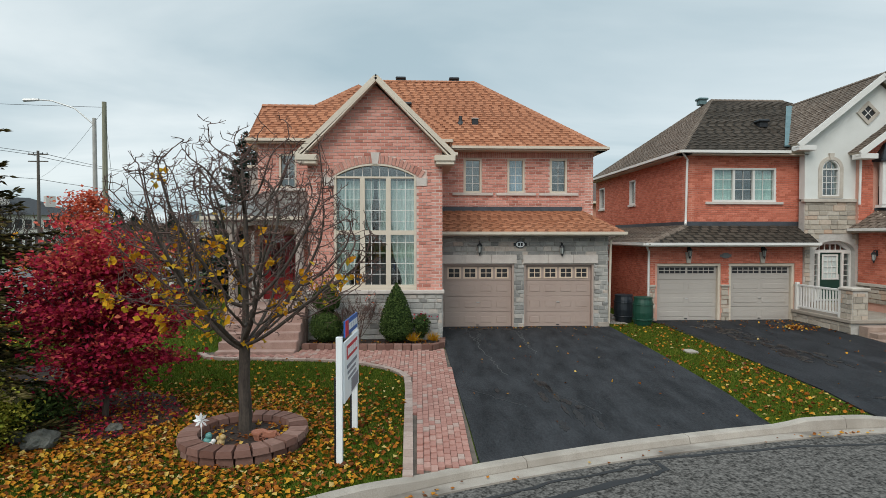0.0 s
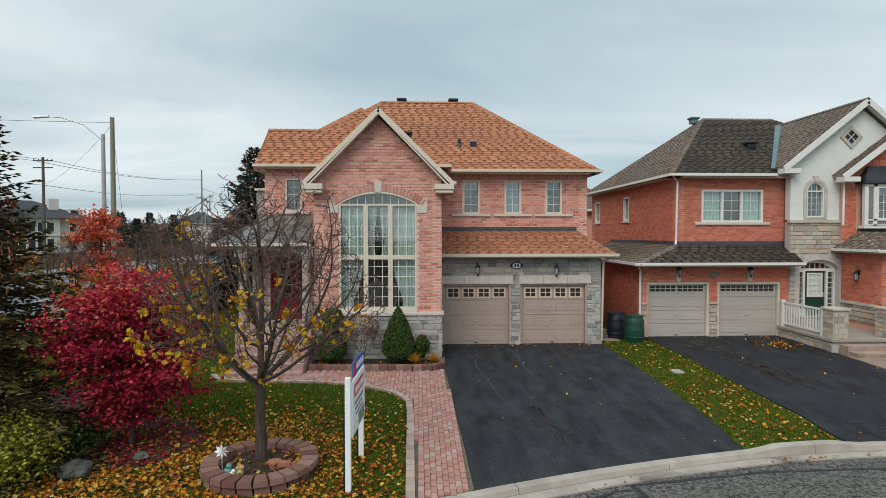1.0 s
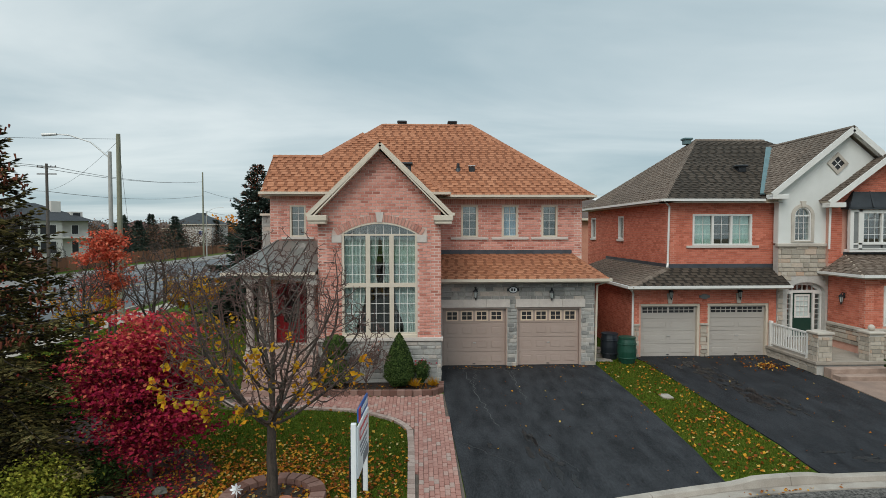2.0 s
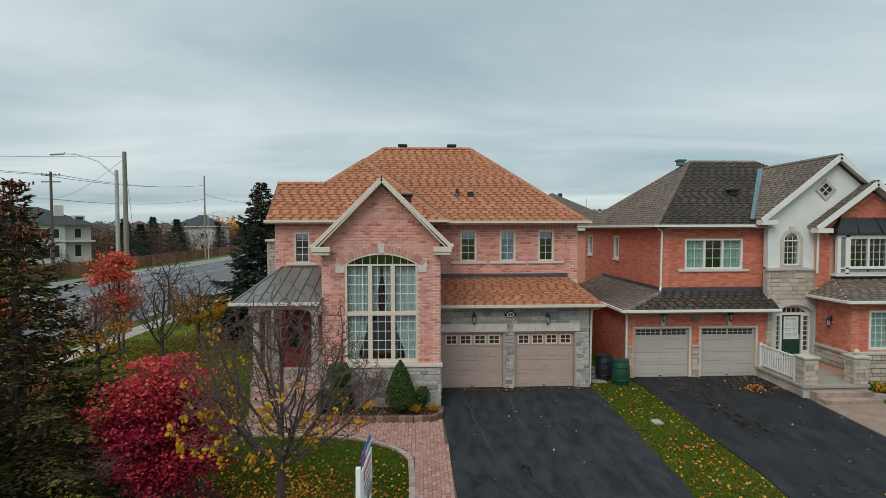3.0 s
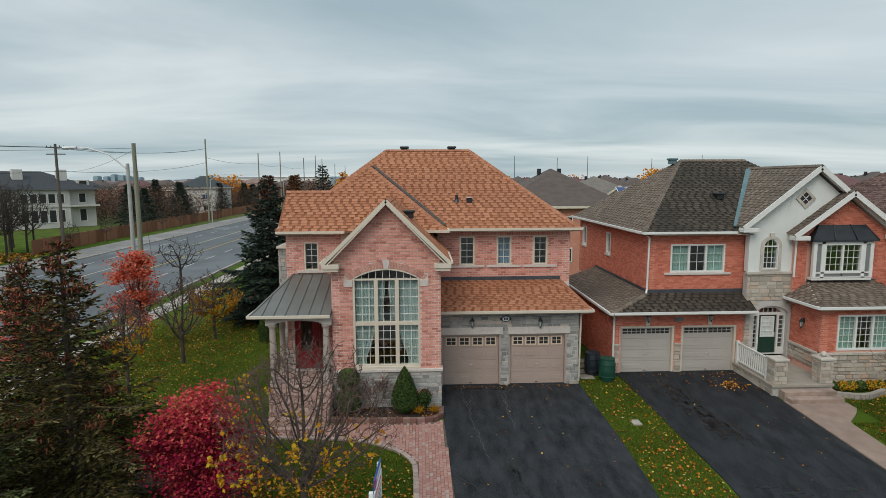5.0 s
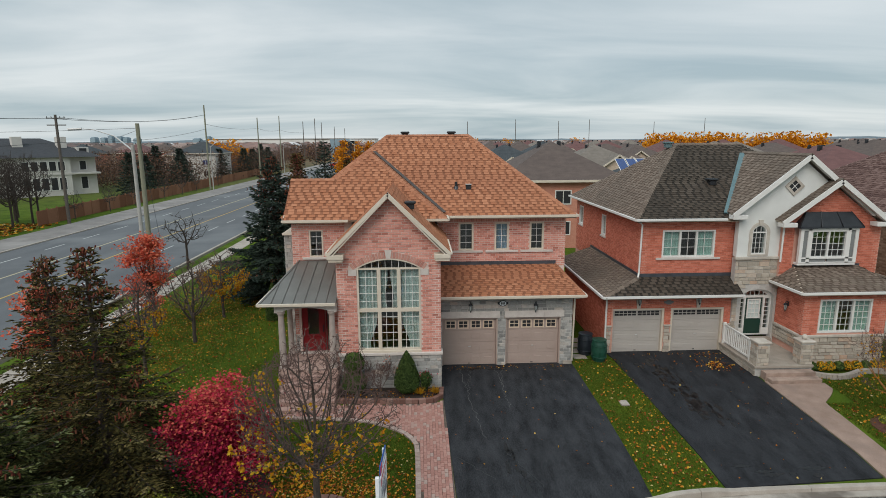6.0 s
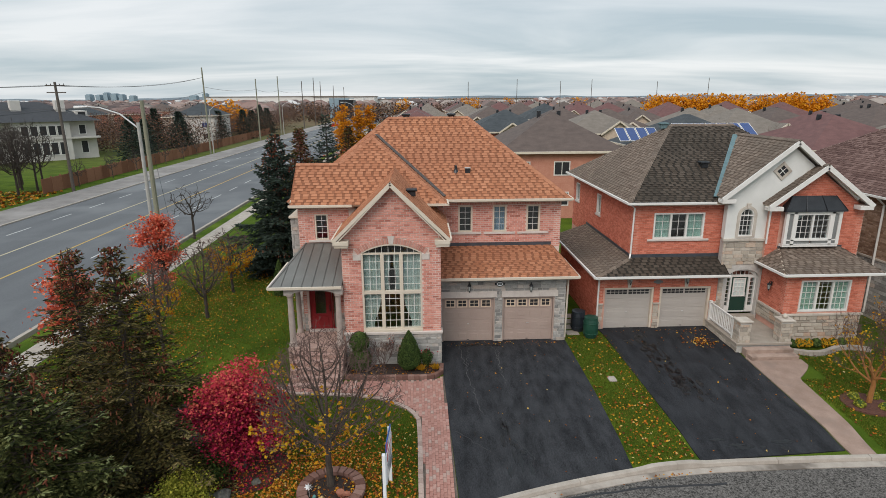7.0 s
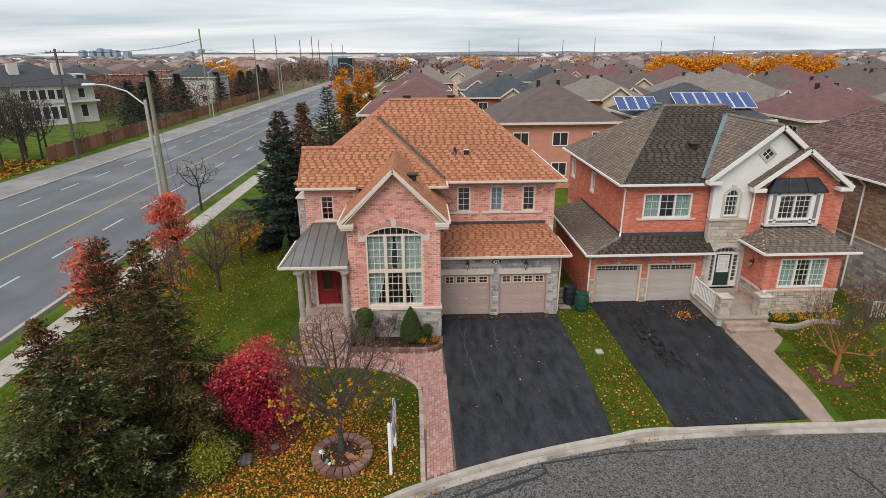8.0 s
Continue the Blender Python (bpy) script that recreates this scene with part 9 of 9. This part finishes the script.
woods("golden_trees", [(-12, -6, 300, 310), (20, 26, 260, 266), (44, 50, 300, 306), (-75, -60, 190, 200), (66, 70, 240, 246)], [1200, 1200, 900, 2500, 900], 0.8, LEAF_GOLD, "scattered golden autumn trees", 72, 10, 2.6)
for k, (x, y, h) in enumerate(((-12.6, 92, 10.8), (-10.6, 94, 10.2), (-8.9, 96, 10.6), (-14.0, 97, 9.2))):
    leafy_tree("columnar_tree", (x, y, FZ), "golden columnar autumn tree", h, 1.25, 0.12, 1700, 0.34, LEAF_GOLD, BARK, 80 + k, low=0.08, clumps=70, group="golden columnar trees")
for k, (x, y, h) in enumerate(((-9.0, 70, 6.5), (-11.0, 60, 5.5), (-9.5, 50, 5.5))):
    branching_tree("bare_tree", (x, y, FZ), "bare reddish bush behind the house", 0.6, 0.1, 9, 1.8, 3, 90 + k, TWIG, LEAF_ORANGE, 120, 0.2, lean=0.6, spread=0.45, up=0.35, twig=TWIG)
spruce((-8.4, 62.0, FZ), "dark conical evergreen behind the house", 8.0, 2.4, NEEDLE, 95, 0.5, 0.6, tip=0.3)
for k, (x, y, h) in enumerate(((-52, 100, 9), (-55, 112, 8), (-53, 124, 9.5), (-56, 132, 8), (-60, 128, 10), (-52, 146, 9), (-50, 160, 9), (-51, 172, 8.5), (-50, 186, 9), (-54, 192, 10))):
    spruce((x, y, FZ), "dark green spruce beyond the fence", h * 0.9, 3.9, NEEDLE_B, 100 + k, 0.0, 0.7, "spruces beyond the fence", tip=0.5)
for k, (x, y) in enumerate(((-44.6, 70), (-44.4, 78), (-44.8, 86), (-44.6, 96), (-47.5, 58), (-48.5, 54), (-46.0, 52), (-49.5, 62), (-50.5, 50), (-44.8, 104), (-45.3, 112), (-45.5, 125), (-53, 57), (-51.5, 63.5), (-52, 46), (-47.6, 63.0), (-50.0, 57.5), (-47.5, 66.3), (-50.2, 67.5), (-49.0, 65.0), (-51.8, 69.5), (-53.5, 72.5), (-49.8, 71.0))):
    if x > -46:
        crowned_tree("bare_tree", (x, y, FZ), "small leafless tree beside the fence", 0.9, 3.6, 1.1, 0.06, 120 + k, BARK, BARK_DARK, thin=0.014, n=200, step=0.16, group="bare trees beyond the road", fine=2)
    else:
        crowned_tree("bare_tree", (x, y, FZ), "leafless dark tree beyond the road", 1.8, 8.2, 2.3, 0.12, 120 + k, BARK_DARK, BARK_DARK, thin=0.011, n=480, step=0.24, cup=0.7, group="bare trees beyond the road", fine=3)

# pale mansion beyond the fence
man = thing("mansion", "large pale stucco mansion with dark roof and tall chimneys", "house", (-72, 100, FZ))
mf_o = np.array((-63.5, 110.0, 0.0)); mdir = np.array((-0.72, -0.694, 0.0)); mdir /= np.linalg.norm(mdir)
MFR = Frame(mf_o, -mdir, (0, 0, 1), (0.694, -0.72, 0.0))
PALESTUCCO = surface("pale_stucco_far", (0.50, 0.47, 0.43), (0.58, 0.55, 0.51), 0.6, 0.9, 0.1)
wm = part("wall", fbox(bmesh.new(), MFR, -44, 0, FZ, 6.8, -16, 0), PALESTUCCO, man)
for c in (-9, -27):
    part("wall", fbox(bmesh.new(), MFR, c - 4.5, c + 4.5, FZ, 6.8, 0, 1.2), PALESTUCCO, man)
part("cornice", fbox(bmesh.new(), MFR, -44.4, 0.4, 3.55, 3.85, -0.1, 1.35), PALESTUCCO, man)
bm = bmesh.new()
v = [bm.verts.new(MFR.p(*q)) for q in ((-45, 6.8, 1.8), (0.9, 6.8, 1.8), (0.9, 6.8, -16.8), (-45, 6.8, -16.8), (-37, 10.3, -7.5), (-7, 10.3, -7.5))]
for q in ((0, 1, 5, 4), (1, 2, 5), (2, 3, 4, 5), (3, 0, 4), (3, 2, 1, 0)):
    bm.faces.new([v[i] for i in q])
part("roof", bm, surface("charcoal_roof_shingle", (0.022, 0.024, 0.028), (0.045, 0.047, 0.052), 3, 0.9, 0.3), man)
for u, n in ((-11.5, -4.0), (-30, -4.0), (-20.5, -3.0), (-4.6, -3.5)):
    part("chimney", fbox(bmesh.new(), MFR, u - 0.8, u + 0.8, 7, 11.0 if u < -20 else 10.6, n - 0.8, n + 0.8, 0.05), PALESTUCCO, man)
dm = part("dormer", fbox(bmesh.new(), MFR, -2.6, -0.6, 7.0, 8.6, -5.5, -1.2), PALESTUCCO, man)
part("pane", fbox(bmesh.new(), MFR, -2.2, -1.0, 7.4, 8.4, -1.2, -1.15), DARK, dm)
for u in (-2.2, -6.0, -7.4, -8.8, -10.2, -11.6, -16, -18, -24.0, -25.4, -26.8, -28.2, -29.6, -35, -37):
    for v0, v1 in ((0.7, 3.1), (4.25, 6.1)):
        n = 1.2 if (-13.5 < u < -4.5 or -31.5 < u < -22.5) else 0.0
        w = part("window", slab(bmesh.new(), MFR, [rect(u - 0.65, u + 0.65, v0, v1), rect(u - 0.52, u + 0.52, v0 + 0.1, v1 - 0.1)], n, n + 0.08), WHITE, man)
        part("pane", fbox(bmesh.new(), MFR, u - 0.52, u + 0.52, v0 + 0.1, v1 - 0.1, n, n + 0.03), DARK, w)
far_house(-62, -52, 143, 155, PALESTUCCO, ROOFS[3], "pale stucco house with dark roof", 6.6, 3.0, False, 7, True)

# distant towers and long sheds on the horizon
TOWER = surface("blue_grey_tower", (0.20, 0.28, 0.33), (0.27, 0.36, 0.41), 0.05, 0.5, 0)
for k, (px, h, w) in enumerate(((-0.562, 48, 24), (-0.545, 46, 22), (-0.532, 58, 20), (-0.520, 52, 28), (-0.507, 47, 20), (-0.49, 40, 24), (-0.368, 50, 20), (-0.39, 38, 34))):
    d = 2100
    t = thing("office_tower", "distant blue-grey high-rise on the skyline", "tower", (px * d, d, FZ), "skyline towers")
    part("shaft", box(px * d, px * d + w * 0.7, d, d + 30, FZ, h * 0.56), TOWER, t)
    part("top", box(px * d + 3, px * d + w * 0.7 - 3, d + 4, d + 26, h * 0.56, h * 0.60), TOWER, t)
for x0, x1, y, h in ((-330, -120, 900, 13), (-140, -60, 760, 12), (60, 110, 560, 9), (-60, 60, 820, 8)):
    t = thing("warehouse", "long low white warehouse on the horizon", "warehouse", ((x0 + x1) / 2, y, FZ), "horizon warehouses")
    part("wall", box(x0, x1, y, y + 60, FZ, h), WHITE, t)
    part("roof", box(x0 - 1, x1 + 1, y - 1, y + 61, h, h + 0.8), ROOFS[2], t)
of = thing("office_block", "dark glass office block with white canopy", "office", (-44, 330, FZ))
part("tower", box(-52, -40, 330, 350, FZ, 10.6), TOWER, of)
part("tower", box(-46, -38, 326, 340, FZ, 9.6), BLACK_METAL, of)
part("canopy", box(-40, -32, 324, 336, 9.6, 10.3), WHITE, of)
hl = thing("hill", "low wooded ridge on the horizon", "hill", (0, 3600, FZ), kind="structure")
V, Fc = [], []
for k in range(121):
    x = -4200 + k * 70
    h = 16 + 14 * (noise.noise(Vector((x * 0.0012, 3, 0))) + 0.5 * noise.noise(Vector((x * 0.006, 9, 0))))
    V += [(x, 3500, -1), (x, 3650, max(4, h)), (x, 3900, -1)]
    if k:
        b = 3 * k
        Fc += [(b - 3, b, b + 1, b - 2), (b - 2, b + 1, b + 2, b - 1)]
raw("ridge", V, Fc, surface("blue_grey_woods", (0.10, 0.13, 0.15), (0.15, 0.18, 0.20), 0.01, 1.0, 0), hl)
# red car at the crossing
def car(x, y, z, body_m, label, ang=90):
    t = thing("parked_car", label, "car", (0, 0, 0))
    prof = [(-2.1, 0.35), (-2.15, 0.8), (-1.9, 0.95), (-1.3, 1.0), (-0.8, 1.42), (0.6, 1.45), (1.25, 1.02), (2.0, 0.88), (2.15, 0.6), (2.1, 0.35)]
    f = Frame((0, 0, 0), (1, 0, 0), (0, 0, 1), (0, -1, 0))
    part("body", slab(bmesh.new(), f, [prof], -0.85, 0.85), body_m, t)
    part("window", slab(bmesh.new(), f, [[(-1.15, 1.02), (-0.74, 1.36), (0.55, 1.39), (1.08, 1.04)]], -0.86, 0.86), DARK, t, "dark side glass")
    for a in (-1.35, 1.35):
        for s in (-0.8, 0.8):
            bm = bmesh.new(); bmesh.ops.create_cone(bm, cap_ends=True, segments=18, radius1=0.33, radius2=0.33, depth=0.22, matrix=pose(a, s, 0.33, 90)); part("wheel", bm, BLACK_METAL, t)
    t.matrix_basis = pose(x, y, z, 0, 0, ang)
    return t


car(-33.5, 222, FZ - 0.02, surface("red_car_paint", (0.40, 0.012, 0.012), (0.46, 0.02, 0.02), 2, 0.25, 0), "small red car on the road by the crossing", 0)

# ---- fallen leaves and grass blades ----
rl_ = np.random.default_rng(77)


# soil bed with leaf litter; the trees' shade is put into its dark colour
BED = [(-12.6, 5.6), (-8.8, 5.6), (-7.3, 7.4), (-6.0, 8.7), (-4.6, 9.0), (-4.1, 10.2), (-4.8, 11.3), (-6.6, 12.0), (-8.6, 13.8), (-11.6, 14.2), (-12.8, 12.0)]
drape("garden_bed", BED, SOIL_LITTER_SHADED, 0.022, "leaf-littered soil under the spruces and maple, darkened for their shade", "garden bed", 0.4)


def in_bed(x, y):
    return any(a <= x <= b for a, b in spans([BED], y))


def on_lawn(x, y):
    if in_bed(x, y):
        return False
    if y < kerb_y(x) + 0.15:
        return False
    if x > -5.9 and inside(x, y) or (-3.2 < x < 0.75 and y > 15.2) or (0.7 < x < 6.4) or (8.45 < x < 13.55) or (x > 6.3 and y > 19.0):
        return False
    if 13.4 < x < 14.75 and y < 16.5 or (14.6 < x < 15.85 and y > 14.6):
        return False
    if math.hypot(x - RC.x, y - RC.y) < 0.97 and True:
        return False
    if -5.5 < x < -3.1 and y > 14.2:
        return False
    return True


def scatter(n, x0, x1, y0, y1, weight, test=on_lawn):
    P = []
    tries = 0
    while len(P) < n and tries < n * 12:
        tries += 1
        x, y = rl_.uniform(x0, x1), rl_.uniform(y0, y1)
        if rl_.random() < weight(x, y) and test(x, y):
            P.append((x, y))
    return np.array(P)


def litter(name, P, size, material, label, lift=0.03):
    Z3 = np.array([[x, y, G(x, y) + lift + rl_.uniform(0, 0.03)] for x, y in P])
    N = rl_.normal(size=(len(P), 3)) * 0.45 + [0, 0, 1]
    return tagged(leaves(name, Z3, N, size, material, None, "", rl_, 0.4, 0.35, 0.85), label, "fallen leaves", kind="stuff")


def near_trees(x, y):
    a = math.exp(-((x + 3.2) ** 2 + (y - 8.6) ** 2) / 5.0)
    b = math.exp(-((x + 5.2) ** 2 + (y - 9.0) ** 2) / 4.0)
    return min(1.0, 0.08 + 1.2 * max(a, b)) * (1 - 0.7 * smooth01(y, 11.0, 13.0))


litter("fallen_leaves", scatter(6800, -9, -0.25, 5.5, 15, near_trees), 0.075, LEAF_FALL, "yellow and orange fallen leaves on the lawn")
litter("fallen_leaves", scatter(1400, -9, -3.9, 5.5, 13, lambda x, y: math.exp(-((x + 5.5) ** 2 + (y - 9.9) ** 2) / 2.6), in_bed), 0.06, LEAF_RED, "crimson fallen leaves under the maple", 0.045)
litter("fallen_leaves", scatter(1100, -9, -3.9, 5.5, 13, lambda x, y: 0.25 + 0.75 * smooth01(x, -7.5, -4.5), in_bed), 0.07, LEAF_FALL, "brown and orange leaves on the garden bed", 0.045)
litter("fallen_leaves", scatter(650, 6.35, 8.7, 9.8, 18.8, lambda x, y: 0.15 + 0.85 * (1 - smooth01(y, 10, 15)) + 0.4 * math.exp(-(x - 8) ** 2)), 0.08, LEAF_FALL, "yellow fallen leaves on the grass strip")
litter("fallen_leaves", scatter(9500, -16.4, -6, 11, 34, lambda x, y: 0.25 + 0.75 * math.exp(-((x + 12) ** 2) / 9)), 0.07, LEAF_FALL, "yellow fallen leaves on the side lawn")
litter("fallen_leaves", scatter(800, 14.3, 19.5, 10.5, 16.8, lambda x, y: 0.5), 0.08, LEAF_FALL, "fallen leaves on the neighbouring lawn")
litter("fallen_leaves", np.concatenate([rl_.normal(size=(130, 2)) * [0.28, 0.25] + [12.4, 17.9], rl_.normal(size=(70, 2)) * [0.7, 0.5] + [12.3, 18.2]]), 0.08, LEAF_FALL, "small heap of yellow leaves on the driveway", 0.05)
litter("fallen_leaves", scatter(110, 0.9, 13.4, 9.6, 18.4, lambda x, y: 1.0, lambda x, y: (1.0 < x < 6.3 or 8.7 < x < 13.4) and y > kerb_y(x) + 0.3), 0.06, LEAF_FALL, "stray leaves on the black driveways", 0.045)
litter("fallen_leaves", np.concatenate([np.stack([rl_.uniform(1.0, 6.2, 90), 18.35 - np.abs(rl_.normal(size=90)) * 0.15], 1), np.stack([rl_.uniform(8.6, 13.4, 60), 19.3 - np.abs(rl_.normal(size=60)) * 0.15], 1)]), 0.05, LEAF_FALL, "leaves blown against the garage doors", 0.045)
kp = [p for p in KL if -1.4 < p.x < 9.0]
litter("fallen_leaves", np.array([(p.x + rl_.normal() * 0.1, p.y - 0.36 + rl_.normal() * 0.06) for p in (kp * 4)[: 4 * len(kp)] if (p.x < 0.3 or 6.6 < p.x < 8.2) or rl_.random() < 0.12]), 0.07, LEAF_FALL, "leaves gathered in the gutter", 0.0)
gl = [o for o in scene.objects if o.get("label") == "leaves gathered in the gutter"][0]
for v in gl.data.vertices:
    v.co.z = STREET_Z + 0.035 + (v.co.z % 0.02)
soil_l = np.array([(RC.x + r * math.cos(a), RC.y + r * math.sin(a)) for r, a in zip(0.68 * np.sqrt(rl_.random(120)), rl_.uniform(0, 6.28, 120))])
tagged(leaves("fallen_leaves", [(x, y, RC.z + 0.115 + 0.02 * rl_.random()) for x, y in soil_l], rl_.normal(size=(120, 3)) * 0.5 + [0, 0, 1], 0.08, LEAF_FALL, None, "", rl_), "brown leaves on the soil of the tree ring", "fallen leaves", kind="stuff")
bed_l = np.stack([rl_.uniform(-3.0, 0.55, 160), rl_.uniform(15.5, 16.3, 160)], 1)
litter("fallen_leaves", bed_l, 0.07, LEAF_FALL, "orange leaves on the mulch bed", 0.075)
litter("fallen_leaves", np.stack([rl_.uniform(-56, -44, 2500), rl_.uniform(40, 66, 2500)], 1), 0.35, LEAF_FALL, "yellow leaf carpet under the trees beyond the road", 0.05)
# a bed of litter-brown soil under spruces and maple, darkened for their shade
def blades(n, x0, x1, y0, y1, h, seed, weight=lambda x, y: 1.0):
    P = scatter(n, x0, x1, y0, y1, weight)
    rg_ = np.random.default_rng(seed)
    m = len(P)
    base = np.array([[x, y, G(x, y) - 0.01] for x, y in P])
    V = np.empty((m, 3, 3, 3))
    for k in range(3):
        a = rg_.uniform(0, 6.283, m)
        d = np.stack([np.cos(a), np.sin(a), np.zeros(m)], 1)
        o = base + rg_.normal(size=(m, 3)) * [0.025, 0.025, 0]
        hh = (h * rg_.uniform(0.6, 1.3, m))[:, None]
        V[:, k, 0], V[:, k, 1] = o + d * 0.009, o - d * 0.009
        V[:, k, 2] = o + np.array([0, 0, 1]) * hh + np.stack([-np.sin(a), np.cos(a), np.zeros(m)], 1) * hh * rg_.uniform(0.1, 0.7, m)[:, None]
    F = np.arange(m * 9).reshape(-1, 3)
    return tagged(raw("grass", V.reshape(-1, 3), F, GRASS_BLADE), "short green lawn grass", "grass", kind="stuff")


blades(42000, -9, -0.25, 5.2, 15.2, 0.055, 5)
blades(15000, 6.3, 8.75, 9.7, 19.2, 0.055, 6)
blades(30000, -16.5, -5, 10, 30, 0.08, 7)
blades(26000, 14.2, 20, 10.2, 17, 0.065, 8)

# neighbour's front garden
branching_tree("lawn_tree", (16.1, 12.8, G(16.1, 12.8)), "small bare tree with orange bark and yellow leaves", 1.0, 0.085, 7, 1.0, 4, 61, BARK_ORANGE, LEAF_Y, 220, 0.09, lean=0.85, spread=0.5, up=0.2, twig=TWIG, low=0.6)
mb = bmesh.new(); lathe(mb, (16.0, 12.8, G(16, 12.8)), [(0.85, -0.05), (0.8, 0.05), (0.3, 0.09)], 20)
tagged(part("soil_mound", mb, surface("red_brown_mulch", (0.045, 0.016, 0.010), (0.12, 0.045, 0.028), 14, 0.95, 0.8)), "red-brown mulch bed round the small tree", "garden bed", kind="structure")
for k, (x, y) in enumerate(((15.75, 13.1), (16.35, 12.35), (15.6, 12.6), (16.5, 13.1))):
    clipped("flower_clump", (x, y, G(x, y) + 0.03), "pale yellow-green leafy clump on mulch", [(0.1, 0.0), (0.2, 0.1), (0.12, 0.24), (0.02, 0.28)], 160, 0.08, LEAF_SHRUB, 210 + k)
ne = thing("bed_edging", "curved grey block edging of the neighbouring bed", "edging", (17.2, 17.0, 0.0))
for k in range(20):
    x = 15.85 + k * 0.17
    y = 16.75 - 0.25 * math.sin((x - 15.85) * 1.9)
    bm = bmesh.new(); bar(bm, (x, y, G(x, y) + 0.1), (x + 0.16, 16.75 - 0.25 * math.sin((x + 0.17 - 15.85) * 1.9), G(x, y) + 0.1), 0.2, 0.2); part("block", bm, CONCRETE, ne)
for k in range(9):
    x = 16.0 + k * 0.38
    clipped("flower_clump", (x, 17.2, 0.05), "autumn-yellow perennials in the bed" if k % 3 else "green perennials in the bed", [(0.12, 0.0), (0.22, 0.12), (0.14, 0.3), (0.02, 0.36)], 200, 0.07, LEAF_Y if k % 3 else LEAF_GREEN, 230 + k)
branching_tree("bare_shrub", (19.6, 15.9, 0.0), "bare twiggy shrub with yellow leaves beside the path", 0.3, 0.035, 8, 0.9, 3, 63, TWIG, LEAF_Y, 160, 0.08, lean=0.8, spread=0.5, up=0.2, twig=TWIG)
branching_tree("bare_shrub", (20.9, 17.0, 0.0), "bare greyish shrub beside the porch", 0.3, 0.03, 8, 0.8, 3, 64, TWIG, None, 0, lean=0.8, spread=0.5, up=0.2, twig=TWIG)
for k, (x, y) in enumerate(((38, 70), (41, 72), (44, 66), (-2, 84), (20, 92), (30, 95))):
    branching_tree("bare_tree", (x, y, FZ), "leafless reddish tree among the houses", 2.0, 0.12, 7, 2.4, 3, 160 + k, TWIG, None, 0, lean=0.6, spread=0.45, up=0.3, twig=TWIG, group="bare trees among the houses")
